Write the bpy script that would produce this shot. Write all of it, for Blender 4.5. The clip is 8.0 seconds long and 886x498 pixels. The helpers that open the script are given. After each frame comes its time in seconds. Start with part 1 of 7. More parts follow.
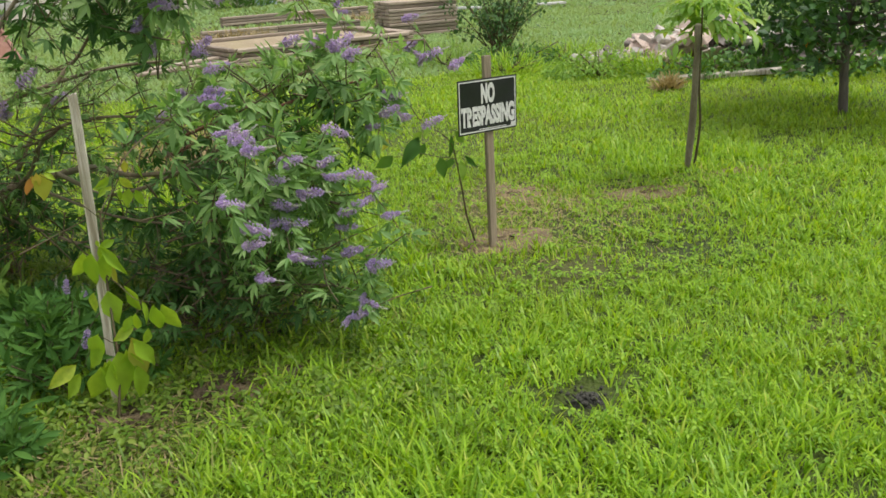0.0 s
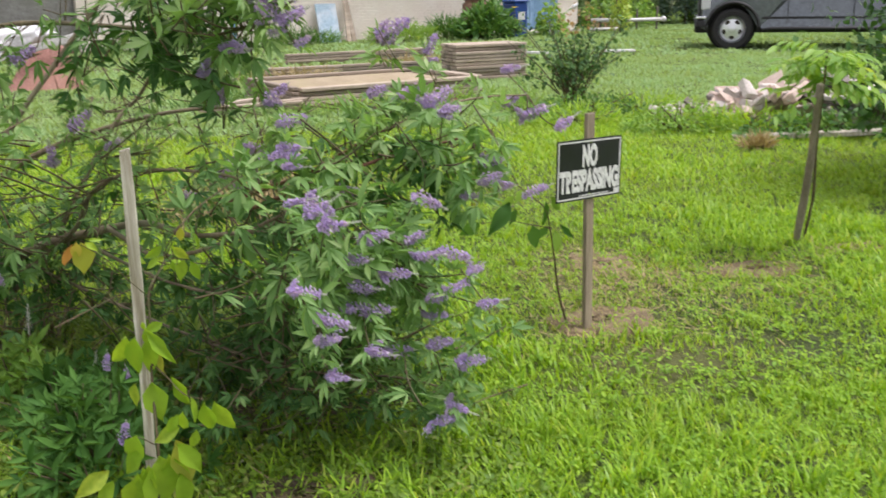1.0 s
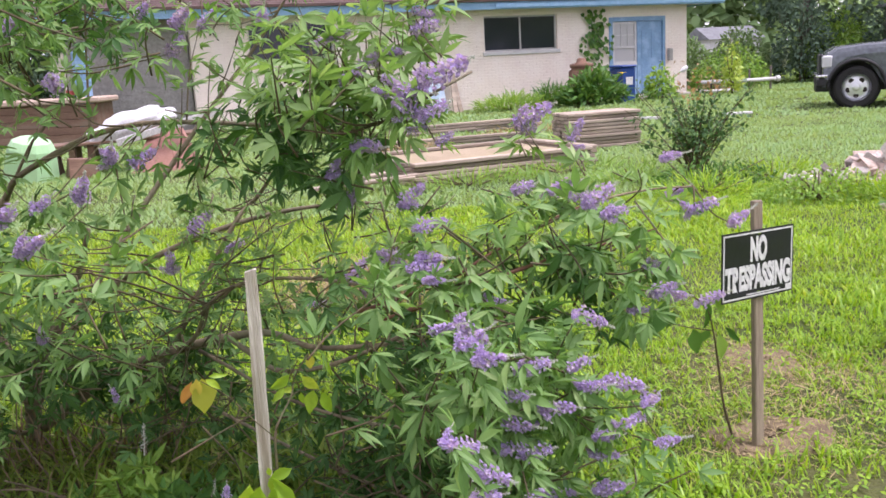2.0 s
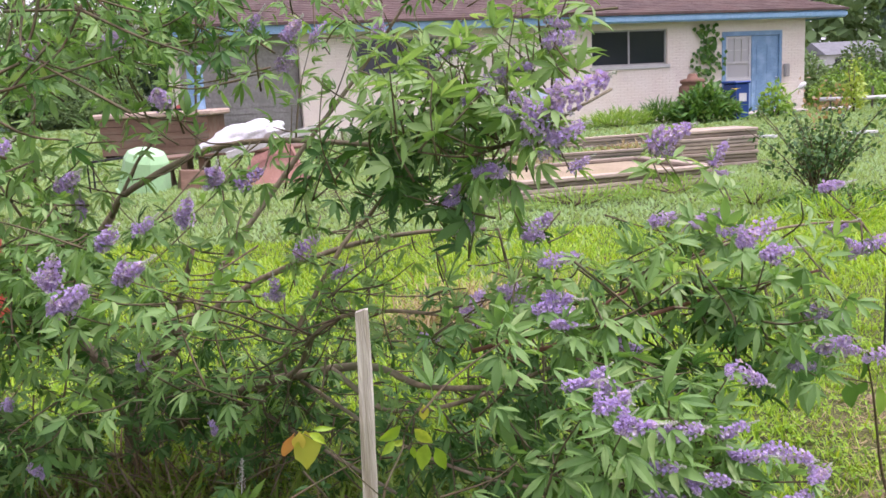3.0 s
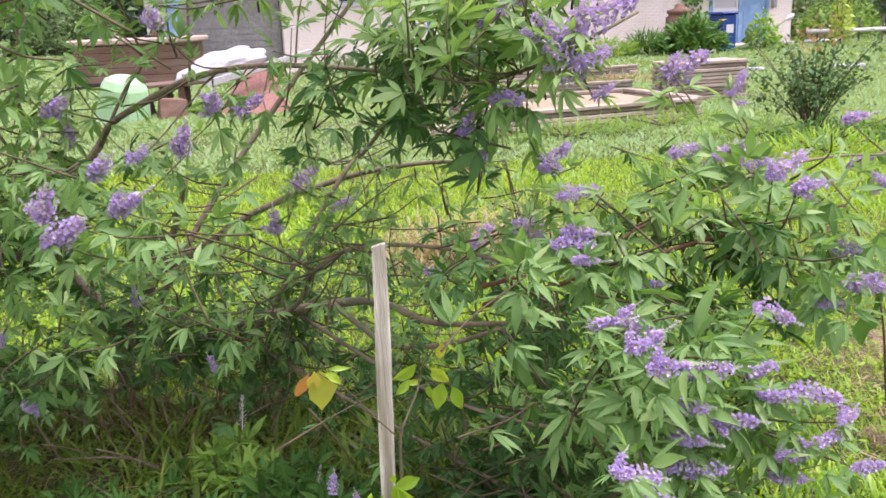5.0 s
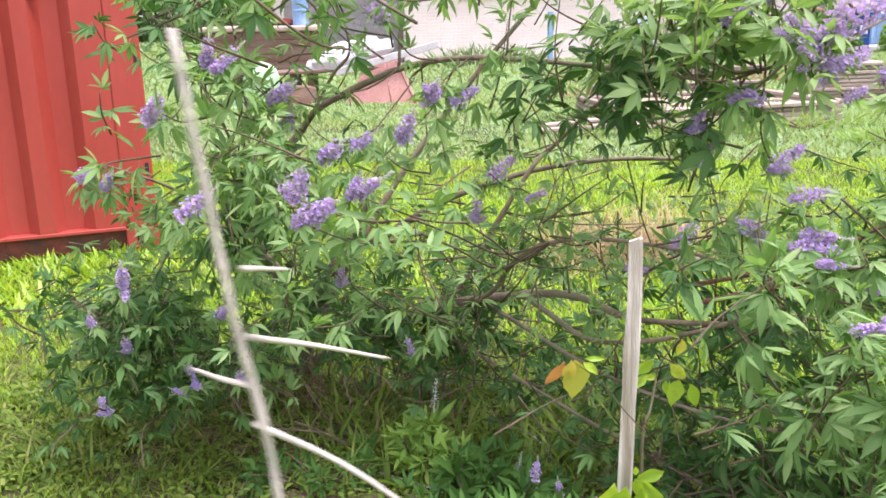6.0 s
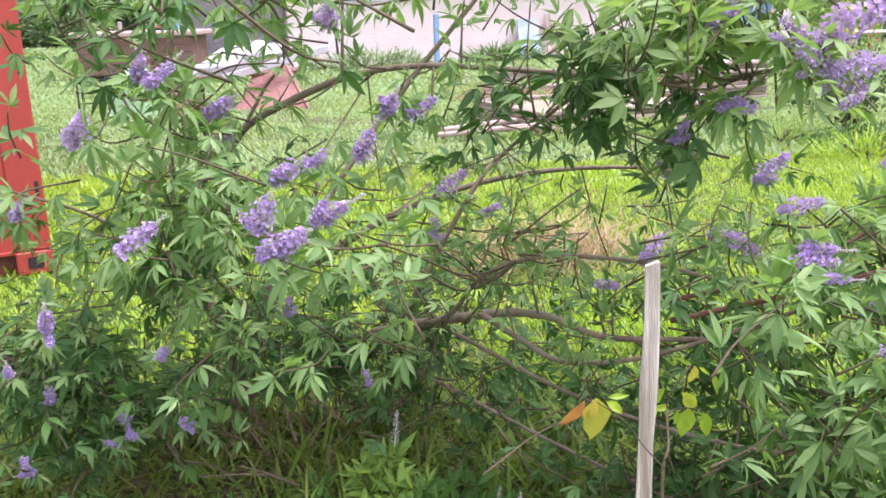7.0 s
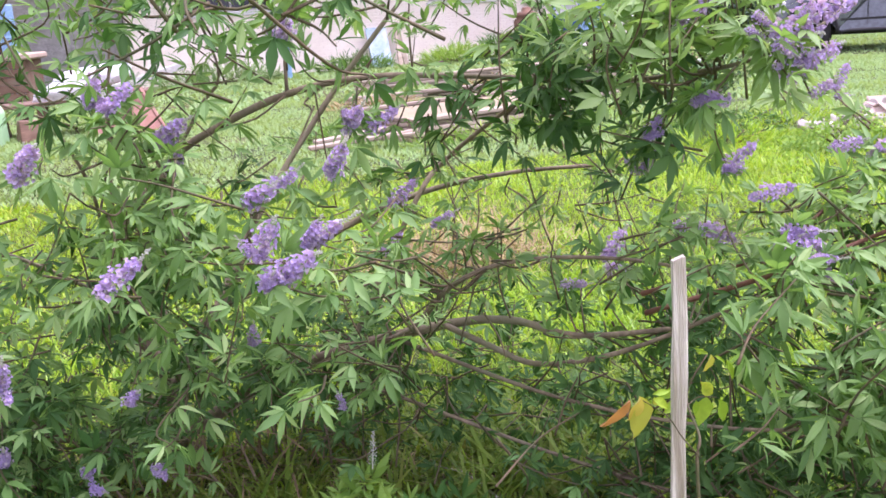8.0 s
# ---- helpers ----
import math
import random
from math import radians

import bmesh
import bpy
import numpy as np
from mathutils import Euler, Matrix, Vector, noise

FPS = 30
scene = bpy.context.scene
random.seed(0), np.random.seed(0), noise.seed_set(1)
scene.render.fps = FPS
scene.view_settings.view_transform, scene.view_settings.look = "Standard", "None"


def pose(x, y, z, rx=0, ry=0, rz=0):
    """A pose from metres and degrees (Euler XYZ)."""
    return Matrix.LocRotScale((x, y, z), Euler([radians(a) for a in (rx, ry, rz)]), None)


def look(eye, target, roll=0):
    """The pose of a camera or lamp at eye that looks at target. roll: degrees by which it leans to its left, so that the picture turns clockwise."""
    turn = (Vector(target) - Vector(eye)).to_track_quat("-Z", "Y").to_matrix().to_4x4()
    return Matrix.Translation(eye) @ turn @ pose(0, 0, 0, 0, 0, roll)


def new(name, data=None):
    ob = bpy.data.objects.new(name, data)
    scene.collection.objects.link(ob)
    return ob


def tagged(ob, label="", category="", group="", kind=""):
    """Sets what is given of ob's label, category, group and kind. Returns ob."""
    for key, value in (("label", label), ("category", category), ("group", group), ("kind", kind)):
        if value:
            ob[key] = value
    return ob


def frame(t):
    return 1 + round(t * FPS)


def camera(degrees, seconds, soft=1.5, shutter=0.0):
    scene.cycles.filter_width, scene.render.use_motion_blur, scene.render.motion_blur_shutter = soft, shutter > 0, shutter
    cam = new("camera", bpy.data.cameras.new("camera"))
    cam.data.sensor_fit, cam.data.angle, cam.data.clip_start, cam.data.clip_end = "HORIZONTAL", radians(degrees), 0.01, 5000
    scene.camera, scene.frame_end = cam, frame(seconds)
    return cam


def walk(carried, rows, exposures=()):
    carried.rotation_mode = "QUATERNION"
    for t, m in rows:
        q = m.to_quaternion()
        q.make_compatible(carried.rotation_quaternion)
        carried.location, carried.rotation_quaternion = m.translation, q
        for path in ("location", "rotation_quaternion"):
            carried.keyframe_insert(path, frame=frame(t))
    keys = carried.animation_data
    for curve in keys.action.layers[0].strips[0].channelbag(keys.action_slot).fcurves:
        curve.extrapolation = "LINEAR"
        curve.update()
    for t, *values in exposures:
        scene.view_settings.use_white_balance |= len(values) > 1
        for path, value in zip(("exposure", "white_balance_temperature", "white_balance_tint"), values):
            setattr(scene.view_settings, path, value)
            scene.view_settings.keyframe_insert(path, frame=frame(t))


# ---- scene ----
# ---------------------------------------------------------------- camera
cam = camera(52.4, 8.0, soft=1.6, shutter=0.14)
PATH = [
    (0, (0.251, -0.137, 1.211), (0.775, 1.686, 0.575), -2.6),
    (0.3, (0.235, 0.016, 1.205), (0.812, 1.825, 0.577), -1.1),
    (0.5, (0.232, 0.109, 1.204), (0.825, 1.916, 0.586), -0.4),
    (0.8, (0.230, 0.235, 1.226), (0.783, 2.058, 0.615), 0.1),
    (1, (0.236, 0.326, 1.213), (0.665, 2.201, 0.663), -0.9),
    (1.2, (0.258, 0.408, 1.236), (0.566, 2.314, 0.713), -1.5),
    (1.5, (0.256, 0.523, 1.25), (0.458, 2.453, 0.766), -2.8),
    (1.7, (0.228, 0.583, 1.255), (0.442, 2.521, 0.809), -3.1),
    (2.8, (0.139, 0.865, 1.266), (0.215, 2.83, 0.904), -2.7),
    (3, (0.142, 0.894, 1.267), (0.139, 2.862, 0.907), -2.9),
    (3.5, (0.095, 0.957, 1.262), (0.145, 2.921, 0.887), -2.2),
    (4, (0.055, 0.964, 1.258), (0.165, 2.923, 0.87), -1.9),
    (4.2, (0.06, 0.964, 1.259), (0.192, 2.92, 0.863), -1.9),
    (5.3, (0.074, 0.979, 1.248), (-0.028, 2.906, 0.722), -2.9),
    (5.5, (0.03, 0.961, 1.244), (-0.172, 2.882, 0.725), -2.7),
    (6, (-0.193, 0.938, 1.267), (-0.375, 2.862, 0.751), -1.3),
    (6.5, (-0.322, 0.967, 1.286), (-0.418, 2.897, 0.769), -1.0),
    (7, (-0.38, 1.099, 1.276), (-0.31, 3.03, 0.759), -1.6),
    (7.5, (-0.459, 1.175, 1.286), (-0.261, 3.101, 0.784), -2.5),
    (8, (-0.639, 1.17, 1.285), (-0.252, 3.064, 0.772), -3.8),
]
walk(cam, [(t, look(eye, target, roll)) for t, eye, target, roll in PATH], [(0, 0.0, 6400, 14), (0.5, 0.24, 6350, 17), (1.0, 0.27, 6200, 21), (1.7, 0.5, 6000, 31), (3.0, 0.50, 5950, 36), (4.2, 0.68, 5950, 37), (5.5, 0.80, 5950, 36), (6.0, 1.01, 5900, 36), (7.0, 0.98, 5750, 42), (7.7, 1.0, 5650, 43), (8.0, 0.92, 5700, 43)])

SKY, SUN = 0.12, 3.1

# ---------------------------------------------------------------- light
world = bpy.data.worlds.new("overcast_sky")
scene.world = world
world.use_nodes = True
wn = world.node_tree.nodes
sky = wn.new("ShaderNodeTexSky")
sky.sky_type = 'NISHITA'
sky.sun_disc = False
sky.sun_elevation = radians(68)
sky.sun_rotation = radians(108)
sky.air_density, sky.dust_density, sky.ozone_density = 1.0, 4.0, 1.0
haze = wn.new("ShaderNodeMixRGB")
haze.inputs[0].default_value = 0.88
haze.inputs[2].default_value = (8.5, 8.5, 8.4, 1)
world.node_tree.links.new(sky.outputs[0], haze.inputs[1])
world.node_tree.links.new(haze.outputs[0], wn["Background"].inputs[0])
wn["Background"].inputs[1].default_value = SKY
sun_data = bpy.data.lights.new("sun", 'SUN')
sun_data.energy, sun_data.angle, sun_data.color = SUN, radians(20), (1.0, 0.96, 0.88)
sun = new("sun", sun_data)
sun.matrix_world = look((4.5, 1.5, 12.0), (0.0, 3.0, 0.0))

# ---------------------------------------------------------------- materials
def ramp_mix(nt, fac, a, b):
    n = nt.nodes.new("ShaderNodeMixRGB")
    n.inputs[1].default_value, n.inputs[2].default_value = (*a, 1), (*b, 1)
    nt.links.new(fac, n.inputs[0])
    return n.outputs[0]


def noise_node(nt, scale, detail=4, stretch=(1, 1, 1), lo=0.35, hi=0.65):
    tc = nt.nodes.new("ShaderNodeTexCoord")
    mp = nt.nodes.new("ShaderNodeMapping")
    mp.inputs["Scale"].default_value = stretch
    nt.links.new(tc.outputs["Object"], mp.inputs[0])
    n = nt.nodes.new("ShaderNodeTexNoise")
    n.inputs["Scale"].default_value, n.inputs["Detail"].default_value = scale, detail
    nt.links.new(mp.outputs[0], n.inputs["Vector"])
    r = nt.nodes.new("ShaderNodeMapRange")
    r.inputs[1].default_value, r.inputs[2].default_value = lo, hi
    nt.links.new(n.outputs[0], r.inputs[0])
    return r.outputs[0]


def surface(name, a, b, rough=0.8, metal=0.0, scale=8, fine=80, bump=0.3, dirt=None, stretch=(1, 1, 1), spread=0.0, spec=0.4, dirt_scale=3.0, dist=0.004, grain=0.45):
    """A two-scale surface: colours a and b, fine grain, optional dirt patches, optional per-object spread."""
    m = bpy.data.materials.new(name)
    m.use_nodes = True
    nt = m.node_tree
    p = nt.nodes["Principled BSDF"]
    big = noise_node(nt, scale, 5, stretch)
    small = noise_node(nt, fine, 3, stretch, 0.2, 0.8)
    col = ramp_mix(nt, big, a, b)
    mul = nt.nodes.new("ShaderNodeMixRGB")
    mul.blend_type = 'MULTIPLY'
    mul.inputs[0].default_value = grain
    nt.links.new(col, mul.inputs[1])
    nt.links.new(small, mul.inputs[2])
    col = mul.outputs[0]
    if dirt:
        d = noise_node(nt, dirt_scale, 6, stretch, 0.5, 0.72)
        mx = nt.nodes.new("ShaderNodeMixRGB")
        mx.inputs[2].default_value = (*dirt, 1)
        nt.links.new(d, mx.inputs[0])
        nt.links.new(col, mx.inputs[1])
        col = mx.outputs[0]
    if spread:
        oi = nt.nodes.new("ShaderNodeObjectInfo")
        hs = nt.nodes.new("ShaderNodeHueSaturation")
        mr = nt.nodes.new("ShaderNodeMapRange")
        mr.inputs[3].default_value, mr.inputs[4].default_value = 1 - spread, 1 + spread
        nt.links.new(oi.outputs["Random"], mr.inputs[0])
        nt.links.new(mr.outputs[0], hs.inputs["Value"])
        nt.links.new(col, hs.inputs["Color"])
        col = hs.outputs[0]
    nt.links.new(col, p.inputs["Base Color"])
    rr = nt.nodes.new("ShaderNodeMapRange")
    rr.inputs[3].default_value, rr.inputs[4].default_value = max(0.02, rough - 0.12), min(1, rough + 0.1)
    nt.links.new(big, rr.inputs[0])
    nt.links.new(rr.outputs[0], p.inputs["Roughness"])
    p.inputs["Metallic"].default_value = metal
    p.inputs["Specular IOR Level"].default_value = spec
    if bump:
        bm_ = nt.nodes.new("ShaderNodeBump")
        bm_.inputs["Strength"].default_value, bm_.inputs["Distance"].default_value = bump, dist
        nt.links.new(small, bm_.inputs["Height"])
        nt.links.new(bm_.outputs[0], p.inputs["Normal"])
    return m


def leafy(name, a, b, c=None, trans=0.35, rough=0.5, spec=0.3, patch=None, glow=(1.5, 1.35, 0.6)):
    """A leaf: colour varies from leaf to leaf, light passes through it."""
    m = bpy.data.materials.new(name)
    m.use_nodes = True
    nt = m.node_tree
    p = nt.nodes["Principled BSDF"]
    geo = nt.nodes.new("ShaderNodeNewGeometry")
    oi = nt.nodes.new("ShaderNodeObjectInfo")
    add = nt.nodes.new("ShaderNodeMath")
    add.operation = 'ADD'
    fr = nt.nodes.new("ShaderNodeMath")
    fr.operation = 'FRACT'
    nt.links.new(geo.outputs["Random Per Island"], add.inputs[0])
    nt.links.new(oi.outputs["Random"], add.inputs[1])
    nt.links.new(add.outputs[0], fr.inputs[0])
    cr = nt.nodes.new("ShaderNodeValToRGB")
    cr.color_ramp.elements[0].color, cr.color_ramp.elements[1].color = (*a, 1), (*b, 1)
    if c:
        cr.color_ramp.elements[1].position = 0.86
        e = cr.color_ramp.elements.new(1.0)
        e.color = (*c, 1)
    nt.links.new(fr.outputs[0], cr.inputs[0])
    col = cr.outputs[0]
    if patch:
        scale, lo, hi, pc = patch
        f = noise_node(nt, scale, 4, (1, 1, 1), lo, hi)
        mx = nt.nodes.new("ShaderNodeMixRGB")
        mx.inputs[2].default_value = (*pc, 1)
        nt.links.new(f, mx.inputs[0])
        nt.links.new(col, mx.inputs[1])
        col = mx.outputs[0]
    nt.links.new(col, p.inputs["Base Color"])
    p.inputs["Roughness"].default_value = rough
    p.inputs["Specular IOR Level"].default_value = spec
    tr = nt.nodes.new("ShaderNodeBsdfTranslucent")
    bright = nt.nodes.new("ShaderNodeMixRGB")
    bright.blend_type = 'MULTIPLY'
    bright.inputs[0].default_value = 1
    bright.inputs[2].default_value = (*glow, 1)
    nt.links.new(col, bright.inputs[1])
    nt.links.new(bright.outputs[0], tr.inputs[0])
    mix = nt.nodes.new("ShaderNodeMixShader")
    mix.inputs[0].default_value = trans
    nt.links.new(p.outputs[0], mix.inputs[1])
    nt.links.new(tr.outputs[0], mix.inputs[2])
    nt.links.new(mix.outputs[0], nt.nodes["Material Output"].inputs[0])
    return m


def plain(name, col, rough=0.4, metal=0.0, spec=0.5):
    m = bpy.data.materials.new(name)
    m.use_nodes = True
    p = m.node_tree.nodes["Principled BSDF"]
    p.inputs["Base Color"].default_value = (*col, 1)
    p.inputs["Roughness"].default_value, p.inputs["Metallic"].default_value = rough, metal
    p.inputs["Specular IOR Level"].default_value = spec
    return m


def glass(name):
    m = plain(name, (0.02, 0.025, 0.03), 0.06)
    return m


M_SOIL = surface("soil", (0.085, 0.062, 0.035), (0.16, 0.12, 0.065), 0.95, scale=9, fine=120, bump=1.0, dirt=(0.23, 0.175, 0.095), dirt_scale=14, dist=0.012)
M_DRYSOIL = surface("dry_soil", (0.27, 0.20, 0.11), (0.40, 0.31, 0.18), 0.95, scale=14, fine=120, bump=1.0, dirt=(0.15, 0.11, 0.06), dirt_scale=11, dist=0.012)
M_GRASS = leafy("grass", (0.14, 0.30, 0.014), (0.36, 0.575, 0.026), (0.47, 0.56, 0.08), 0.40, 0.42, 0.45, patch=(0.9, 0.50, 0.78, (0.25, 0.38, 0.03)))
# paler, bluer copy of the grass: distance haze put into the colour
M_HAZEDLAWN = leafy("hazed_distant_lawn", (0.25, 0.40, 0.17), (0.31, 0.47, 0.21), (0.38, 0.52, 0.26), 0.35, 0.7, 0.15, patch=(0.5, 0.45, 0.8, (0.27, 0.38, 0.12)))
M_CLOVER = leafy("clover", (0.14, 0.30, 0.02), (0.30, 0.48, 0.035), None, 0.35, 0.5)
# darker than the lawn: the bush's shade is put into this green
M_SHADEDWEED = leafy("weed_grass", (0.085, 0.175, 0.018), (0.20, 0.31, 0.036), (0.27, 0.28, 0.08), 0.33)
M_DEADGRASS = leafy("dead_grass", (0.14, 0.10, 0.055), (0.25, 0.18, 0.10), None, 0.15, 0.85)
M_STRAW = leafy("straw", (0.29, 0.23, 0.11), (0.44, 0.36, 0.19), None, 0.2, 0.8)
M_LEAF = leafy("vitex_leaf", (0.12, 0.24, 0.07), (0.225, 0.375, 0.12), (0.34, 0.475, 0.19), 0.38, 0.55, 0.32, glow=(1.3, 1.4, 0.6))
# lighter copy for young leaves, with backlight put into the colour
M_LITYOUNGLEAF = leafy("vitex_young_lit_leaf", (0.17, 0.295, 0.09), (0.27, 0.41, 0.145), (0.38, 0.50, 0.22), 0.40, 0.5, 0.35, glow=(1.3, 1.4, 0.6))
# darker copy of the leaf; shade inside the bush put into the colour
M_SHADEDLEAF = leafy("vitex_dark_shaded_leaf", (0.042, 0.115, 0.028), (0.09, 0.19, 0.045), None, 0.24, 0.55, 0.22, glow=(1.1, 1.3, 0.7))
M_SHOOT = leafy("seedling_leaf", (0.05, 0.14, 0.028), (0.10, 0.225, 0.042), None, 0.28, 0.6, 0.15)
M_BIGLEAF = leafy("sapling_leaf", (0.25, 0.44, 0.03), (0.38, 0.56, 0.05), (0.48, 0.58, 0.07), 0.42, 0.42, 0.4, patch=(3.5, 0.42, 0.72, (0.26, 0.42, 0.035)))
M_YELLOW = leafy("yellowed_leaf", (0.38, 0.43, 0.06), (0.46, 0.47, 0.09), (0.44, 0.34, 0.10), 0.4, 0.45)
M_RUST = leafy("rusty_leaf", (0.34, 0.17, 0.07), (0.42, 0.23, 0.10), None, 0.4, 0.45)
M_TREELEAF = leafy("tree_leaf", (0.05, 0.14, 0.03), (0.11, 0.245, 0.045), (0.19, 0.32, 0.06), 0.35, 0.45)
M_YARDTREE = leafy("yard_tree_leaf", (0.035, 0.10, 0.03), (0.08, 0.19, 0.045), (0.13, 0.25, 0.06), 0.25, 0.42, 0.4)
M_LIGHTTREE = leafy("light_tree_leaf", (0.17, 0.33, 0.06), (0.28, 0.46, 0.09), (0.40, 0.52, 0.12), 0.4, 0.45)
# both far greens are paled and greyed, distance haze put into the colour
M_HAZEDLEAF = leafy("hazed_far_leaf", (0.16, 0.26, 0.11), (0.25, 0.37, 0.16), (0.33, 0.44, 0.19), 0.2, 0.7, 0.1)
M_HAZEDDARK = leafy("hazed_far_dark_leaf", (0.08, 0.13, 0.09), (0.13, 0.20, 0.13), None, 0.15, 0.7, 0.1)
M_LIME = leafy("lime_leaf", (0.36, 0.50, 0.10), (0.46, 0.58, 0.14), None, 0.4)
M_RIM = plain("bright_rim", (0.72, 0.73, 0.75), 0.28, 0.75)
M_PINKLEAF = leafy("reddish_shoot", (0.30, 0.20, 0.12), (0.42, 0.29, 0.18), (0.34, 0.36, 0.12), 0.35)
M_PETAL = leafy("petal", (0.43, 0.335, 0.68), (0.56, 0.46, 0.80), (0.76, 0.68, 0.90), 0.3, 0.6, 0.2)
M_BUD = leafy("bud", (0.42, 0.45, 0.38), (0.55, 0.56, 0.50), None, 0.2, 0.8)
M_BARK = surface("bark", (0.20, 0.155, 0.10), (0.34, 0.27, 0.175), 0.9, scale=14, fine=90, bump=0.8, stretch=(1, 1, 0.3), dirt=(0.20, 0.19, 0.12))
M_TWIG = surface("twig", (0.10, 0.10, 0.04), (0.17, 0.12, 0.07), 0.8, scale=20, fine=100, bump=0.3)
M_REDTWIG = surface("red_twig", (0.20, 0.09, 0.06), (0.28, 0.13, 0.08), 0.7, scale=20, fine=100, bump=0.3)
M_TRUNK = surface("tree_bark", (0.10, 0.09, 0.075), (0.19, 0.17, 0.14), 0.95, scale=10, fine=60, bump=1.0, stretch=(1, 1, 0.25))
M_POLE = surface("pole_wood", (0.24, 0.20, 0.15), (0.36, 0.31, 0.24), 0.9, scale=9, fine=70, bump=0.8, stretch=(2, 2, 0.2), dirt=(0.15, 0.14, 0.10))
M_STAKE = surface("weathered_stake", (0.42, 0.37, 0.28), (0.83, 0.79, 0.68), 0.9, scale=9, fine=40, bump=0.8, stretch=(11, 11, 0.35), dirt=(0.26, 0.22, 0.15), dirt_scale=4, grain=0.3)
M_POST = surface("sign_post_wood", (0.29, 0.235, 0.16), (0.40, 0.33, 0.23), 0.85, scale=12, fine=90, bump=0.5, stretch=(3, 3, 0.15))
M_SIGN = surface("sign_black", (0.012, 0.014, 0.016), (0.022, 0.024, 0.027), 0.45, scale=6, fine=60, bump=0.02)
M_WHITEP = surface("sign_white", (0.78, 0.78, 0.76), (0.84, 0.84, 0.82), 0.5, scale=8, fine=60, bump=0.02)
M_TIMBER = surface("landscape_timber", (0.38, 0.31, 0.23), (0.56, 0.47, 0.37), 0.9, scale=4, fine=40, bump=0.6, stretch=(0.25, 2, 2), dirt=(0.22, 0.20, 0.16), spread=0.28)
M_BRICKW = surface("painted_brick", (0.89, 0.80, 0.69), (0.92, 0.85, 0.75), 0.85, scale=2, fine=30, bump=0.3, dirt=(0.80, 0.71, 0.63), spread=0.03, grain=0.12)
M_MORTAR = surface("painted_mortar", (0.85, 0.76, 0.66), (0.89, 0.81, 0.71), 0.9, scale=2, fine=40, bump=0.4, grain=0.12)
M_SIDING = surface("grey_siding", (0.40, 0.39, 0.36), (0.48, 0.47, 0.44), 0.8, scale=2, fine=20, bump=0.2, dirt=(0.3, 0.3, 0.27))
M_BLUE = surface("blue_paint", (0.23, 0.41, 0.63), (0.28, 0.47, 0.69), 0.5, scale=3, fine=40, bump=0.1, dirt=(0.30, 0.46, 0.64))
M_FASCIA = surface("fascia_blue", (0.24, 0.46, 0.66), (0.31, 0.53, 0.72), 0.6, scale=3, fine=30, bump=0.2)
M_WHITE = surface("white_paint", (0.72, 0.72, 0.70), (0.80, 0.80, 0.78), 0.6, scale=4, fine=40, bump=0.1, dirt=(0.6, 0.59, 0.55))
M_CURTAIN = surface("curtain", (0.55, 0.54, 0.50), (0.66, 0.65, 0.61), 0.9, scale=4, fine=30, bump=0.3, stretch=(6, 6, 0.4))
M_ROOF = surface("roof_shingle", (0.105, 0.068, 0.06), (0.16, 0.105, 0.09), 0.95, scale=1.5, fine=20, bump=0.6, dirt=(0.13, 0.10, 0.085))
M_GLASS = glass("window_glass")
M_SOFFIT = surface("soffit", (0.5, 0.5, 0.48), (0.6, 0.6, 0.57), 0.8, scale=3, fine=30, bump=0.1)
M_RED = surface("container_red", (0.37, 0.052, 0.032), (0.43, 0.07, 0.044), 0.6, scale=1.2, fine=25, bump=0.1, dirt=(0.44, 0.10, 0.07), dirt_scale=1.3, stretch=(1, 1, 0.35), grain=0.15)
M_SHADEDRUST = surface("shaded_rusty_steel", (0.13, 0.045, 0.03), (0.24, 0.07, 0.045), 0.85, scale=5, fine=40, bump=0.4, dirt=(0.08, 0.045, 0.035), dirt_scale=6)
# near black, painted where holes and rooms would lie in shade
M_DARK = surface("unlit_dark", (0.03, 0.025, 0.02), (0.05, 0.04, 0.03), 0.9, scale=4, fine=30, bump=0.2)
M_CAR = surface("dark_car_paint", (0.15, 0.17, 0.185), (0.175, 0.195, 0.21), 0.2, metal=0.5, scale=1, fine=15, bump=0.0, spec=0.7)
M_CHROME = plain("chrome", (0.75, 0.76, 0.78), 0.18, 1.0)
M_TYRE = surface("tyre_rubber", (0.02, 0.02, 0.02), (0.035, 0.034, 0.032), 0.85, scale=6, fine=60, bump=0.3)
M_LAMP = plain("headlight_lens", (0.55, 0.56, 0.56), 0.12)
M_PLASTICB = surface("black_plastic", (0.02, 0.02, 0.022), (0.035, 0.035, 0.036), 0.6, scale=4, fine=40, bump=0.1)
M_PVC = surface("white_pipe", (0.70, 0.70, 0.68), (0.80, 0.80, 0.78), 0.45, scale=5, fine=50, bump=0.05, dirt=(0.58, 0.56, 0.5))
M_BINBLUE = surface("blue_bin", (0.015, 0.06, 0.26), (0.02, 0.08, 0.32), 0.45, scale=3, fine=40, bump=0.05)
M_TERRA = surface("terracotta", (0.19, 0.105, 0.07), (0.28, 0.16, 0.11), 0.9, scale=6, fine=40, bump=0.3)
M_CONC = surface("broken_concrete", (0.60, 0.55, 0.49), (0.76, 0.70, 0.64), 0.95, scale=6, fine=50, bump=0.7, dirt=(0.42, 0.38, 0.32), spread=0.2)
M_PINKBRICK = surface("pink_masonry", (0.64, 0.50, 0.41), (0.76, 0.63, 0.54), 0.95, scale=5, fine=50, bump=0.6, dirt=(0.46, 0.35, 0.28), spread=0.2)
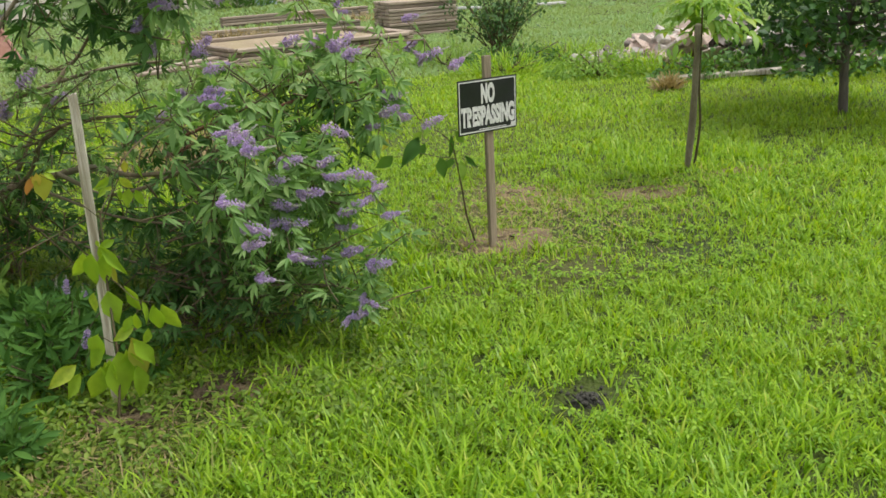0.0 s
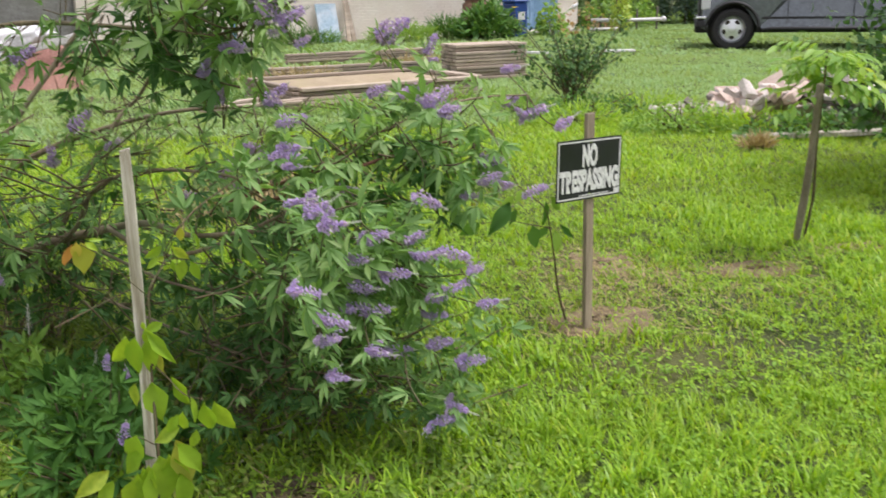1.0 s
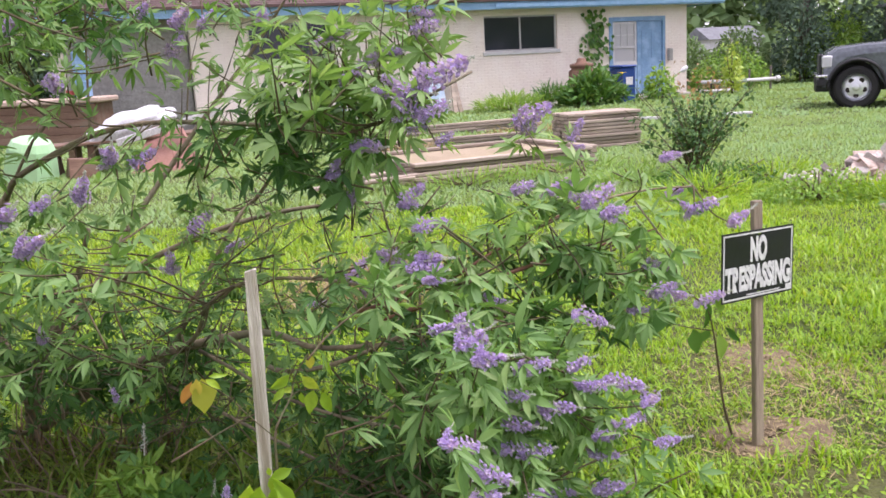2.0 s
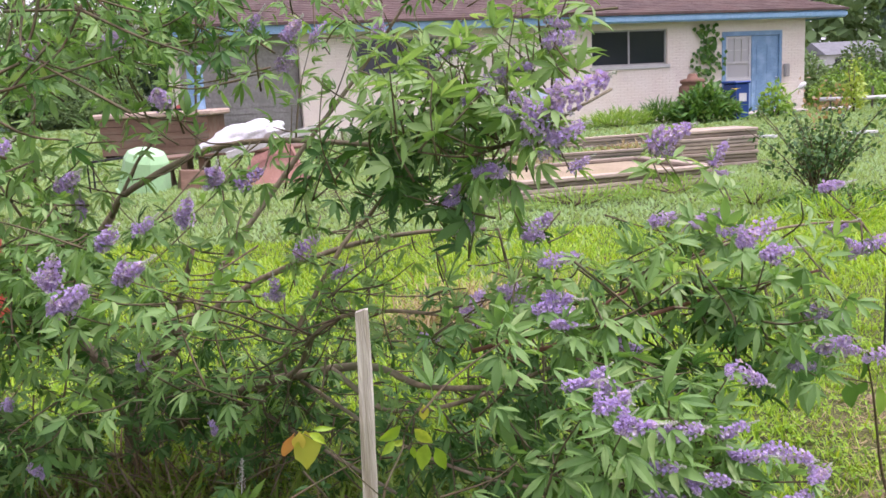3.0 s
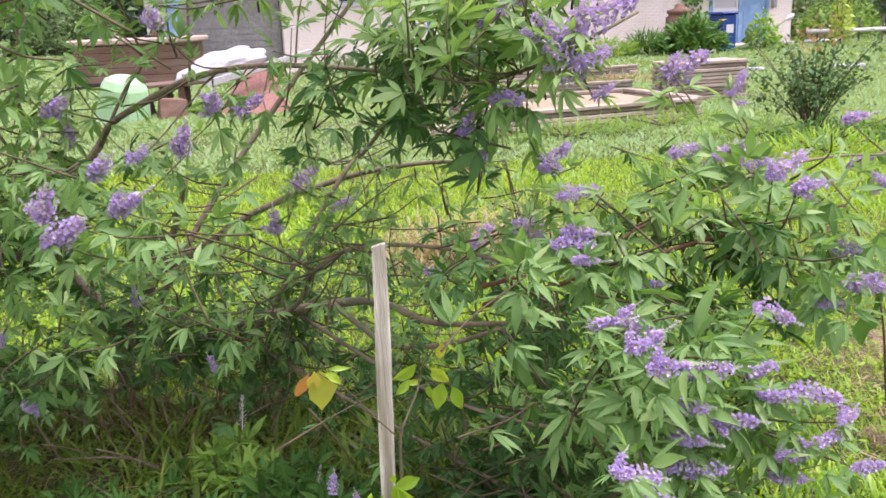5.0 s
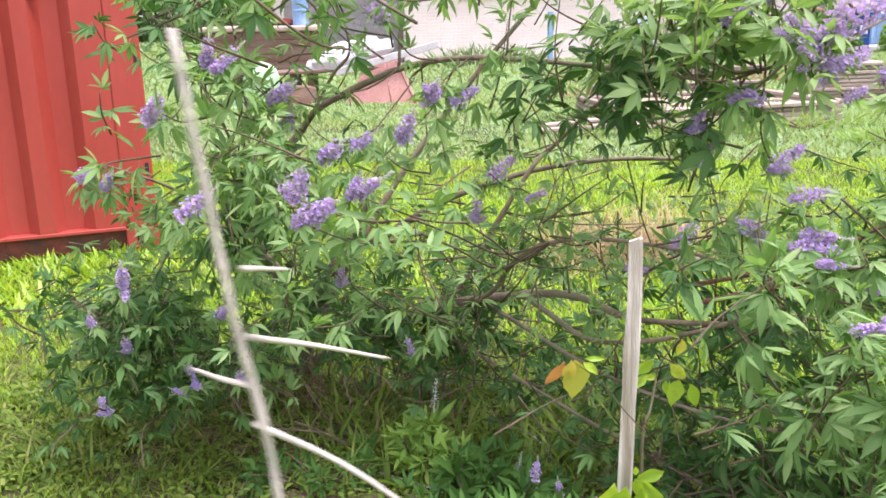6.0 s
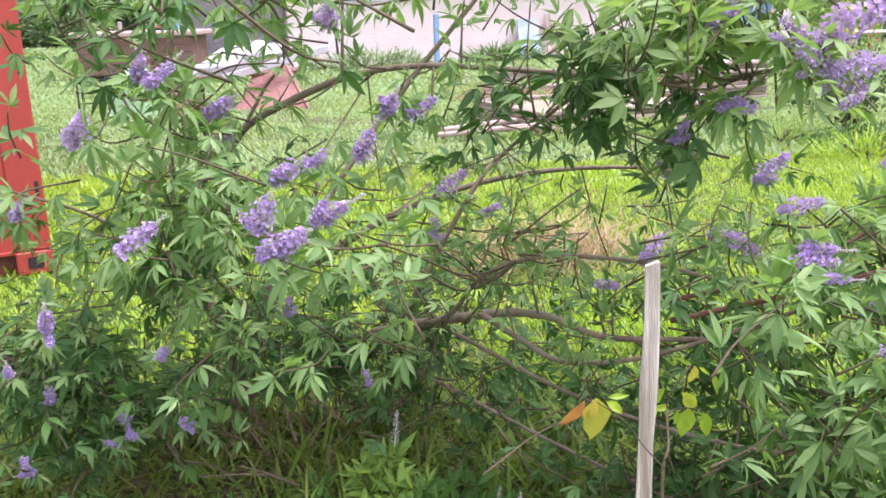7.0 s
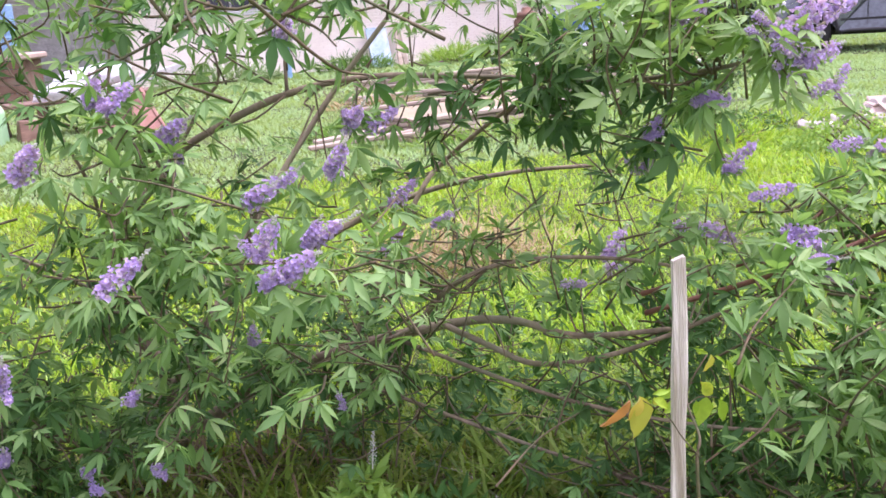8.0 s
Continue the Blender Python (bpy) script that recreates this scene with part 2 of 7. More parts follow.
M_LUMBER = surface("old_grey_lumber", (0.15, 0.13, 0.11), (0.26, 0.23, 0.20), 0.9, scale=4, fine=40, bump=0.6, stretch=(0.2, 2, 2), dirt=(0.08, 0.07, 0.06), spread=0.35)
M_BROWNWOOD = surface("red_brown_wood", (0.21, 0.125, 0.085), (0.31, 0.20, 0.135), 0.85, scale=3, fine=35, bump=0.5, stretch=(0.3, 2, 2), dirt=(0.20, 0.16, 0.12), spread=0.12)
M_LID = surface("pinkish_lid", (0.62, 0.47, 0.37), (0.72, 0.57, 0.46), 0.8, scale=3, fine=35, bump=0.3, dirt=(0.48, 0.33, 0.26))
M_TUB = surface("pale_green_plastic", (0.40, 0.70, 0.36), (0.46, 0.76, 0.42), 0.4, scale=2.5, fine=30, bump=0.05, dirt=(0.36, 0.58, 0.32), grain=0.1)
M_BAG = surface("white_sheeting", (0.76, 0.77, 0.78), (0.84, 0.85, 0.86), 0.45, scale=5, fine=35, bump=0.3, dirt=(0.64, 0.65, 0.66))
M_SHEET = surface("rusty_pink_sheet", (0.40, 0.20, 0.16), (0.50, 0.28, 0.22), 0.7, scale=2.5, fine=30, bump=0.2, dirt=(0.34, 0.18, 0.13), dirt_scale=4)
M_PALEBLUE = surface("pale_blue_board", (0.42, 0.58, 0.70), (0.52, 0.66, 0.76), 0.7, scale=3, fine=30, bump=0.2, dirt=(0.6, 0.66, 0.7))
M_DRYSTALK = surface("dry_stalk", (0.50, 0.46, 0.36), (0.64, 0.60, 0.50), 0.9, scale=20, fine=90, bump=0.4)
M_ORANGE = leafy("orange_petal", (0.75, 0.30, 0.01), (0.85, 0.45, 0.02), None, 0.3)
M_YFLOWER = leafy("yellow_petal", (0.8, 0.62, 0.03), (0.85, 0.7, 0.1), None, 0.3)
M_REDFLOWER = plain("red_petal", (0.5, 0.02, 0.03), 0.6)
M_REDPAINT = surface("dull_red_plastic", (0.40, 0.07, 0.05), (0.48, 0.10, 0.07), 0.6, scale=6, fine=40, bump=0.2)
M_STICKER = plain("yellow_sticker", (0.75, 0.55, 0.02), 0.4)

# ---------------------------------------------------------------- building tools
def mesh_of(name, verts, faces, mats, index=None, smooth=False):
    me = bpy.data.meshes.new(name)
    me.from_pydata([tuple(v) for v in verts], [], faces)
    for m in (mats if isinstance(mats, (list, tuple)) else [mats]):
        me.materials.append(m)
    if index is not None:
        me.polygons.foreach_set("material_index", np.asarray(index, dtype=np.int32))
    if smooth:
        me.polygons.foreach_set("use_smooth", np.ones(len(me.polygons), dtype=bool))
    me.update()
    return me


def part_mesh(name, me, parent=None, label="", m=None):
    ob = new(name, me)
    if parent is not None:
        ob.parent = parent
    if m is not None:
        ob.matrix_basis = m
    if label:
        ob["label"] = label
    return ob


def part(name, bm, material, parent=None, label="", m=None, smooth=False):
    me = bpy.data.meshes.new(name)
    bm.to_mesh(me)
    bm.free()
    for mt in (material if isinstance(material, (list, tuple)) else [material]):
        me.materials.append(mt)
    if smooth:
        me.polygons.foreach_set("use_smooth", np.ones(len(me.polygons), dtype=bool))
    return part_mesh(name, me, parent, label, m)


def empty(name, m, label, category, group="", kind=""):
    ob = new(name)
    ob.empty_display_size = 0.1
    ob.matrix_basis = m
    return tagged(ob, label, category, group, kind)


def box(bm, x0, x1, y0, y1, z0, z1, m=None, bevel=0.0, jitter=0.0, rnd=None):
    vs = [Vector((x, y, z)) for x in (x0, x1) for y in (y0, y1) for z in (z0, z1)]
    if jitter:
        vs = [v + Vector((rnd.uniform(-jitter, jitter), rnd.uniform(-jitter, jitter), rnd.uniform(-jitter, jitter))) for v in vs]
    if m is not None:
        vs = [m @ v for v in vs]
    b = [bm.verts.new(v) for v in vs]
    fs = [bm.faces.new([b[i] for i in q]) for q in ((0, 1, 3, 2), (4, 6, 7, 5), (0, 4, 5, 1), (2, 3, 7, 6), (0, 2, 6, 4), (1, 5, 7, 3))]
    if bevel:
        es = list({e for f in fs for e in f.edges})
        bmesh.ops.bevel(bm, geom=es, offset=bevel, segments=1, affect='EDGES')
    return fs


def box_bm(x0, x1, y0, y1, z0, z1, bevel=0.0, m=None, jitter=0.0, rnd=None):
    bm = bmesh.new()
    box(bm, x0, x1, y0, y1, z0, z1, m, 0, jitter, rnd)
    if bevel:
        bmesh.ops.bevel(bm, geom=list(bm.edges), offset=bevel, segments=1, affect='EDGES')
    return bm


def smooth_path(pts, per=5):
    """Catmull-Rom through the points."""
    p = [Vector(q) for q in pts]
    if len(p) < 3:
        return [p[0].lerp(p[-1], i / per) for i in range(per + 1)]
    p = [p[0] * 2 - p[1]] + p + [p[-1] * 2 - p[-2]]
    out = []
    for i in range(1, len(p) - 2):
        for k in range(per):
            t = k / per
            out.append(0.5 * ((2 * p[i]) + (p[i + 1] - p[i - 1]) * t + (2 * p[i - 1] - 5 * p[i] + 4 * p[i + 1] - p[i + 2]) * t * t
                              + (3 * p[i] - p[i - 1] - 3 * p[i + 1] + p[i + 2]) * t ** 3))
    out.append(p[-2])
    return out


def tube(verts, faces, pts, r0, r1, sides=6, wob=0.0, rnd=None):
    """A tapered tube along pts, added to the vert and face lists."""
    n = len(pts)
    base = len(verts)
    for i, p in enumerate(pts):
        d = (pts[min(i + 1, n - 1)] - pts[max(i - 1, 0)])
        d = d.normalized() if d.length > 1e-9 else Vector((0, 0, 1))
        a = d.orthogonal().normalized() if abs(d.z) > 0.95 else d.cross(Vector((0, 0, 1))).normalized()
        b = d.cross(a)
        r = r0 + (r1 - r0) * i / (n - 1)
        for k in range(sides):
            w = 2 * math.pi * k / sides
            q = r * (1 + (rnd.uniform(-wob, wob) if wob else 0))
            verts.append(p + a * math.cos(w) * q + b * math.sin(w) * q)
    for i in range(n - 1):
        for k in range(sides):
            k2 = (k + 1) % sides
            faces.append((base + i * sides + k, base + i * sides + k2, base + (i + 1) * sides + k2, base + (i + 1) * sides + k))
    faces.append(tuple(base + k for k in reversed(range(sides))))
    faces.append(tuple(base + (n - 1) * sides + k for k in range(sides)))


def tube_mesh(name, paths, mat, sides=7, wob=0.06, rnd=None):
    v, f = [], []
    for pts, r0, r1 in paths:
        tube(v, f, pts, r0, r1, sides, wob, rnd or random)
    return mesh_of(name, v, f, mat, smooth=True)


def lathe_bm(profile, segs=24, caps=True):
    bm = bmesh.new()
    rings = []
    for r, z in profile:
        rings.append([bm.verts.new((r * math.cos(2 * math.pi * k / segs), r * math.sin(2 * math.pi * k / segs), z)) for k in range(segs)])
    for a, b in zip(rings, rings[1:]):
        for k in range(segs):
            bm.faces.new((a[k], a[(k + 1) % segs], b[(k + 1) % segs], b[k]))
    if caps:
        bm.faces.new(list(reversed(rings[0])))
        bm.faces.new(rings[-1])
    return bm


def stamp(tv, tf, mats4):
    """Many copies of a template (verts tv, faces tf of one length) at the 4x4 matrices mats4 (n, 4, 4)."""
    tv = np.asarray(tv, dtype=float)
    tf = np.asarray(tf, dtype=np.int64)
    n = len(mats4)
    h = np.concatenate([tv, np.ones((len(tv), 1))], 1)
    v = np.einsum('nij,vj->nvi', mats4, h)[:, :, :3].reshape(-1, 3)
    f = (tf[None] + (np.arange(n) * len(tv))[:, None, None]).reshape(-1, tf.shape[1])
    return v, f


def fast_mesh(name, v, f, mats, index=None, smooth=False):
    """A mesh from arrays with faces that all have as many corners."""
    me = bpy.data.meshes.new(name)
    k = f.shape[1]
    me.vertices.add(len(v))
    me.vertices.foreach_set("co", np.asarray(v, dtype=np.float32).ravel())
    me.loops.add(f.size)
    me.loops.foreach_set("vertex_index", f.astype(np.int32).ravel())
    me.polygons.add(len(f))
    me.polygons.foreach_set("loop_start", (np.arange(len(f)) * k).astype(np.int32))
    for m in (mats if isinstance(mats, (list, tuple)) else [mats]):
        me.materials.append(m)
    if index is not None:
        me.polygons.foreach_set("material_index", np.asarray(index, dtype=np.int32))
    if smooth:
        me.polygons.foreach_set("use_smooth", np.ones(len(f), dtype=bool))
    me.update(calc_edges=True)
    me.validate()
    return me


def frames_from(origin, forward, up, size):
    """4x4 matrices (n): local y along forward, local z near up, scaled."""
    f = forward / np.linalg.norm(forward, axis=1, keepdims=True)
    r = np.cross(f, up)
    r /= np.maximum(np.linalg.norm(r, axis=1, keepdims=True), 1e-6)
    u = np.cross(r, f)
    m = np.zeros((len(origin), 4, 4))
    s = np.asarray(size).reshape(-1, 1)
    m[:, :3, 0], m[:, :3, 1], m[:, :3, 2], m[:, :3, 3], m[:, 3, 3] = r * s, f * s, u * s, origin, 1
    return m


def blade_leaf(length, width, fold=0.15, droop=0.25, y0=0.0, ang=0.0, shape=((0.0, 0.10), (0.3, 0.9), (0.55, 1.0), (0.8, 0.6))):
    """A pointed leaf along +y, folded at its midrib and drooping; all triangles."""
    v, f = [], []
    for t, w in shape:
        z = -droop * length * t * t
        for sx in (-1, 0, 1):
            v.append((sx * w * width / 2, y0 + t * length, z + (fold * width if sx else 0)))
    v.append((0, y0 + length, -droop * length))
    for i in range(len(shape) - 1):
        for k in (0, 1):
            a = i * 3 + k
            f += [(a, a + 1, a + 4), (a, a + 4, a + 3)]
    a = (len(shape) - 1) * 3
    f += [(a, a + 1, a + 3), (a + 1, a + 2, a + 3)]
    c, s = math.cos(ang), math.sin(ang)
    v = [(x * c - y * s, x * s + y * c, z) for x, y, z in v]
    return v, f


def merge(*vf):
    V, F = [], []
    for v, f in vf:
        o = len(V)
        V += list(v)
        F += [tuple(i + o for i in q) for q in f]
    return V, F


def palmate(n=5, length=1.0, droop=0.3, seed=0, wide=0.25):
    """A leaf of lance-shaped leaflets that spread unevenly from the end of a stalk; the middle one is about 1 long."""
    bits = []
    rnd = random.Random(seed)
    st = 0.35
    v, f = [(-.008, 0, 0), (.008, 0, 0), (.008, st, .01), (-.008, st, .01)], [(0, 1, 2), (0, 2, 3)]
    bits.append((v, f))
    half = (n - 1) / 2
    for i in range(n):
        k = i - half
        ang = -k * {3: 0.72, 5: 0.62, 7: 0.44}[n] + rnd.gauss(0, .09)
        ln = length * (1 - 0.19 * abs(k) ** 1.2) * rnd.uniform(.88, 1.1)
        lv, lf = blade_leaf(ln, wide * ln * rnd.uniform(.85, 1.12), 0.16, droop * (0.6 + 0.3 * abs(k)) * rnd.uniform(.6, 1.4), 0, ang, ((0.0, .08), (.18, .55), (.42, 1.0), (.66, .82), (.87, .32)))
        roll = rnd.gauss(0, .35)
        tilt = rnd.gauss(0, .14)
        ax = Vector((-math.sin(ang), math.cos(ang), 0))
        turn = Matrix.Rotation(roll, 3, ax) @ Matrix.Rotation(tilt, 3, ax.cross(Vector((0, 0, 1))))
        bits.append(([tuple(turn @ Vector(q) + Vector((0, st, .01))) for q in lv], lf))
    return merge(*bits)

# ---------------------------------------------------------------- ground
def ground_height(x, y):
    """Gentle unevenness of the lawn."""
    return 0.018 * noise.noise(Vector((x * 0.9, y * 0.9, 3.1))) + 0.010 * noise.noise(Vector((x * 3.1, y * 3.1, 7.7)))


def build_ground():
    xs = np.concatenate([np.linspace(-400, -30, 8), np.linspace(-24, -5, 14), np.linspace(-4, 7, 111), np.linspace(8, 30, 14), np.linspace(40, 400, 8)])
    ys = np.concatenate([np.linspace(-400, -20, 8), np.linspace(-15, -1, 12), np.linspace(-0.5, 10, 106), np.linspace(11, 45, 24), np.linspace(60, 500, 8)])
    v = [(x, y, ground_height(x, y) if -15 < x < 20 and -3 < y < 30 else 0) for y in ys for x in xs]
    n = len(xs)
    f = [(j * n + i, j * n + i + 1, (j + 1) * n + i + 1, (j + 1) * n + i) for j in range(len(ys) - 1) for i in range(n - 1)]
    ob = new("ground", mesh_of("ground", v, f, M_GROUND, smooth=True))
    return tagged(ob, "uneven lawn soil with green grass and bare brown patches", "ground", kind="structure")


M_GROUND = surface("turf_ground", (0.055, 0.08, 0.014), (0.09, 0.13, 0.02), 0.95, scale=1.1, fine=60, bump=0.9, dirt=(0.14, 0.12, 0.05), dirt_scale=0.8, dist=0.02)
build_ground()



def bare_spot(cx, cy, rx, ry, seed):
    """A thin irregular sheet of bare soil on the ground, highest in its middle."""
    v, f, ring, rows = [], [], 40, 6
    for j in range(rows + 1):
        for k in range(ring):
            a = 2 * math.pi * k / ring
            q = 1 + 0.30 * noise.noise(Vector((math.cos(a) * 1.7, math.sin(a) * 1.7, seed))) + 0.15 * noise.noise(Vector((math.cos(a) * 5, math.sin(a) * 5, seed)))
            x, y = cx + math.cos(a) * rx * q * j / rows, cy + math.sin(a) * ry * q * j / rows
            v.append((x, y, ground_height(x, y) + (0.006 + 0.003 * seed if j < rows else -0.02)))
    for j in range(rows):
        for k in range(ring):
            k2 = (k + 1) % ring
            if j:
                f.append((j * ring + k, j * ring + k2, (j + 1) * ring + k2, (j + 1) * ring + k))
            else:
                f.append((k, ring + k, ring + k2))
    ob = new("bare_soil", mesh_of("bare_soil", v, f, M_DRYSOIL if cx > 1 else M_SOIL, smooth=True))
    tagged(ob, "patch of bare tan soil scattered with straw" if cx > 1 else "patch of bare brown soil scattered with litter", "soil", "bare soil patches", "structure")


for spot in ((-0.30, 3.28, 0.34, 0.20, 1), (-0.70, 3.02, 0.20, 0.11, 3), (-0.95, 3.42, 0.30, 0.13, 4), (0.38, 2.88, 0.30, 0.22, 2), (1.52, 3.29, 0.24, 0.15, 3), (1.84, 4.02, 0.16, 0.22, 2), (2.45, 3.75, 0.26, 0.10, 3), (3.15, 3.95, 0.22, 0.09, 1), (0.0, 2.28, 0.13, 0.11, 4), (0.34, 2.34, 0.20, 0.10, 5)):
    bare_spot(*spot)

# ---------------------------------------------------------------- house
HOUSE = pose(10.58, 26.81, 0, 0, 0, 18.2)
OPENINGS = [(-12.95, -10.85, 1.55, 2.42), (-6.70, -4.45, 1.50, 2.42), (-2.75, -0.79, 0.10, 2.28)]


def wall_panels(h, x0, x1, z0, z1, y0, y1, openings):
    """A wall along x with holes, as boxes that butt end to end."""
    x = x0
    for a, b, c, d in openings:
        part("wall", box_bm(x, a, y0, y1, z0, z1), M_MORTAR, h, "cream painted brick wall")
        if c > z0:
            part("wall", box_bm(a, b, y0, y1, z0, c), M_MORTAR, h, "cream painted brick wall")
        if d < z1:
            part("wall", box_bm(a, b, y0, y1, d, z1), M_MORTAR, h, "cream painted brick wall")
        x = b
    part("wall", box_bm(x, x1, y0, y1, z0, z1), M_MORTAR, h, "cream painted brick wall")


def build_house():
    h = empty("house", HOUSE, "low painted-brick house with blue trim and brown shingle roof", "house")
    rnd = random.Random(5)
    wall_panels(h, -14.3, 0, 0, 2.60, 0, 0.2, OPENINGS)
    for q in ((-0.2, 0, 0.2, 7.5), (-17.0, 0, 7.5, 7.7), (-17.0, -16.8, 0.5, 7.5)):
        part("wall", box_bm(*q, 0, 2.6), M_MORTAR, h)
    # bricks stand proud of the mortar
    v, f = [], []
    bl, bh = 0.203, 0.067
    for row in range(34):
        z = 0.02 + row * 0.076
        x = -14.3 + (0.107 if row % 2 else 0)
        while x + bl < 0.0:
            if not any(a - 0.01 < x + bl and x < b + 0.01 and c - 0.03 < z + bh and z < d + 0.02 for a, b, c, d in OPENINGS):
                o, yy = len(v), -0.004 - rnd.uniform(0, 0.003)
                v += [(x, 0, z), (x + bl, 0, z), (x + bl, 0, z + bh), (x, 0, z + bh), (x + .004, yy, z + .004), (x + bl - .004, yy, z + .004),
                      (x + bl - .004, yy, z + bh - .004), (x + .004, yy, z + bh - .004)]
                f += [(o + 4, o + 5, o + 6, o + 7), (o, o + 1, o + 5, o + 4), (o + 1, o + 2, o + 6, o + 5), (o + 2, o + 3, o + 7, o + 6), (o + 3, o, o + 4, o + 7)]
            x += bl + 0.010
    tagged(part_mesh("brickwork", mesh_of("brickwork", v, f, M_BRICKW), h, "rows of cream painted bricks"), kind="stuff")
    # lap siding wing
    bm = bmesh.new()
    box(bm, -17.0, -14.3, 0.35, 0.5, 0, 2.6)
    for i in range(17):
        z = 0.05 + i * 0.15
        box(bm, -17.0, -14.3, 0.325 + 0.012 * (i % 2) * 0, 0.348, z, z + 0.135)
    part("siding", bm, M_SIDING, h, "weathered grey lap siding")
    # windows
    for a, b, c, d in OPENINGS[:2]:
        w = part("window", box_bm(a - 0.06, b + 0.06, -0.05, 0.06, c - 0.10, c - 0.002, 0.01), M_WHITE, h, "aluminium window with dark glass")
        w.name = "window"
        part("pane", box_bm(a, b, 0.10, 0.106, c, d), M_GLASS, w)
        bm = bmesh.new()
        for s in (a + 0.001, (a + b) / 2 - 0.02, b - 0.041):
            box(bm, s, s + 0.04, 0.07, 0.13, c + 0.001, d - 0.001)
        for s in (c + 0.002, d - 0.042):
            box(bm, a + 0.042, b - 0.042, 0.075, 0.125, s, s + 0.04)
        part("frame", bm, M_SOFFIT, w, "grey metal frame")
        # dark sheet standing in for the unlit room; no curtain hangs here
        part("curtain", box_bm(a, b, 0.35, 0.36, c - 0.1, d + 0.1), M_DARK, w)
    # entrance: blue door beside a tall curtained window
    e = part("entrance_frame", box_bm(-2.75, -2.62, -0.02, 0.12, 0.10, 2.28, 0.01), M_BLUE, h, "blue painted door surround")
    bm = bmesh.new()
    box(bm, -2.62, -0.79, -0.02, 0.12, 2.16, 2.28)
    box(bm, -0.88, -0.79, -0.02, 0.12, 0.10, 2.158)
    box(bm, -1.78, -1.70, -0.01, 0.12, 0.10, 2.158)
    box(bm, -2.618, -1.78, 0.02, 0.12, 0.10, 0.94)
    part("jamb", bm, M_BLUE, e)
    door = part("door", box_bm(-1.698, -0.882, 0.03, 0.07, 0.12, 2.155, 0.004), M_BLUE, h, "faded blue panel door")
    bm = bmesh.new()
    for x0 in (-1.60, -1.26):
        for z0, z1 in ((0.3, 0.95), (1.1, 1.9)):
            box(bm, x0, x0 + 0.27, 0.018, 0.029, z0, z1, None, 0)
    part("panel", bm, M_BLUE, door)
    part("handle", lathe_bm([(0.02, 0), (0.035, 0.02), (0.03, 0.05), (0.01, 0.06)], 10), M_CHROME, door, "metal knob", m=pose(-0.97, 0.03, 1.0, 90, 0, 0))
    w = part("window", box_bm(-2.618, -1.782, 0.0, 0.05, 0.942, 1.0, 0.005), M_WHITE, h, "white sash window with small panes and a pale curtain")
    bm = bmesh.new()
    for x in (-2.617, -1.85):
        box(bm, x, x + 0.066, 0.02, 0.06, 1.001, 2.155)
    for z in (1.001, 1.42, 2.09):
        box(bm, -2.55, -1.851, 0.022, 0.058, z, z + 0.055)
    for x in (-2.32, -2.09):
        box(bm, x, x + 0.022, 0.03, 0.05, 1.48, 2.088)
    box(bm, -2.55, -1.851, 0.031, 0.049, 1.77, 1.79)
    part("muntins", bm, M_WHITE, w, "white painted glazing bars")
    part("pane", box_bm(-2.55, -1.851, 0.062, 0.066, 1.05, 2.1), plain("clear_pane", (0.5, 0.5, 0.5), 0.05), w)
    bm = bmesh.new()
    for i in range(14):
        x = -2.55 + i * 0.05
        box(bm, x, x + 0.05, 0.067 + 0.012 * (i % 2), 0.09, 1.03, 2.12)
    part("curtain", bm, M_CURTAIN, w, "off-white pleated curtain")
    part("meter_box", box_bm(-0.74, -0.60, -0.14, -0.02, 1.0, 1.35, 0.02), M_SIDING, h, "grey electric box")
    part("step", box_bm(-2.9, -0.6, -0.9, -0.02, 0, 0.10, 0.015), M_CONC, h, "concrete door step")
    # dark interior: floor coloured near black so the rooms look unlit
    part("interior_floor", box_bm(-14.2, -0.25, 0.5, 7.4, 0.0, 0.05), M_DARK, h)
    # eaves and roof
    bm = bmesh.new()
    box(bm, -17.6, 0.95, -0.50, -0.46, 2.56, 2.75)
    part("fascia", bm, M_FASCIA, h, "light blue painted fascia board")
    part("fascia", box_bm(-6.6, 0.97, -0.54, -0.502, 2.60, 2.70), M_FASCIA, h)
    part("fascia", box_bm(0.91, 0.95, -0.458, 8.2, 2.56, 2.75), M_FASCIA, h)
    part("soffit", box_bm(-17.6, 0.905, -0.455, 8.2, 2.602, 2.63), M_SOFFIT, h)
    z0, z1, zr = 2.752, 2.80, 4.35
    v = [(-17.7, -0.56, z0), (1.0, -0.56, z0), (1.0, 8.3, z0), (-17.7, 8.3, z0), (-13.5, 3.87, zr), (-3.2, 3.87, zr)]
    v += [(x, y, z + 0.05) for x, y, z in v]
    f = [(6, 7, 11, 10), (7, 8, 11), (8, 9, 10, 11), (9, 6, 10), (0, 4, 5, 1), (1, 5, 2), (2, 5, 4, 3), (3, 4, 0), (0, 1, 7, 6), (1, 2, 8, 7), (2, 3, 9, 8), (3, 0, 6, 9)]
    roof = part_mesh("roof", mesh_of("roof", v, f, M_ROOF), h, "brown asphalt shingle roof")
    # shingle courses on the front slope
    v, f = [], []
    for r in range(30):
        y = -0.56 + r * 0.147
        z = 2.803 + (y + 0.56) * (1.598 / 4.43)
        ins = (y + 0.56) / 4.43 * 4.2
        x = -17.7 + ins + (0.15 if r % 2 else 0)
        while x < 1.0 - ins - 0.3:
            o, dz = len(v), 0.012 + rnd.uniform(0, .006)
            v += [(x, y, z + dz), (x + .295, y, z + dz), (x + .295, y + .15, z + .058), (x, y + .15, z + .058), (x, y, z), (x + .295, y, z)]
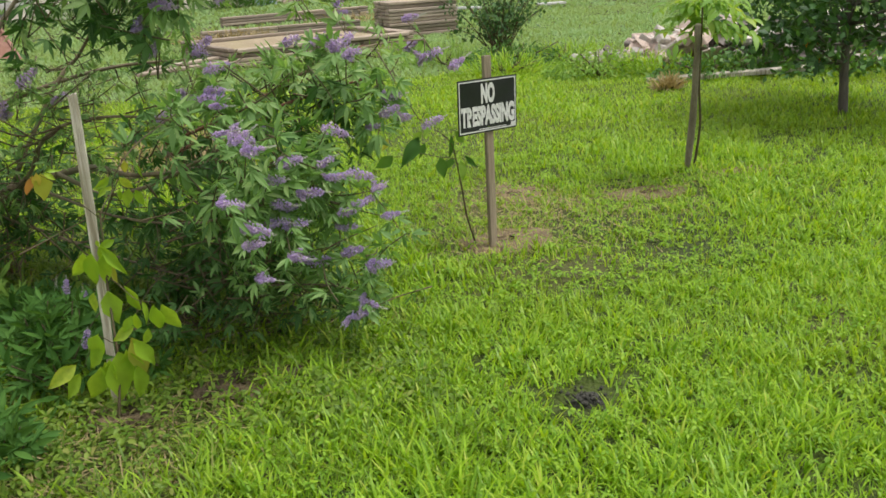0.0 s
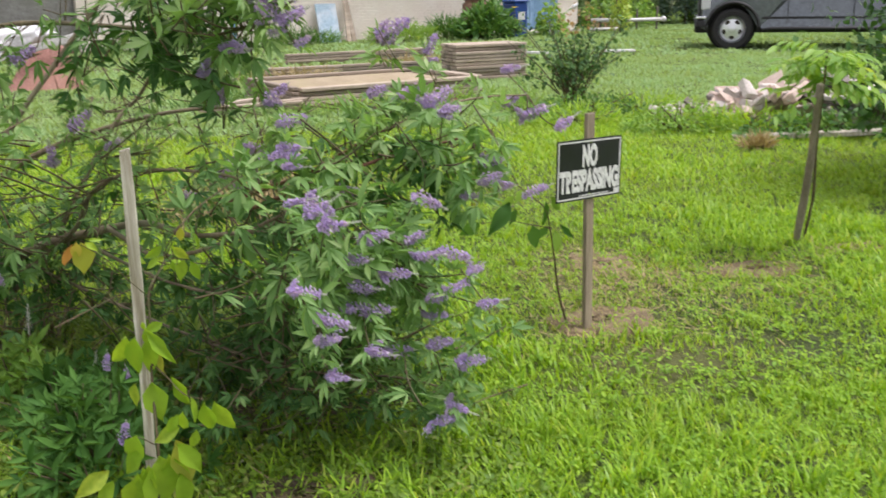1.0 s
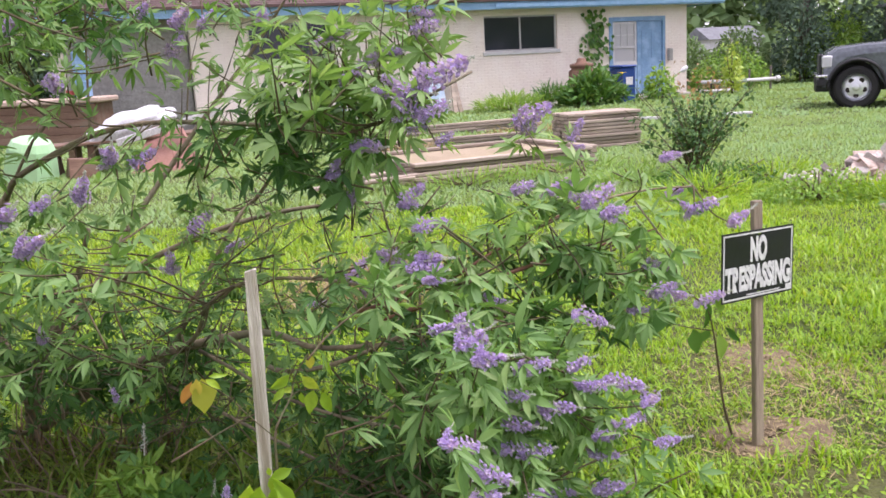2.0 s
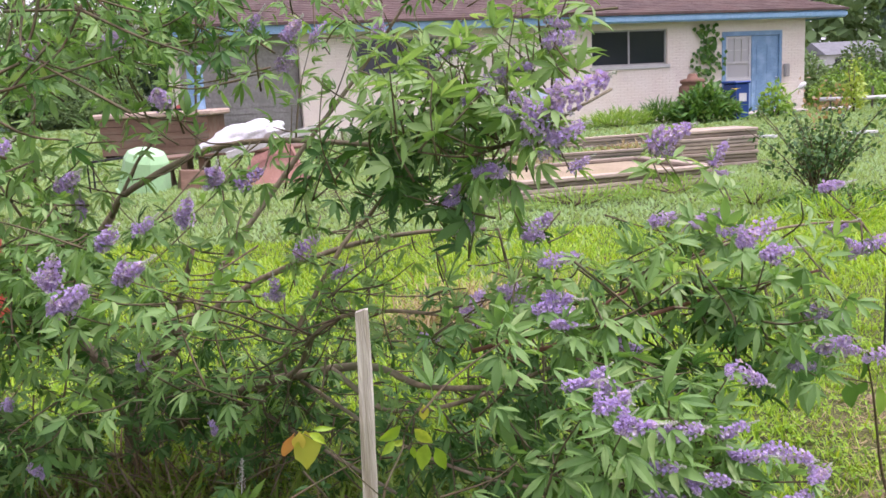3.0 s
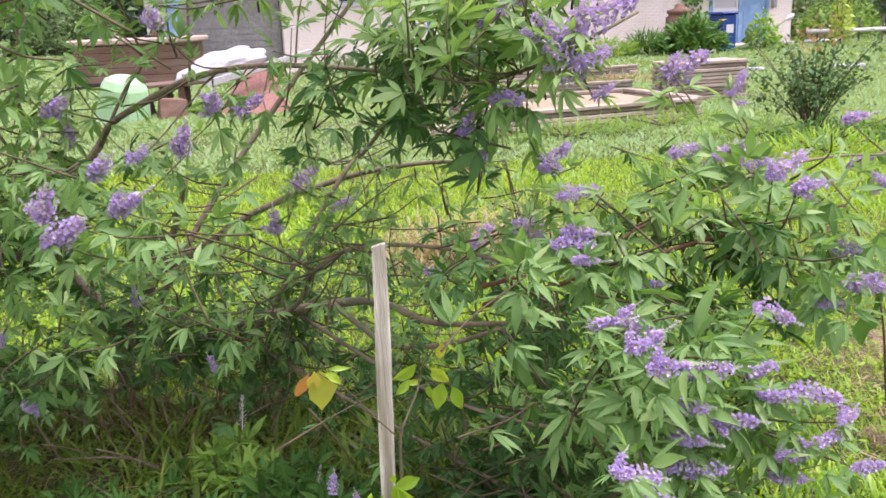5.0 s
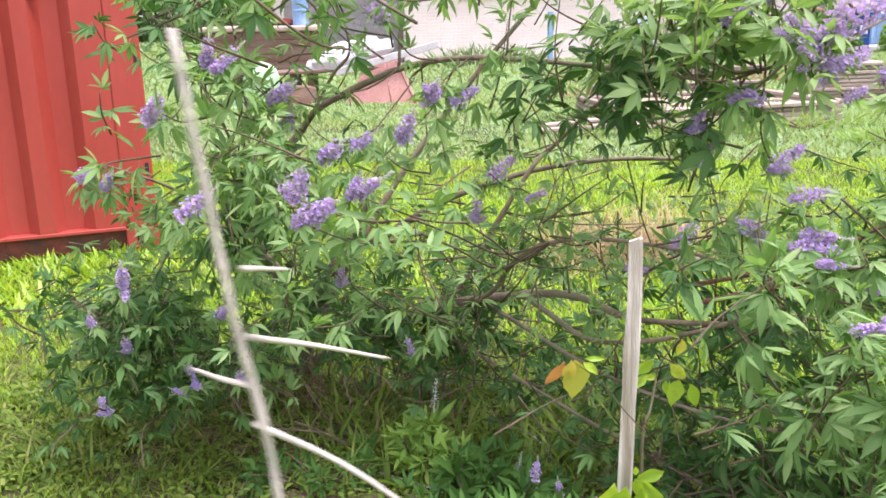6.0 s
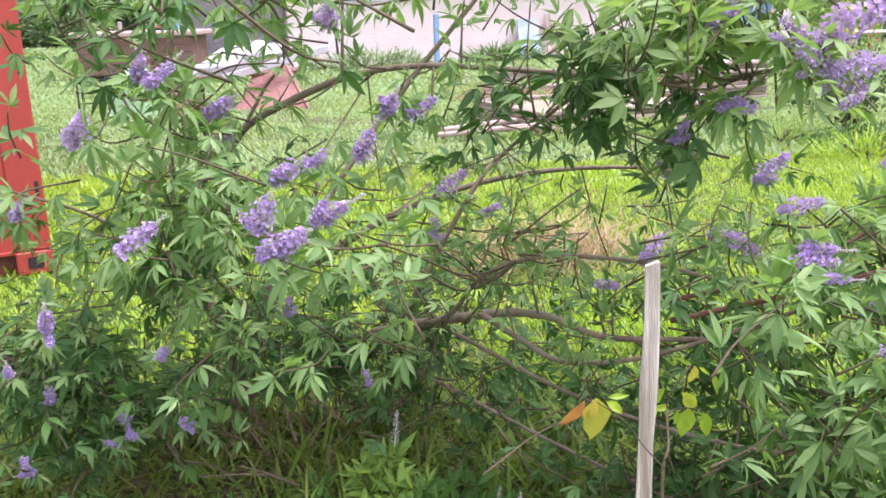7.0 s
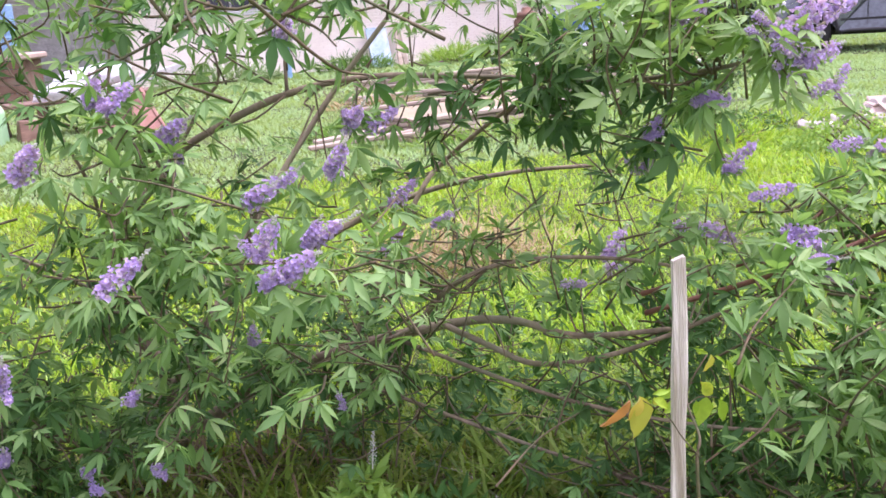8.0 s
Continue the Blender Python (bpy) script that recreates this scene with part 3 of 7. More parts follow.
            f += [(o, o + 1, o + 2, o + 3), (o + 4, o + 5, o + 1, o)]
            x += 0.30
    tagged(part_mesh("shingles", mesh_of("shingles", v, f, M_ROOF), roof), kind="stuff")
    # leaves of a creeper on the wall
    n = 180
    g = np.random.default_rng(8)
    o = np.stack([g.normal(-3.25, 0.22, n), g.uniform(-0.12, -0.02, n), g.uniform(0.7, 2.5, n)], 1)
    fw = np.stack([g.normal(0, .6, n), g.normal(-.4, .3, n), g.normal(-.7, .4, n)], 1)
    up = np.stack([g.normal(0, .3, n), -np.ones(n), g.normal(0.4, .3, n)], 1)
    tv, tf = blade_leaf(1, 0.8)
    vv, ff = stamp(tv, tf, frames_from(o, fw, up, g.uniform(.09, .17, n)))
    creeper = part_mesh("creeper", fast_mesh("creeper", vv, ff, M_TREELEAF), h, "green creeper on the brick wall")
    creeper["kind"] = "stuff"
    return h


build_house()

# ---------------------------------------------------------------- shipping container
def build_container():
    c = empty("shipping_container", pose(-2.22, 5.64, 0, 0, 0, 26.1), "faded red corrugated steel shipping container on the lawn", "shipping container")
    L, D = 2.44, 6.06
    # corrugated end wall
    prof, x = [], -L + 0.17
    while x < -0.17 - 0.28:
        prof += [(x, 0.006), (x + 0.080, 0.006), (x + 0.132, 0.068), (x + 0.222, 0.068)]
        x += 0.278
    prof += [(x, 0.006), (-0.169, 0.006)]
    v, f = [], []
    for i, (px, py) in enumerate(prof):
        v += [(px, py, 0.15), (px, py, 2.44), (px, py + 0.004, 0.15), (px, py + 0.004, 2.44)]
        if i:
            a, b = (i - 1) * 4, i * 4
            f += [(a, b, b + 1, a + 1), (b + 2, a + 2, a + 3, b + 3)]
    part_mesh("corrugated_wall", mesh_of("corrugated_wall", v, f, M_RED), c, "red corrugated steel end wall")
    for x0 in (-0.168, -L):
        p = part("corner_post", box_bm(x0, x0 + 0.168, 0.0, 0.17, 0.14, 2.46, 0.008), M_RED, c)
        for z in (0.42, 1.02, 1.62):
            # near-black plate on the post, painted shade instead of a cut slot
            part("lashing_slot_plate", box_bm(x0 + 0.128, x0 + 0.150, -0.003, 0.004, z, z + 0.075, 0.004), M_DARK, p)
        for z0 in (0.02, 2.462):
            cast = part("corner_casting", box_bm(x0 - 0.004, x0 + 0.172, -0.006, 0.176, z0, z0 + 0.118, 0.006), M_RED, c)
            # the casting's hole is likewise a near-black plate on its face
            part("casting_hole_plate", box_bm(x0 + 0.05, x0 + 0.12, -0.009, -0.004, z0 + 0.03, z0 + 0.09, 0.006), M_DARK, cast)
    # lower sill: rust, coloured extra dark for the shade below the lip
    part("bottom_rail", box_bm(-L + 0.17, -0.17, 0.035, 0.14, 0.02, 0.128, 0.004), M_SHADEDRUST, c, "rusty steel sill, shade put into its dark colour")
    part("bottom_rail", box_bm(-L + 0.17, -0.17, -0.004, 0.14, 0.130, 0.149, 0.003), M_RED, c)
    part("top_rail", box_bm(-L + 0.17, -0.17, 0.002, 0.14, 2.441, 2.57, 0.004), M_RED, c)
    bm = bmesh.new()
    box(bm, -0.05, -0.01, 0.18, D, 0.1, 2.5)
    box(bm, -L + 0.01, -L + 0.05, 0.18, D, 0.1, 2.5)
    box(bm, -L + 0.05, -0.05, D - 0.05, D, 0.1, 2.5)
    box(bm, -L + 0.05, -0.05, 0.15, D - 0.05, 0.1, 0.15)
    box(bm, -L + 0.05, -0.05, 0.15, D - 0.05, 2.48, 2.52)
    part("shell", bm, M_RED, c)
    s = part("sticker", box_bm(-0.56, -0.43, 0.004, 0.008, 1.37, 1.50), M_STICKER, c, "yellow warning label")
    part("sticker_mark", box_bm(-0.53, -0.46, 0.002, 0.0035, 1.40, 1.47), M_PLASTICB, s)
    return c


build_container()

# ---------------------------------------------------------------- pickup truck
def build_truck():
    t = empty("pickup_truck", pose(10.08, 17.09, 0, 0, 0, -27.0), "dark grey pickup truck with chrome wheels parked on the grass", "truck")

    def arc(cx, cz, r, a0, a1, n=10):
        return [(cx + r * math.cos(radians(a0 + (a1 - a0) * i / n)), cz + r * math.sin(radians(a0 + (a1 - a0) * i / n))) for i in range(n + 1)]
    low = [(-0.60, 0.42)] + [(x, z) for x, z in arc(0, 0.42, 0.49, 180, 0)] + [(3.05, 0.44)] + arc(3.57, 0.42, 0.49, 180, 0) + [(4.75, 0.55)]
    top = [(4.80, 1.0), (4.76, 1.30), (3.42, 1.30), (3.36, 1.34), (3.22, 1.80), (3.02, 1.90), (2.15, 1.91), (1.90, 1.86), (1.22, 1.34), (1.0, 1.25), (0.1, 1.22), (-0.36, 1.17), (-0.53, 1.07), (-0.61, 0.90)]
    outline = low + top
    bm = bmesh.new()
    # rings from one flank to the other: how far in from the flank, how far the shoulder drops there
    rings = []
    for side in (0, 1):
        for inn, drop in ((0, .20), (.012, .11), (.05, .045), (.12, .012), (.24, 0))[::1 if side == 0 else -1]:
            ring = []
            for x, z in outline:
                w = max(0.0, (z - 1.30) / 0.6)
                shoulder = 1.0 if (x, z) in top and z < 1.345 else 0.0
                y = inn * (1 if shoulder or z > .86 else .12) + 0.16 * w
                ring.append(bm.verts.new((x + (drop * .9 if x < -.3 and z > .8 else 0), -0.10 + y if side == 0 else 1.86 - y, z - drop * shoulder)))
            rings.append(ring)
    n = len(outline)
    for p, q in zip(rings, rings[1:]):
        for i in range(n):
            bm.faces.new((p[i], q[i], q[(i + 1) % n], p[(i + 1) % n]))
    bm.faces.new(rings[0])
    bm.faces.new(list(reversed(rings[-1])))
    bmesh.ops.triangulate(bm, faces=[f for f in bm.faces if len(f.verts) > 4])
    body = part("body", bm, M_CAR, t, "dark grey painted body")
    # flared arches, cladding, shut lines
    for cx in (0, 3.57):
        pts = [Vector((x, -0.115, z)) for x, z in arc(cx, 0.42, 0.50, 185, -5, 16)]
        part_mesh("wheel_arch", tube_mesh("wheel_arch", [(pts, 0.035, 0.035)], M_PLASTICB, 6, 0), body, "black arch moulding")
        part("arch_liner", lathe_bm([(0.47, 0), (0.47, 0.35)], 20, True), M_PLASTICB, body, m=pose(cx, 0.56, 0.42, 90, 0, 0))
    bm = bmesh.new()
    for x in (1.02, 2.22, 3.30):
        box(bm, x, x + 0.012, -0.104, -0.099, 0.52, 1.06)
    box(bm, 0.55, 3.0, -0.108, -0.099, 0.60, 0.64)
    part("shut_line", bm, M_PLASTICB, body)
    # side glass
    v = [(1.36, -0.02, 1.36), (2.16, -0.02, 1.36), (2.16, 0.055, 1.82), (1.98, 0.05, 1.80)]
    part_mesh("side_window", mesh_of("side_window", [(x, y - 0.075, z) for x, y, z in v] + [(x, y - 0.06, z) for x, y, z in v], [(0, 1, 2, 3), (7, 6, 5, 4), (0, 4, 5, 1), (1, 5, 6, 2), (2, 6, 7, 3), (3, 7, 4, 0)], M_GLASS), body)
    v = [(2.26, -0.02, 1.36), (3.14, -0.02, 1.36), (3.04, 0.055, 1.82), (2.26, 0.055, 1.82)]
    part_mesh("side_window", mesh_of("side_window", [(x, y - 0.075, z) for x, y, z in v] + [(x, y - 0.06, z) for x, y, z in v], [(0, 1, 2, 3), (7, 6, 5, 4), (0, 4, 5, 1), (1, 5, 6, 2), (2, 6, 7, 3), (3, 7, 4, 0)], M_GLASS), body)
    part("door_handle", box_bm(1.98, 2.16, -0.135, -0.10, 1.10, 1.14, 0.01), M_CAR, body)
    part("mirror", box_bm(1.36, 1.50, -0.36, -0.13, 1.34, 1.58, 0.03), M_PLASTICB, t, "black door mirror")
    part("headlight", box_bm(-0.618, -0.43, -0.106, 0.22, 0.78, 1.02, 0.03), M_LAMP, t, "clear headlight")
    part("grille", box_bm(-0.65, -0.58, 0.26, 1.50, 0.66, 1.05, 0.03), M_PLASTICB, t, "dark grille")
    part("bumper", box_bm(-0.70, -0.50, -0.12, 1.88, 0.42, 0.60, 0.04), M_PLASTICB, t, "dark front bumper")
    part("bumper_trim", box_bm(-0.715, -0.50, -0.13, 1.89, 0.602, 0.655, 0.015), M_CHROME, t, "chrome bumper strip")
    bm = bmesh.new()
    pts = [Vector((0.56, -0.2, 0.38)), Vector((0.70, -0.27, 0.42)), Vector((2.9, -0.27, 0.42)), Vector((3.02, -0.2, 0.38))]
    part_mesh("running_board", tube_mesh("running_board", [(pts, 0.034, 0.034)], M_PLASTICB, 8, 0), t, "dark side step bar")
    part("underside", box_bm(-0.7, 4.6, 0.3, 1.5, 0.32, 0.52), M_PLASTICB, t)
    for cx in (0, 3.57):
        for cy, side in ((-0.09, 1), (1.85, -1)):
            w = part("wheel", lathe_bm([(0.26, -0.01), (0.35, -0.02), (0.385, -0.005), (0.40, 0.04), (0.40, 0.20), (0.385, 0.245), (0.35, 0.26), (0.26, 0.25)], 36, False), M_TYRE, t, "black tyre on a chrome five-spoke rim",
                     m=pose(cx, cy, 0.40, -90 if side > 0 else 90, 0, 0), smooth=False)
            bm = lathe_bm([(0.262, 0.0), (0.262, 0.10), (0.235, 0.12), (0.225, 0.03)], 30, False)
            rim = part("rim", bm, M_RIM, w)
            # a dished disc; five near-black plates paint shaded windows between broad spokes
            part("wheel_disc", lathe_bm([(0.232, 0.055), (0.19, 0.030), (0.10, 0.022), (0.05, 0.020)], 30), M_RIM, rim, "bright dished wheel disc")
            for k in range(5):
                bm = lathe_bm([(0.040, -0.004), (0.046, 0.0), (0.046, 0.012)], 12)
                for q in bm.verts:
                    q.co.x *= 1.1
                part("wheel_window_plate", bm, M_DARK, rim, "dark plate for the shaded opening between spokes", m=pose(0, 0, 0, 0, 0, 72 * k) @ pose(0, 0.152, 0.026, -7, 0, 0))
            part("hub_cap", lathe_bm([(0.075, 0.006), (0.06, -0.006), (0.02, -0.01)], 14), M_RIM, rim)
            part("brake_disc", lathe_bm([(0.22, 0.115), (0.22, 0.14)], 20), M_SIDING, rim)
    return t


build_truck()

# ---------------------------------------------------------------- beds of stacked timbers, boards, pipe
def timber_wall(name, m, length, layers, label, rnd, thick=0.10, high=0.05):
    w = empty(name, m, label, "timber bed", "garden beds of stacked timbers")
    for k in range(layers):
        x = 0.0
        while x < length - 0.05:
            ln = min(rnd.choice((1.2, 1.6, 2.4)), length - x)
            bm = box_bm(x + .004, x + ln - .004, rnd.uniform(-.022, .022), thick + rnd.uniform(-.01, .01), k * high + .002, (k + 1) * high - .004, 0.008)
            part("timber", bm, M_TIMBER, w)
            x += ln
    return w


def build_beds():
    rnd = random.Random(11)
    a = 18.2
    lab = "weathered pinkish timbers stacked as a low garden bed"
    timber_wall("timber_bed", pose(0.95, 10.10, 0, 0, 0, a), 2.25, 5, lab, rnd)
    timber_wall("timber_bed", pose(0.50, 11.55, 0, 0, 0, a), 2.25, 5, lab, rnd)
    timber_wall("timber_bed", pose(0.95, 10.25, 0, 0, 0, a + 90), 1.5, 5, lab, rnd)
    timber_wall("timber_bed", pose(3.16, 10.90, 0, 0, 0, a + 90), 1.5, 5, lab, rnd)
    timber_wall("timber_bed", pose(0.75, 14.3, 0, 0, 0, a - 8), 2.6, 3, lab, rnd)
    timber_wall("timber_bed", pose(1.2, 16.6, 0, 0, 0, a), 3.0, 4, lab, rnd)
    t = timber_wall("timber_stack", pose(3.30, 12.75, 0, 0, 0, a - 6), 1.15, 10, "stack of weathered timbers beside the garden beds", rnd, 0.12)
    for k in range(10):
        for j in range(1, 4):
            part("timber", box_bm(rnd.uniform(0, .03), 1.15 - rnd.uniform(0, .04), j * 0.13, j * 0.13 + 0.12, k * 0.05 + .002, k * 0.05 + .047, 0.008), M_TIMBER, t)
    # soil inside the front bed
    s = new("bed_soil", mesh_of("bed_soil", [(0, 0, .0), (2.05, 0, .0), (2.05, 1.38, .0), (0, 1.38, .0), (0, 0, .2), (2.05, 0, .2), (2.05, 1.38, .2), (0, 1.38, .2), (1.2, .7, .27)],
                                [(0, 1, 5, 4), (1, 2, 6, 5), (2, 3, 7, 6), (3, 0, 4, 7), (4, 5, 8), (5, 6, 8), (6, 7, 8), (7, 4, 8)], M_SOILBED))
    s.matrix_basis = pose(0.96, 10.25, 0, 0, 0, a)
    tagged(s, "dry tan soil filling the timber bed", "soil")
    for x, y, rz, ln in ((5.75, 17.35, -40, 0.5), (7.35, 16.9, 4, 0.6)):
        ob = part("white_board", box_bm(0, ln, 0, 0.16, 0.03, 0.075, 0.006), M_WHITE, None, m=pose(x, y, 0, 0, 0, rz))
        tagged(ob, "white painted board lying in the grass", "board", "boards on the lawn")
    for x, y, rz, ln in ((-.1, 9.75, 8, 1.1), (.15, 9.95, -10, .8), (0.0, 10.15, 20, .9)):
        ob = part("loose_plank", box_bm(0, ln, 0, 0.11, 0.05, 0.085, 0.006), M_TIMBER, None, m=pose(x, y, 0.02, 0, -3, rz))
        tagged(ob, "loose pinkish plank lying in the grass", "plank", "loose planks by the beds")
    # white pipe along the boundary, on short stakes
    p = empty("white_pipe", pose(10.75, 26.1, 0, 0, 0, -1), "long white plastic pipe on short stakes", "pipe")
    part_mesh("pipe", tube_mesh("pipe", [([Vector((0, 0, 0.33)), Vector((1.2, 0, 0.31)), Vector((2.25, 0, 0.32))], 0.055, 0.055)], M_PVC, 12, 0), p)
    part("cap", lathe_bm([(0.07, 0), (0.085, 0.03), (0.085, 0.10), (0.06, 0.13)], 14), M_PVC, p, "white end cap", m=pose(2.24, 0, 0.32, 0, 90, 0))
    for x, hh in ((0.3, 0.45), (1.45, 0.62), (2.1, 0.70)):
        part("stake", box_bm(x, x + 0.05, 0.06, 0.11, 0, hh, 0.006), M_LUMBER, p)
    part_mesh("lower_pipe", tube_mesh("lower_pipe", [([Vector((-0.2, -0.4, 0.08)), Vector((0.9, -0.4, 0.08))], 0.05, 0.05)], M_PVC, 10, 0), p)


M_SOILBED = surface("bed_soil", (0.36, 0.29, 0.18), (0.46, 0.38, 0.25), 0.95, scale=4, fine=60, bump=0.8, dirt=(0.30, 0.26, 0.14))
build_beds()


# ---------------------------------------------------------------- rubble and lumber by the lawn
def chunk_mesh(rnd, sx, sy, sz):
    bm = box_bm(-sx / 2, sx / 2, -sy / 2, sy / 2, -sz / 2, sz / 2, 0, None, min(sx, sy) * 0.14, rnd)
    bmesh.ops.bevel(bm, geom=list(bm.edges), offset=0.008, segments=1, affect='EDGES')
    return bm


def build_rubble():
    rnd = random.Random(21)
    r = empty("rubble_pile", pose(4.3, 8.0, 0), "heap of broken pale concrete and pink masonry pieces", "rubble")
    for i in range(170):
        s, u = rnd.random(), rnd.gauss(0, .22)
        x, y = -0.12 + 2.2 * s + rnd.gauss(0, .05), 0.25 - 0.95 * s + u
        hgt = (0.14 + 0.26 * math.exp(-((s - 0.58) / 0.30) ** 2)) * math.exp(-(u / 0.36) ** 2)
        mat = M_LUMBER if rnd.random() < (.10 if s < .55 else .35) else M_CONC if (s < 0.2 or rnd.random() < 0.4) else M_PINKBRICK
        sx = rnd.choice((.06, .08, .10, .13) if s < .22 else (.08, .12, .16, .20, .25, .30)) * rnd.uniform(.8, 1.2)
        part("chunk", chunk_mesh(rnd, sx, sx * rnd.uniform(.5, .95), min(sx * .7, rnd.uniform(.03, .08))), mat, r,
             m=pose(x, y, max(0.05, hgt * rnd.uniform(.55, 1.05)), rnd.uniform(-45, 45), rnd.uniform(-45, 45), rnd.uniform(0, 180)))
    l = empty("lumber_pile", pose(5.9, 7.3, 0), "pile of old dark planks and posts beside the rubble", "lumber")
    for i in range(26):
        ln = rnd.uniform(0.8, 1.9)
        part("plank", box_bm(-ln / 2, ln / 2, -rnd.uniform(.04, .08), rnd.uniform(.04, .08), -.02, .02, 0.004), M_LUMBER if rnd.random() < .8 else M_CONC, l,
             m=pose(rnd.gauss(0.25, .35), rnd.gauss(0, .25), 0.06 + 0.36 * (i / 26) * rnd.uniform(.7, 1.1), rnd.uniform(-15, 15), rnd.uniform(-14, 10), rnd.gauss(12, 24)))
    pk = part("grey_plank", box_bm(-.75, .75, -.06, .06, 0.01, .05, 0.005), M_STAKE, None, m=pose(4.95, 6.75, 0.02, 0, -3, -22))
    tagged(pk, "pale weathered plank lying before the rubble", "plank")


build_rubble()


# ---------------------------------------------------------------- junk behind the bush
def build_junk():
    rnd = random.Random(31)
    c = empty("wooden_chest", pose(-7.3, 20.6, 0, 0, 0, -6), "reddish-brown boarded chest with a pale pinkish lid", "chest")
    for k in range(5):
        part("board", box_bm(0.12, 2.55, 0, 0.04, 0.08 + k * 0.155, 0.08 + k * 0.155 + 0.148, 0.006), M_BROWNWOOD, c)
    bm = bmesh.new()
    box(bm, 0.12, 0.16, 0.042, 1.0, 0.02, 0.86)
    box(bm, 2.51, 2.55, 0.042, 1.0, 0.02, 0.86)
    box(bm, 0.12, 2.55, 1.002, 1.04, 0.02, 0.86)
    part("box", bm, M_BROWNWOOD, c)
    part("lid", box_bm(0, 2.68, -0.08, 1.12, 0.865, 0.985, 0.03), M_LID, c, "pale pinkish lid")
    part("post", box_bm(0.92, 0.99, 0.3, 0.37, 0.987, 1.18, 0.01), M_STAKE, c)
    r = empty("red_bundle", pose(-5.42, 20.9, 0.985, 0, 0, -6), "small red and black bundle lying on the chest", "bundle")
    bm = bmesh.new()
    bmesh.ops.create_icosphere(bm, subdivisions=3, radius=1)
    for v in bm.verts:
        d = 1 + 0.2 * noise.noise(v.co * 2.0)
        v.co = Vector((v.co.x * .22 * d, v.co.y * .15 * d, max(0.0, v.co.z) * .15 * d))
    part("cover", bm, M_REDPAINT, r, "dull red cover", smooth=True)
    part("base", box_bm(-.30, .24, -.17, .15, 0.001, .05, .015), M_PLASTICB, r, "black base")
    fr = empty("black_metal_frame", pose(-4.75, 13.4, 0, 0, 0, 8), "low thin black metal frame standing in the grass", "frame")
    for x in (0.0, 0.62):
        for y in (0.0, .3):
            part("leg", box_bm(x, x + .022, y, y + .022, 0, .42 + .06 * x, .003), M_PLASTICB, fr)
    for y in (0.0, .3):
        part("rail", box_bm(-.02, .66, y, y + .022, 0, .022, .003, pose(0, 0, .421, 0, -5, 0)), M_PLASTICB, fr)
    part("brace", box_bm(0.024, .61, .024, .036, .16, .175, .002), M_PLASTICB, fr)
    # upturned green tub
    prof = [(0.37, 0.0), (0.39, 0.02), (0.39, 0.05), (0.36, 0.07), (0.30, 0.50), (0.25, 0.60), (0.16, 0.64)]
    bm = lathe_bm(prof, 10)
    tb = part("plastic_tub", bm, M_TUB, None, m=pose(-3.95, 13.3, -0.03, 10, 9, 10))
    tagged(tb, "pale green plastic tub upside down in the grass", "tub")
    # frame of brown posts, with a board, white sheeting and a folded sheet on it
    s = empty("junk_stand", pose(-3.55, 13.75, 0, 0, 0, 6), "rough stand of red-brown posts and boards", "stand")
    for x in (0.0, 0.25, 1.5):
        part("post", box_bm(x, x + .09, 0, .09, 0, .40 + .03 * x, 0.008), M_BROWNWOOD, s)
        part("post", box_bm(x, x + .09, .5, .59, 0, .40 + .03 * x, 0.008), M_BROWNWOOD, s)
    part("board", box_bm(-.3, 1.75, -.06, .64, .405, .445, 0.008, pose(0, 0, 0.0, 0, -2, 0)), M_BROWNWOOD, s)
    bm = bmesh.new()
    bmesh.ops.create_icosphere(bm, subdivisions=4, radius=1)
    for v in bm.verts:
        q = v.co.copy()
        d = 1 + 0.22 * noise.noise(q * 2.3) + 0.10 * noise.noise(q * 6)
        v.co = Vector((q.x * 0.64 * d, q.y * 0.30 * d, max(-0.14, q.z * 0.23 * d + 0.09 * q.x)))
    ob = part("white_sheeting", bm, M_BAG, None, m=pose(-2.75, 14.05, 0.60, 0, -8, 6), smooth=True)
    tagged(ob, "crumpled bundle of white plastic sheeting on the stand", "sheeting")
    bm = box_bm(-.05, .05, -.03, .03, 0, 1.5, 0.008)
    ob = part("white_batten", bm, M_WHITE, None, m=pose(-2.85, 13.62, 0.43, 0, 76, 4))
    tagged(ob, "white batten leaning across the stand", "batten")
    p = empty("rusty_panel", pose(-2.72, 13.55, 0.0, 0, 0, 4), "rust-pink sheet metal box panel lying on its edge", "metal panel")
    bm = bmesh.new()
    vs = [(0, 0, 0), (1.0, -.12, 0), (0.72, 0.25, .58), (0.28, 0.32, .50), (0.03, .06, 0), (1.03, -.06, 0), (0.75, 0.31, .58), (0.31, 0.38, .50)]
    b = [bm.verts.new(v) for v in vs]
    for q in ((0, 1, 2, 3), (7, 6, 5, 4), (0, 4, 5, 1), (1, 5, 6, 2), (2, 6, 7, 3), (3, 7, 4, 0)):
        bm.faces.new([b[i] for i in q])
    part("sheet", bm, M_SHEET, p)
    part_mesh("seam", tube_mesh("seam", [([Vector((.66, -.085, .0)), Vector((.55, .27, .54))], .012, .012), ([Vector((1.0, -.125, .0)), Vector((.72, .245, .58))], .014, .014)], M_SHEET, 5, 0), p)
    for i, (x, y) in enumerate(((-3.9, 13.9), (-3.3, 13.35))):
        ob = part("brown_block", chunk_mesh(rnd, .35, .25, .28), M_BROWNWOOD, None, m=pose(x, y, .13, 0, 0, 30 * i))
        tagged(ob, "reddish-brown wooden block by the stand", "block", "blocks by the stand")
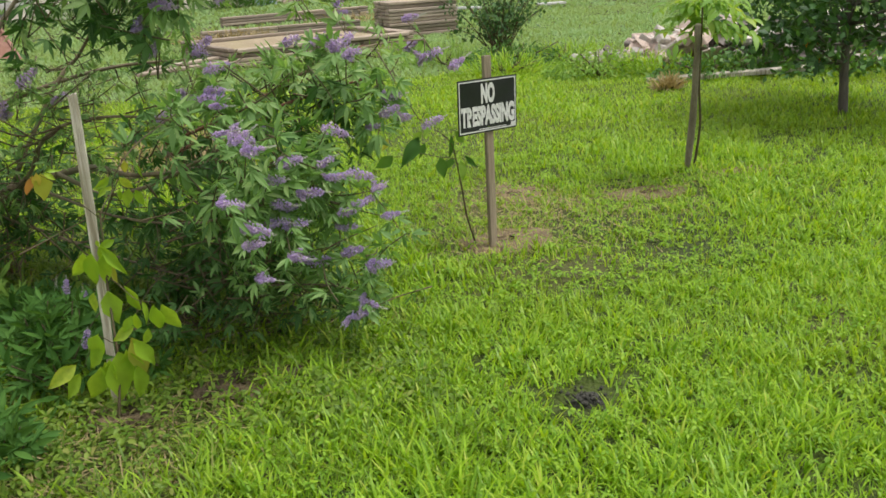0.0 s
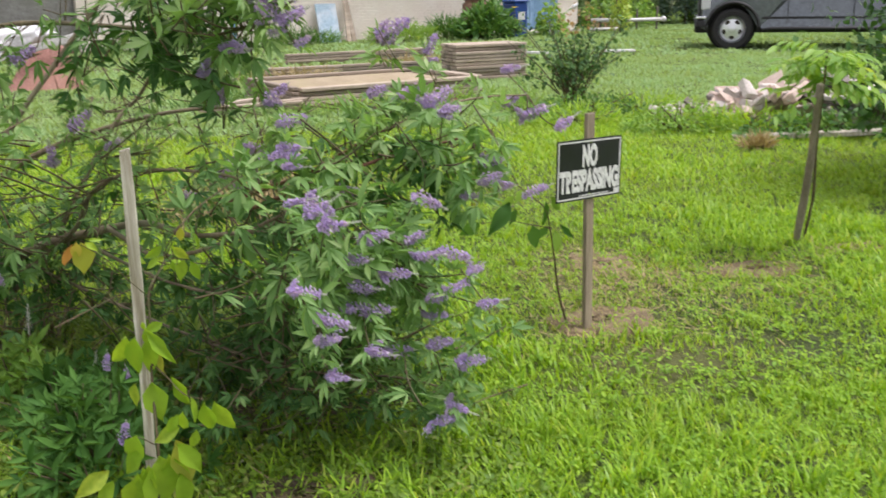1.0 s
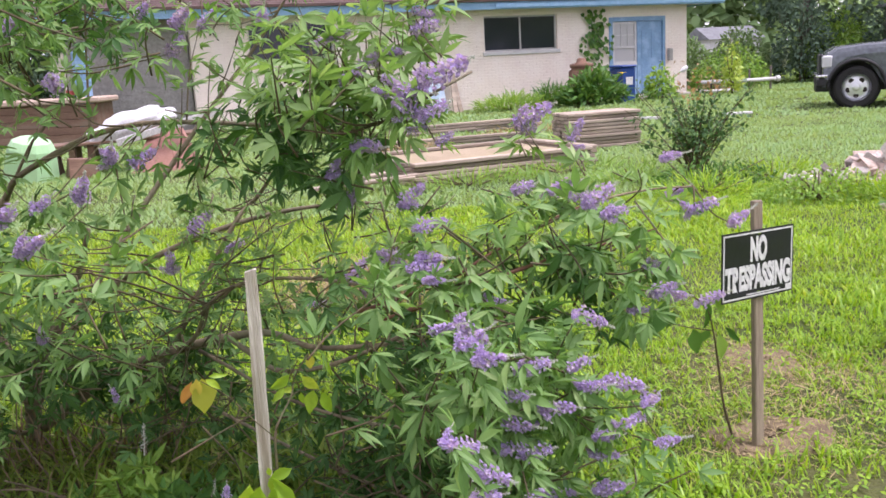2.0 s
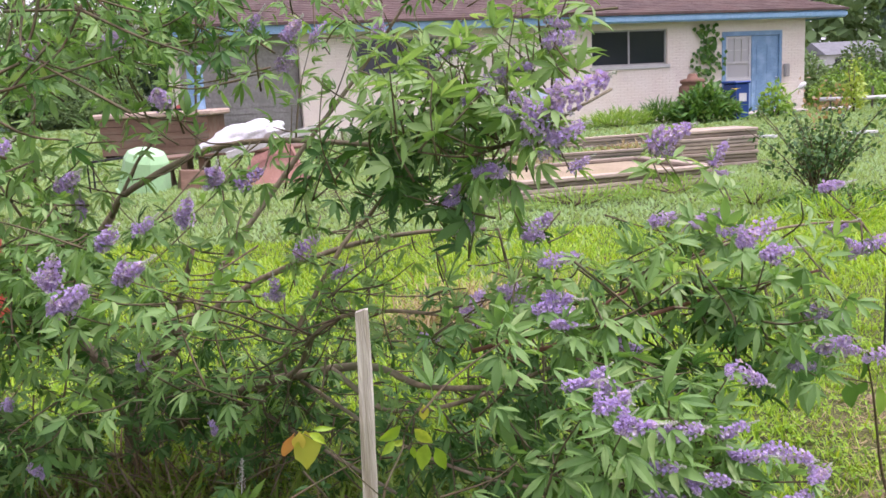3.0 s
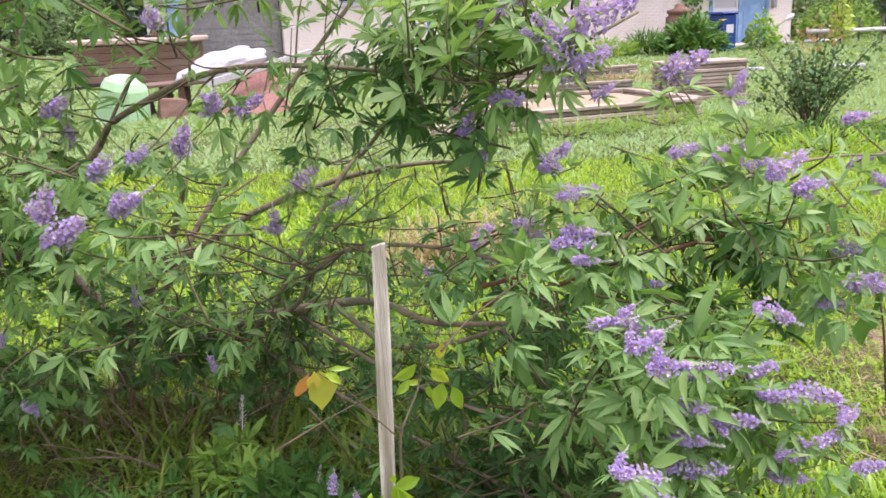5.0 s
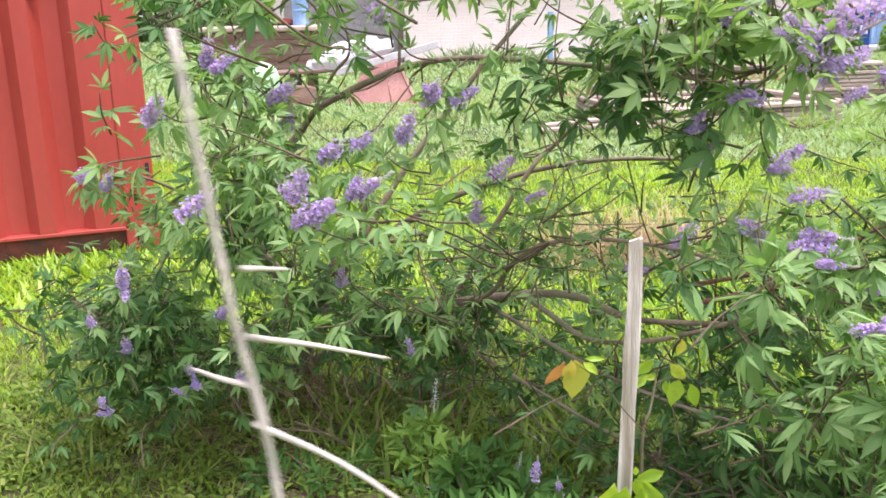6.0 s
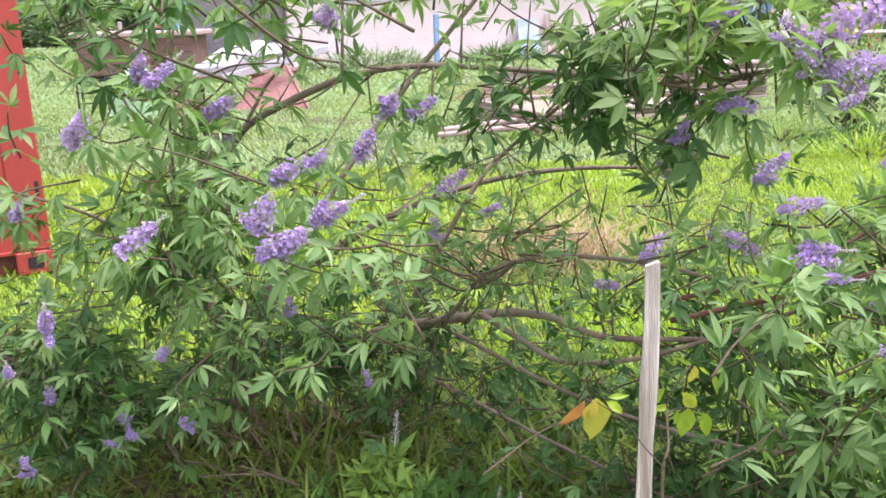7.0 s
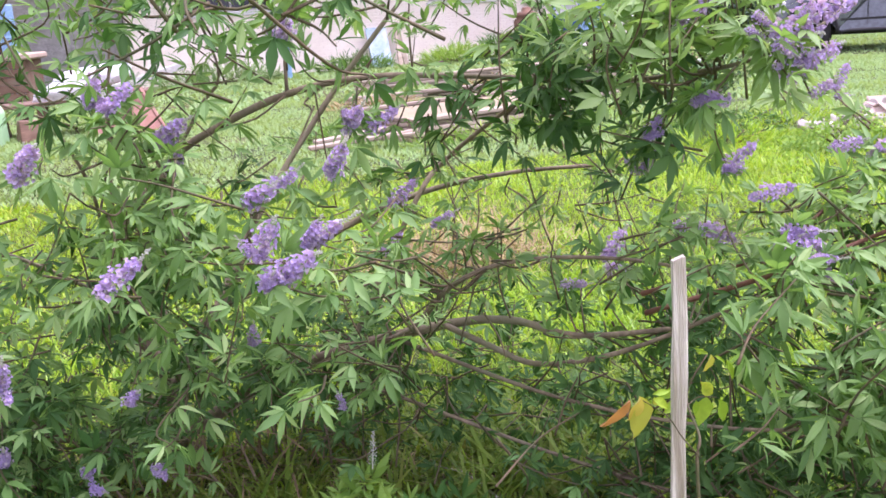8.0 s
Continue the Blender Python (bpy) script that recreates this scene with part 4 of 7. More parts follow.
    # leaning things at the wall
    lb = part("leaning_board", box_bm(-.28, .28, -.02, .02, 0, 1.0, .006), M_PALEBLUE, None, m=HOUSE @ pose(-8.35, -.42, 0, -17, 0, 0))
    tagged(lb, "pale blue and white board leaning on the brick wall", "board")
    for x, ry in ((-7.86, 5), (-7.70, -3)):
        lb = part("leaning_plank", box_bm(-.06, .06, -.02, .02, 0, 1.12, .005), M_TIMBER, None, m=HOUSE @ pose(x, -.45, 0, -18, ry, 0))
        tagged(lb, "brown plank leaning on the brick wall", "plank", "planks leaning on the wall")
    lb = part("blue_post", box_bm(-.055, .055, -.055, .055, 0, 1.15, .01), M_FASCIA, None, m=HOUSE @ pose(-11.25, -1.5, 0))
    tagged(lb, "light blue painted post before the wall", "post")
    lb = part("blue_drum", lathe_bm([(0.15, 0), (0.17, .03), (0.17, .3), (0.18, .33), (0.17, .36), (0.17, .62), (0.18, .65), (0.17, .68), (0.17, .93), (0.15, .96)], 20), M_BLUE, None, m=HOUSE @ pose(-16.75, -0.9, 0.0))
    tagged(lb, "blue plastic drum by the grey siding", "drum")
    lb2 = part("blue_drum", lathe_bm([(0.15, 0), (0.17, .03), (0.17, .3), (0.18, .33), (0.17, .36), (0.17, .62), (0.18, .65), (0.17, .68), (0.17, .93), (0.15, .96)], 20), M_BLUE, None, m=HOUSE @ pose(-16.75, -0.9, 0.965))
    tagged(lb2, "blue plastic drum stacked on another", "drum")
    # bin and clay chimney pot by the door
    b = part("recycling_bin", box_bm(-.22, .22, -.28, .28, 0, .90, .03), M_BINBLUE, None, "", m=HOUSE @ pose(-3.32, -1.4, 0))
    tagged(b, "blue wheeled bin standing before the door", "bin")
    part("lid", box_bm(-.25, .25, -.31, .30, .902, .97, .03), M_BINBLUE, b)
    part("white_mark", box_bm(-.10, .12, -.286, -.282, .45, .66), M_WHITEP, b)
    cz = part("clay_pot", lathe_bm([(.2, 0), (.30, .1), (.34, .45), (.34, .88), (.26, .95), (.31, .99), (.31, 1.06), (.14, 1.10), (.11, 1.20), (.05, 1.22)], 20), M_TERRA, None, m=HOUSE @ pose(-4.55, -1.3, 0.0), smooth=True)
    tagged(cz, "squat terracotta garden stove with a domed lid", "garden stove")


build_junk()

# ---------------------------------------------------------------- the chaste tree bush
PAL5 = palmate(5, 1.0, 0.30, 1)
LEAF_FORMS = [PAL5, palmate(5, 1.0, 0.55, 2), palmate(7, 1.0, 0.45, 3, 0.21), palmate(5, 1.0, 0.15, 4, 0.28), palmate(3, 0.9, 0.35, 5, 0.26), palmate(5, 1.0, 0.75, 6)]


def panicle_mesh(name, seed, length=1.0, full=1.0, buds=0.3):
    """A flower spike along +z, 1 long: whorls of small lipped florets round a stalk, grey buds at the tip."""
    rnd = random.Random(seed)
    v, f, idx = [], [], []
    tube(v, f, [Vector((0, 0, -0.15)), Vector((0.01, 0, 0.5)), Vector((0, 0.01, 1.0))], 0.022, 0.01, 4)
    idx += [1] * len(f)
    n = 15
    for i in range(n):
        z = i / (n - 1)
        budding = z > 1 - buds
        rad = (0.125 * full * (1 - 0.62 * z ** 1.6)) * (0.42 if budding else 1) * (1.2 if i % 2 else .62) * rnd.uniform(.8, 1.15)
        cnt = 7 if budding else 10
        for k in range(cnt):
            a = 2 * math.pi * (k + rnd.random() * .8) / cnt + i
            c = Vector((math.cos(a) * rad * rnd.uniform(.55, 1.05), math.sin(a) * rad * rnd.uniform(.55, 1.05), z + rnd.uniform(-.03, .03)))
            out = Vector((c.x, c.y, rad * 0.5)).normalized()
            s1 = out.orthogonal().normalized()
            s2 = out.cross(s1)
            q = rnd.uniform(.026, .050) * (0.65 if budding else 1.15)
            o = len(v)
            if budding:
                v += [c - out * q, c + s1 * q * .6, c + s2 * q * .6, c - s1 * q * .6, c - s2 * q * .6, c + out * q * 1.1]
                f += [(o, o + 2, o + 1), (o, o + 3, o + 2), (o, o + 4, o + 3), (o, o + 1, o + 4), (o + 5, o + 1, o + 2), (o + 5, o + 2, o + 3), (o + 5, o + 3, o + 4), (o + 5, o + 4, o + 1)]
                idx += [1] * 8
            else:
                v.append(c - out * q * .8)
                m = 5
                for j in range(m):
                    w = 2 * math.pi * j / m + rnd.random()
                    v.append(c + (s1 * math.cos(w) + s2 * math.sin(w)) * q * rnd.uniform(.8, 1.4) + out * q * rnd.uniform(.1, .5))
                for j in range(m):
                    f.append((o, o + 1 + j, o + 1 + (j + 1) % m))
                idx += [0] * m
    return mesh_of(name, v, f, [M_PETAL, M_BUD], idx)


PANICLES = [panicle_mesh("panicle", s, 1, fu, b) for s, fu, b in ((1, 1.5, .22), (2, 1.8, .14), (3, 1.4, .30), (4, 1.9, .18), (5, 1.3, .38))]


class Bush:
    """Collects the twigs, leaves and flower spikes of one shrub."""

    def __init__(self, seed):
        self.rnd = random.Random(seed)
        self.twigs, self.leaf, self.spikes = [], [], []

    def sprig(self, start, tip, leaves=5, size=0.085, spike=None, sag=0.03, first=0.35, tone=0):
        r = self.rnd
        a, b = Vector(start), Vector(tip)
        bend = min(1.0, (b - a).length / 0.25)
        mid = a.lerp(b, 0.55) + Vector((r.gauss(0, .02), r.gauss(0, .02), -sag + r.gauss(0, .015))) * bend
        pts = smooth_path([a, mid, b], 4)
        self.twigs.append((pts, 0.0030, 0.0014))
        spin = r.uniform(0, 6.28)
        for i in range(leaves):
            t = first + (0.97 - first) * i / max(1, leaves - 1)
            k = min(int(t * (len(pts) - 1)), len(pts) - 2)
            p = pts[k].lerp(pts[k + 1], t * (len(pts) - 1) - k)
            d = (pts[k + 1] - pts[k]).normalized()
            u = d.orthogonal().normalized()
            w = d.cross(u)
            for s in (0, math.pi):
                if r.random() < 0.10:
                    continue
                ang = spin + i * 1.57 + s + r.gauss(0, .25)
                out = (u * math.cos(ang) + w * math.sin(ang)) * 0.85 + d * r.uniform(.35, .75)
                out.z -= r.uniform(-0.15, 0.55)
                up = Vector((r.gauss(0, .6), r.gauss(-.15, .6), 1.0))
                sz = size * r.uniform(.65, 1.2) * (1 - 0.25 * max(0, t - 0.8) / 0.2)
                self.leaf.append((p, out.normalized(), up, sz, tone, r.random()))
        if spike:
            direction, ln = spike
            d0 = Vector(direction).normalized()
            self.spikes.append((b, d0, ln))
            # shorter side spikes branch off its foot
            for _ in range(r.choice((1, 1, 2, 3))):
                q = (d0 + Vector((r.gauss(0, .65), r.gauss(0, .5), r.gauss(.1, .6)))).normalized()
                self.spikes.append((b - d0 * .01, q, ln * r.uniform(.42, .75)))

    def nearest(self, p, limbs):
        q = Vector(p)
        best = min((pt for limb in limbs for pt in limb), key=lambda pt: (pt - q).length)
        return best


def leaf_arrays(leaf):
    o = np.array([tuple(x[0]) for x in leaf])
    fw = np.array([tuple(x[1]) for x in leaf])
    up = np.array([tuple(x[2]) for x in leaf])
    return frames_from(o, fw, up, np.array([x[3] for x in leaf]))


BUSH = Bush(3)


# main limbs: points along each, from the root crown outwards, with root and tip radius
TRUNKS = dict(
    left_trunk=([(-0.97, 3.83, -0.02), (-0.95, 3.80, 0.20), (-1.01, 3.78, 0.40), (-1.08, 3.77, 0.52), (-1.05, 3.72, 0.72), (-0.87, 3.63, 0.92)], 0.036, 0.017),
    arch=([(-0.87, 3.63, 0.92), (-0.80, 3.56, 0.99), (-0.64, 3.50, 1.07), (-0.50, 3.42, 1.12), (-0.34, 3.36, 1.14), (-0.14, 3.30, 1.13), (0.06, 3.22, 1.11), (0.25, 3.12, 1.09)], 0.016, 0.007),
    right_trunk=([(-0.95, 3.80, 0.15), (-0.90, 3.77, 0.33), (-0.80, 3.72, 0.46), (-0.72, 3.70, 0.60), (-0.64, 3.66, 0.80)], 0.030, 0.010),
)
MID_BOUGHS = dict(
    diagonal=([(-0.93, 3.80, 0.20), (-0.83, 3.75, 0.45), (-0.64, 3.70, 0.57), (-0.44, 3.68, 0.69), (-0.18, 3.70, 0.775), (0.06, 3.58, 0.83), (0.30, 3.45, 0.85)], 0.024, 0.006),
    riser=([(-0.62, 3.68, 0.16), (-0.42, 3.64, 0.38), (-0.34, 3.65, 0.52), (-0.18, 3.69, 0.78), (-0.09, 3.70, 0.87), (0.02, 3.45, 1.02), (0.10, 3.20, 1.12)], 0.016, 0.006),
)
LOW_BOUGHS = dict(
    low=([(-0.93, 3.82, 0.08), (-0.75, 3.75, 0.21), (-0.56, 3.62, 0.33), (-0.41, 3.50, 0.41), (-0.18, 3.38, 0.48), (-0.05, 3.25, 0.515), (0.08, 3.12, 0.50), (0.30, 3.0, 0.53)], 0.026, 0.008),
    low_branch=([(-0.20, 3.38, 0.48), (-0.11, 3.23, 0.46), (-0.03, 3.13, 0.44), (0.10, 3.04, 0.47), (0.24, 2.95, 0.54), (0.42, 2.86, 0.64)], 0.013, 0.006),
    bow=([(-0.36, 3.44, 0.43), (-0.28, 3.32, 0.51), (-0.22, 3.23, 0.62), (-0.13, 3.15, 0.69), (-0.01, 3.07, 0.72), (0.15, 2.98, 0.72), (0.30, 2.86, 0.70)], 0.012, 0.005),
)
FRONT_BOUGHS = dict(
    forward=([(-0.30, 3.46, 0.42), (0.0, 3.05, 0.38), (0.25, 2.70, 0.42), (0.42, 2.50, 0.50), (0.60, 2.50, 0.52)], 0.009, 0.003),
    ground_limb=([(-0.45, 3.55, 0.30), (0.05, 3.05, 0.20), (0.35, 2.70, 0.20), (0.62, 2.52, 0.22), (0.76, 2.42, 0.20)], 0.008, 0.003),
)
SIDE_BOUGHS = dict(
    reddish=([(0.20, 3.0, 0.58), (0.44, 2.82, 0.70), (0.54, 2.79, 0.74), (0.66, 2.78, 0.775), (0.77, 2.77, 0.80), (0.95, 2.80, 0.83)], 0.010, 0.004),
    upper_right=([(0.20, 3.02, 0.62), (0.42, 2.88, 0.72), (0.55, 2.90, 0.78), (0.68, 2.95, 0.83), (0.90, 3.0, 0.90)], 0.009, 0.003),
    cluster_bough=([(0.20, 3.14, 1.10), (0.27, 2.96, 1.12), (0.33, 2.80, 1.15), (0.41, 2.72, 1.20), (0.50, 2.76, 1.24)], 0.008, 0.004),
    right_tip=([(0.66, 2.94, 0.82), (0.84, 2.92, 0.89), (0.98, 2.93, 0.91), (1.10, 2.93, 0.91)], 0.006, 0.003),
    near_left=([(-0.77, 3.50, 1.42), (-0.74, 3.20, 1.58), (-0.62, 2.75, 1.58), (-0.50, 2.45, 1.48)], 0.005, 0.003),
    shoot_a=([(-0.54, 3.44, 1.11), (-0.53, 3.46, 1.30), (-0.51, 3.48, 1.55)], 0.007, 0.003),
    shoot_b=([(-0.86, 3.60, 0.92), (-0.76, 3.58, 1.08), (-0.70, 3.57, 1.16), (-0.73, 3.53, 1.30), (-0.77, 3.50, 1.42)], 0.008, 0.003),
    shoot_c=([(-1.05, 3.70, 0.70), (-0.98, 3.40, 0.88), (-0.95, 3.32, 1.08), (-0.91, 3.30, 1.30)], 0.008, 0.003),
)
SHOOTS = dict(
    shoot_d=([(-1.07, 3.76, 0.55), (-1.02, 3.42, 0.90), (-1.07, 3.32, 1.11), (-1.15, 3.30, 1.35)], 0.008, 0.003),
    back=([(-0.95, 3.84, 0.15), (-0.70, 4.05, 0.60), (-0.40, 4.15, 1.0), (-0.1, 4.1, 1.35), (0.1, 4.0, 1.6)], 0.022, 0.005),
    left_low=([(-0.97, 3.82, 0.06), (-1.15, 3.55, 0.22), (-1.35, 3.35, 0.38), (-1.5, 3.3, 0.48)], 0.014, 0.004),
    left_up=([(-1.07, 3.76, 0.55), (-1.25, 3.55, 0.75), (-1.40, 3.42, 0.85)], 0.010, 0.004),
)
BRANCHES = {k: (smooth_path(p, 6), a * (0.85 if k in ("left_trunk", "right_trunk", "low") else 0.68), b * 0.75) for k, (p, a, b) in {**TRUNKS, **MID_BOUGHS, **LOW_BOUGHS, **FRONT_BOUGHS, **SIDE_BOUGHS, **SHOOTS}.items()}
BRANCH_PATHS = [x[0] for x in BRANCHES.values()]
LOWER_PATHS = [x[0] for k, x in BRANCHES.items() if k != "near_left"]

# where flower spikes end twigs, lobe by lobe
SPIKES_TIP = [(1.11, 3.07, 0.98), (1.07, 2.95, 0.90), (1.13, 2.89, 0.87), (1.21, 2.86, 0.84), (0.83, 2.65, 0.91), (0.68, 3.00, 0.93), (0.79, 2.98, 0.93),
              (0.28, 2.88, 1.07), (0.82, 2.91, 0.91), (0.81, 2.73, 0.94), (0.42, 2.88, 0.87), (0.38, 2.96, 0.94)]
# long loose spikes of the flowering boughs: foot, then run and rise to the tip
LONG_SPIKES_NEAR = [((0.368, 2.700, 1.216), (0.123, 0.055)), ((0.313, 2.690, 1.208), (0.094, -0.010)), ((0.314, 2.680, 1.189), (0.070, -0.052)), ((0.361, 2.660, 1.148), (0.076, 0.034)), ((0.268, 2.700, 1.214), (0.044, -0.025)),
                    ((0.292, 2.720, 1.240), (0.043, -0.025)), ((0.337, 2.670, 1.122), (0.047, 0.002)), ((0.306, 2.670, 1.145), (0.028, 0.001)), ((0.344, 2.740, 1.194), (0.058, 0.031)), ((0.402, 2.70, 1.085), (0.05, 0.03))]
LONG_SPIKES_FAR = [((0.200, 2.840, 1.230), (0.069, 0.037)), ((0.247, 2.840, 1.266), (0.063, 0.032)), ((0.261, 2.860, 1.280), (0.050, -0.025)), ((0.299, 2.850, 1.287), (0.076, 0.014)), ((0.161, 2.860, 1.246), (0.032, 0.01)),
                   ((0.149, 2.860, 1.325), (0.044, 0.010)), ((0.188, 2.860, 1.337), (0.068, 0.015)), ((0.375, 2.840, 1.341), (0.074, 0.015)), ((0.378, 2.840, 1.388), (0.065, -0.020)), ((0.259, 2.900, 1.067), (0.049, 0.008)),
                   ((0.720, 3.380, 1.070), (0.115, 0.058)), ((0.728, 3.380, 1.060), (0.078, -0.012)), ((0.728, 3.380, 1.092), (0.038, 0.040)), ((0.862, 3.280, 1.020), (0.044, 0.065)), ((0.868, 3.280, 0.998), (0.052, 0.001))]
SPIKES_RIGHT = [(0.97, 2.74, 0.75), (1.07, 2.71, 0.67), (0.99, 2.70, 0.68), (0.88, 2.64, 0.67), (0.75, 2.59, 0.67), (0.41, 2.68, 0.77), (0.40, 2.44, 0.73), (0.45, 2.44, 0.71), (0.57, 2.85, 0.66),
                (0.48, 2.30, 0.70), (0.58, 2.44, 0.63), (0.69, 2.49, 0.61), (0.72, 2.47, 0.56), (0.52, 2.38, 0.59), (0.64, 2.46, 0.52), (0.79, 2.49, 0.55), (0.80, 2.46, 0.48), (0.74, 2.45, 0.45),
                (0.88, 2.44, 0.43), (0.74, 2.46, 0.40), (0.58, 2.45, 0.43), (0.57, 2.48, 0.48), (0.39, 2.18, 0.58)]
SPIKES_LOW_RIGHT = [(0.65, 2.53, 0.28), (0.82, 2.42, 0.28), (0.44, 2.23, 0.45), (0.45, 2.25, 0.48), (0.47, 2.32, 0.31), (0.74, 2.38, 0.14), (0.78, 2.38, 0.16), (0.32, 2.93, 0.77), (0.27, 3.35, 0.59),
                    (0.34, 3.11, 0.75), (0.41, 2.75, 0.81)]
SPIKES_MID = [(0.23, 3.30, 0.68), (-0.42, 3.21, 1.08), (-0.35, 3.29, 1.05), (-0.35, 3.55, 1.48), (-0.25, 3.58, 1.45), (-0.17, 3.56, 1.44), (-0.27, 3.59, 1.37), (0.02, 3.23, 1.43), (0.23, 3.07, 0.94),
              (0.19, 2.98, 1.03), (-0.26, 3.60, 0.81), (-0.15, 3.58, 0.73), (-0.33, 3.37, 0.74)]
SPIKES_LEFT = [(-0.83, 3.17, 1.41), (-0.64, 3.25, 1.43), (-0.56, 3.26, 1.27), (-0.82, 3.27, 1.07), (-0.83, 3.33, 1.00), (-0.65, 3.04, 0.95), (-0.66, 2.73, 0.93), (-0.62, 2.72, 0.87), (-0.53, 2.87, 0.90),
               (-0.48, 3.12, 1.00), (-0.59, 3.14, 0.96), (-1.10, 3.09, 1.05), (-1.42, 3.35, 0.84), (-1.35, 3.32, 0.83), (-0.91, 2.83, 0.87), (-1.20, 3.02, 0.65), (-0.95, 3.08, 1.19), (-0.90, 3.09, 1.17)]
SPIKES_LOW_LEFT = [(-0.71, 3.32, 0.56), (-0.52, 3.28, 0.37), (0.11, 3.26, 0.59), (-1.25, 3.10, 0.43), (-1.11, 3.15, 0.34), (-1.14, 3.13, 0.28), (-1.08, 3.14, 0.29), (-0.95, 3.12, 0.33), (-1.30, 3.04, 0.28),
                   (-1.31, 3.04, 0.52), (-0.97, 3.08, 0.53)]


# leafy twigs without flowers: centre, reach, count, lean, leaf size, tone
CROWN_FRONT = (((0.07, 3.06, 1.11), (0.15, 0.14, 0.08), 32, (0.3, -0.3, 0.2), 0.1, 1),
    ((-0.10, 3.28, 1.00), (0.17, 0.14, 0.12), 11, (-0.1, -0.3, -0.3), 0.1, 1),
    ((0.22, 2.94, 1.33), (0.26, 0.18, 0.08), 16, (0.4, -0.3, 0.3), 0.1, 2),
    ((-0.85, 3.3, 1.22), (0.32, 0.18, 0.16), 13, (0, -0.3, 0.5), 0.08, 0),
    ((-0.8, 3.5, 1.45), (0.35, 0.2, 0.12), 30, (0, -0.2, 0.4), 0.09, 0),
    ((-0.25, 3.35, 1.36), (0.42, 0.22, 0.1), 15, (0.2, -0.3, 0.3), 0.07, 0),
    ((0.10, 2.86, 1.35), (0.2, 0.14, 0.10), 14, (0.3, -0.2, 0.3), 0.1, 2),
    ((0.3, 2.94, 1.38), (0.26, 0.18, 0.12), 14, (0.5, -0.2, 0.2), 0.1, 2),)
CROWN_BACK = (((-0.55, 3.22, 1.38), (0.36, 0.14, 0.10), 22, (0, -0.3, 0.3), 0.065, 0),
    ((-0.60, 2.45, 1.33), (0.20, 0.12, 0.10), 20, (-0.1, -0.3, 0.4), 0.065, 1),
    ((-0.42, 2.50, 1.37), (0.18, 0.12, 0.08), 11, (0, -0.3, 0.4), 0.065, 1),
    ((-0.3, 3.75, 1.7), (0.9, 0.45, 0.16), 60, (0, -0.2, 0.5), 0.1, 0),
    ((-0.72, 3.3, 1.50), (0.36, 0.2, 0.12), 12, (0, -0.3, 0.4), 0.09, 1),
    ((-0.95, 3.35, 1.36), (0.3, 0.2, 0.12), 17, (-0.2, -0.3, 0.4), 0.09, 0),
    ((-0.35, 3.45, 1.5), (0.4, 0.2, 0.1), 10, (0, -0.3, 0.4), 0.09, 1),
    ((-0.1, 3.25, 1.2), (0.28, 0.16, 0.1), 7, (0.2, -0.3, 0.2), 0.08, 0),)
RIGHT_LOBE = (((0.55, 2.68, 0.76), (0.34, 0.22, 0.14), 32, (0.5, -0.5, 0.1), 0.095, 0),
    ((0.50, 2.47, 0.62), (0.17, 0.17, 0.13), 30, (0.4, -0.5, 0), 0.095, 0),
    ((0.58, 2.52, 0.36), (0.24, 0.16, 0.16), 40, (0.5, -0.5, -0.1), 0.08, 0),
    ((0.45, 2.55, 0.16), (0.3, 0.16, 0.08), 20, (0.3, -0.4, 0), 0.07, 1),
    ((0.8, 2.84, 0.86), (0.22, 0.14, 0.11), 22, (0.7, -0.3, 0.1), 0.08, 2),
    ((0.74, 2.7, 0.62), (0.22, 0.16, 0.1), 22, (0.6, -0.4, -0.2), 0.085, 1),)
MIDDLE = (((0.28, 2.80, 0.40), (0.18, 0.16, 0.18), 24, (0.1, -0.5, 0.1), 0.075, 1),
    ((0.15, 3.15, 0.84), (0.36, 0.2, 0.14), 15, (0.2, -0.4, 0.1), 0.065, 2),
    ((0.10, 3.20, 0.72), (0.55, 0.25, 0.16), 44, (0.2, -0.3, 0.2), 0.048, 2),
    ((-0.15, 3.60, 0.80), (0.5, 0.2, 0.2), 36, (0.1, -0.2, 0.4), 0.045, 0),
    ((-0.2, 4.1, 0.75), (0.8, 0.25, 0.35), 26, (0, 0, 0.4), 0.06, 0),
    ((-0.05, 3.05, 0.62), (0.22, 0.18, 0.14), 8, (0.1, -0.6, 0.2), 0.065, 0),
    ((-0.2, 3.42, 0.58), (0.42, 0.22, 0.16), 15, (0, -0.4, 0.1), 0.06, 0),
    ((0.0, 3.85, 0.4), (0.6, 0.25, 0.22), 46, (0, 0.2, 0.2), 0.085, 1),)
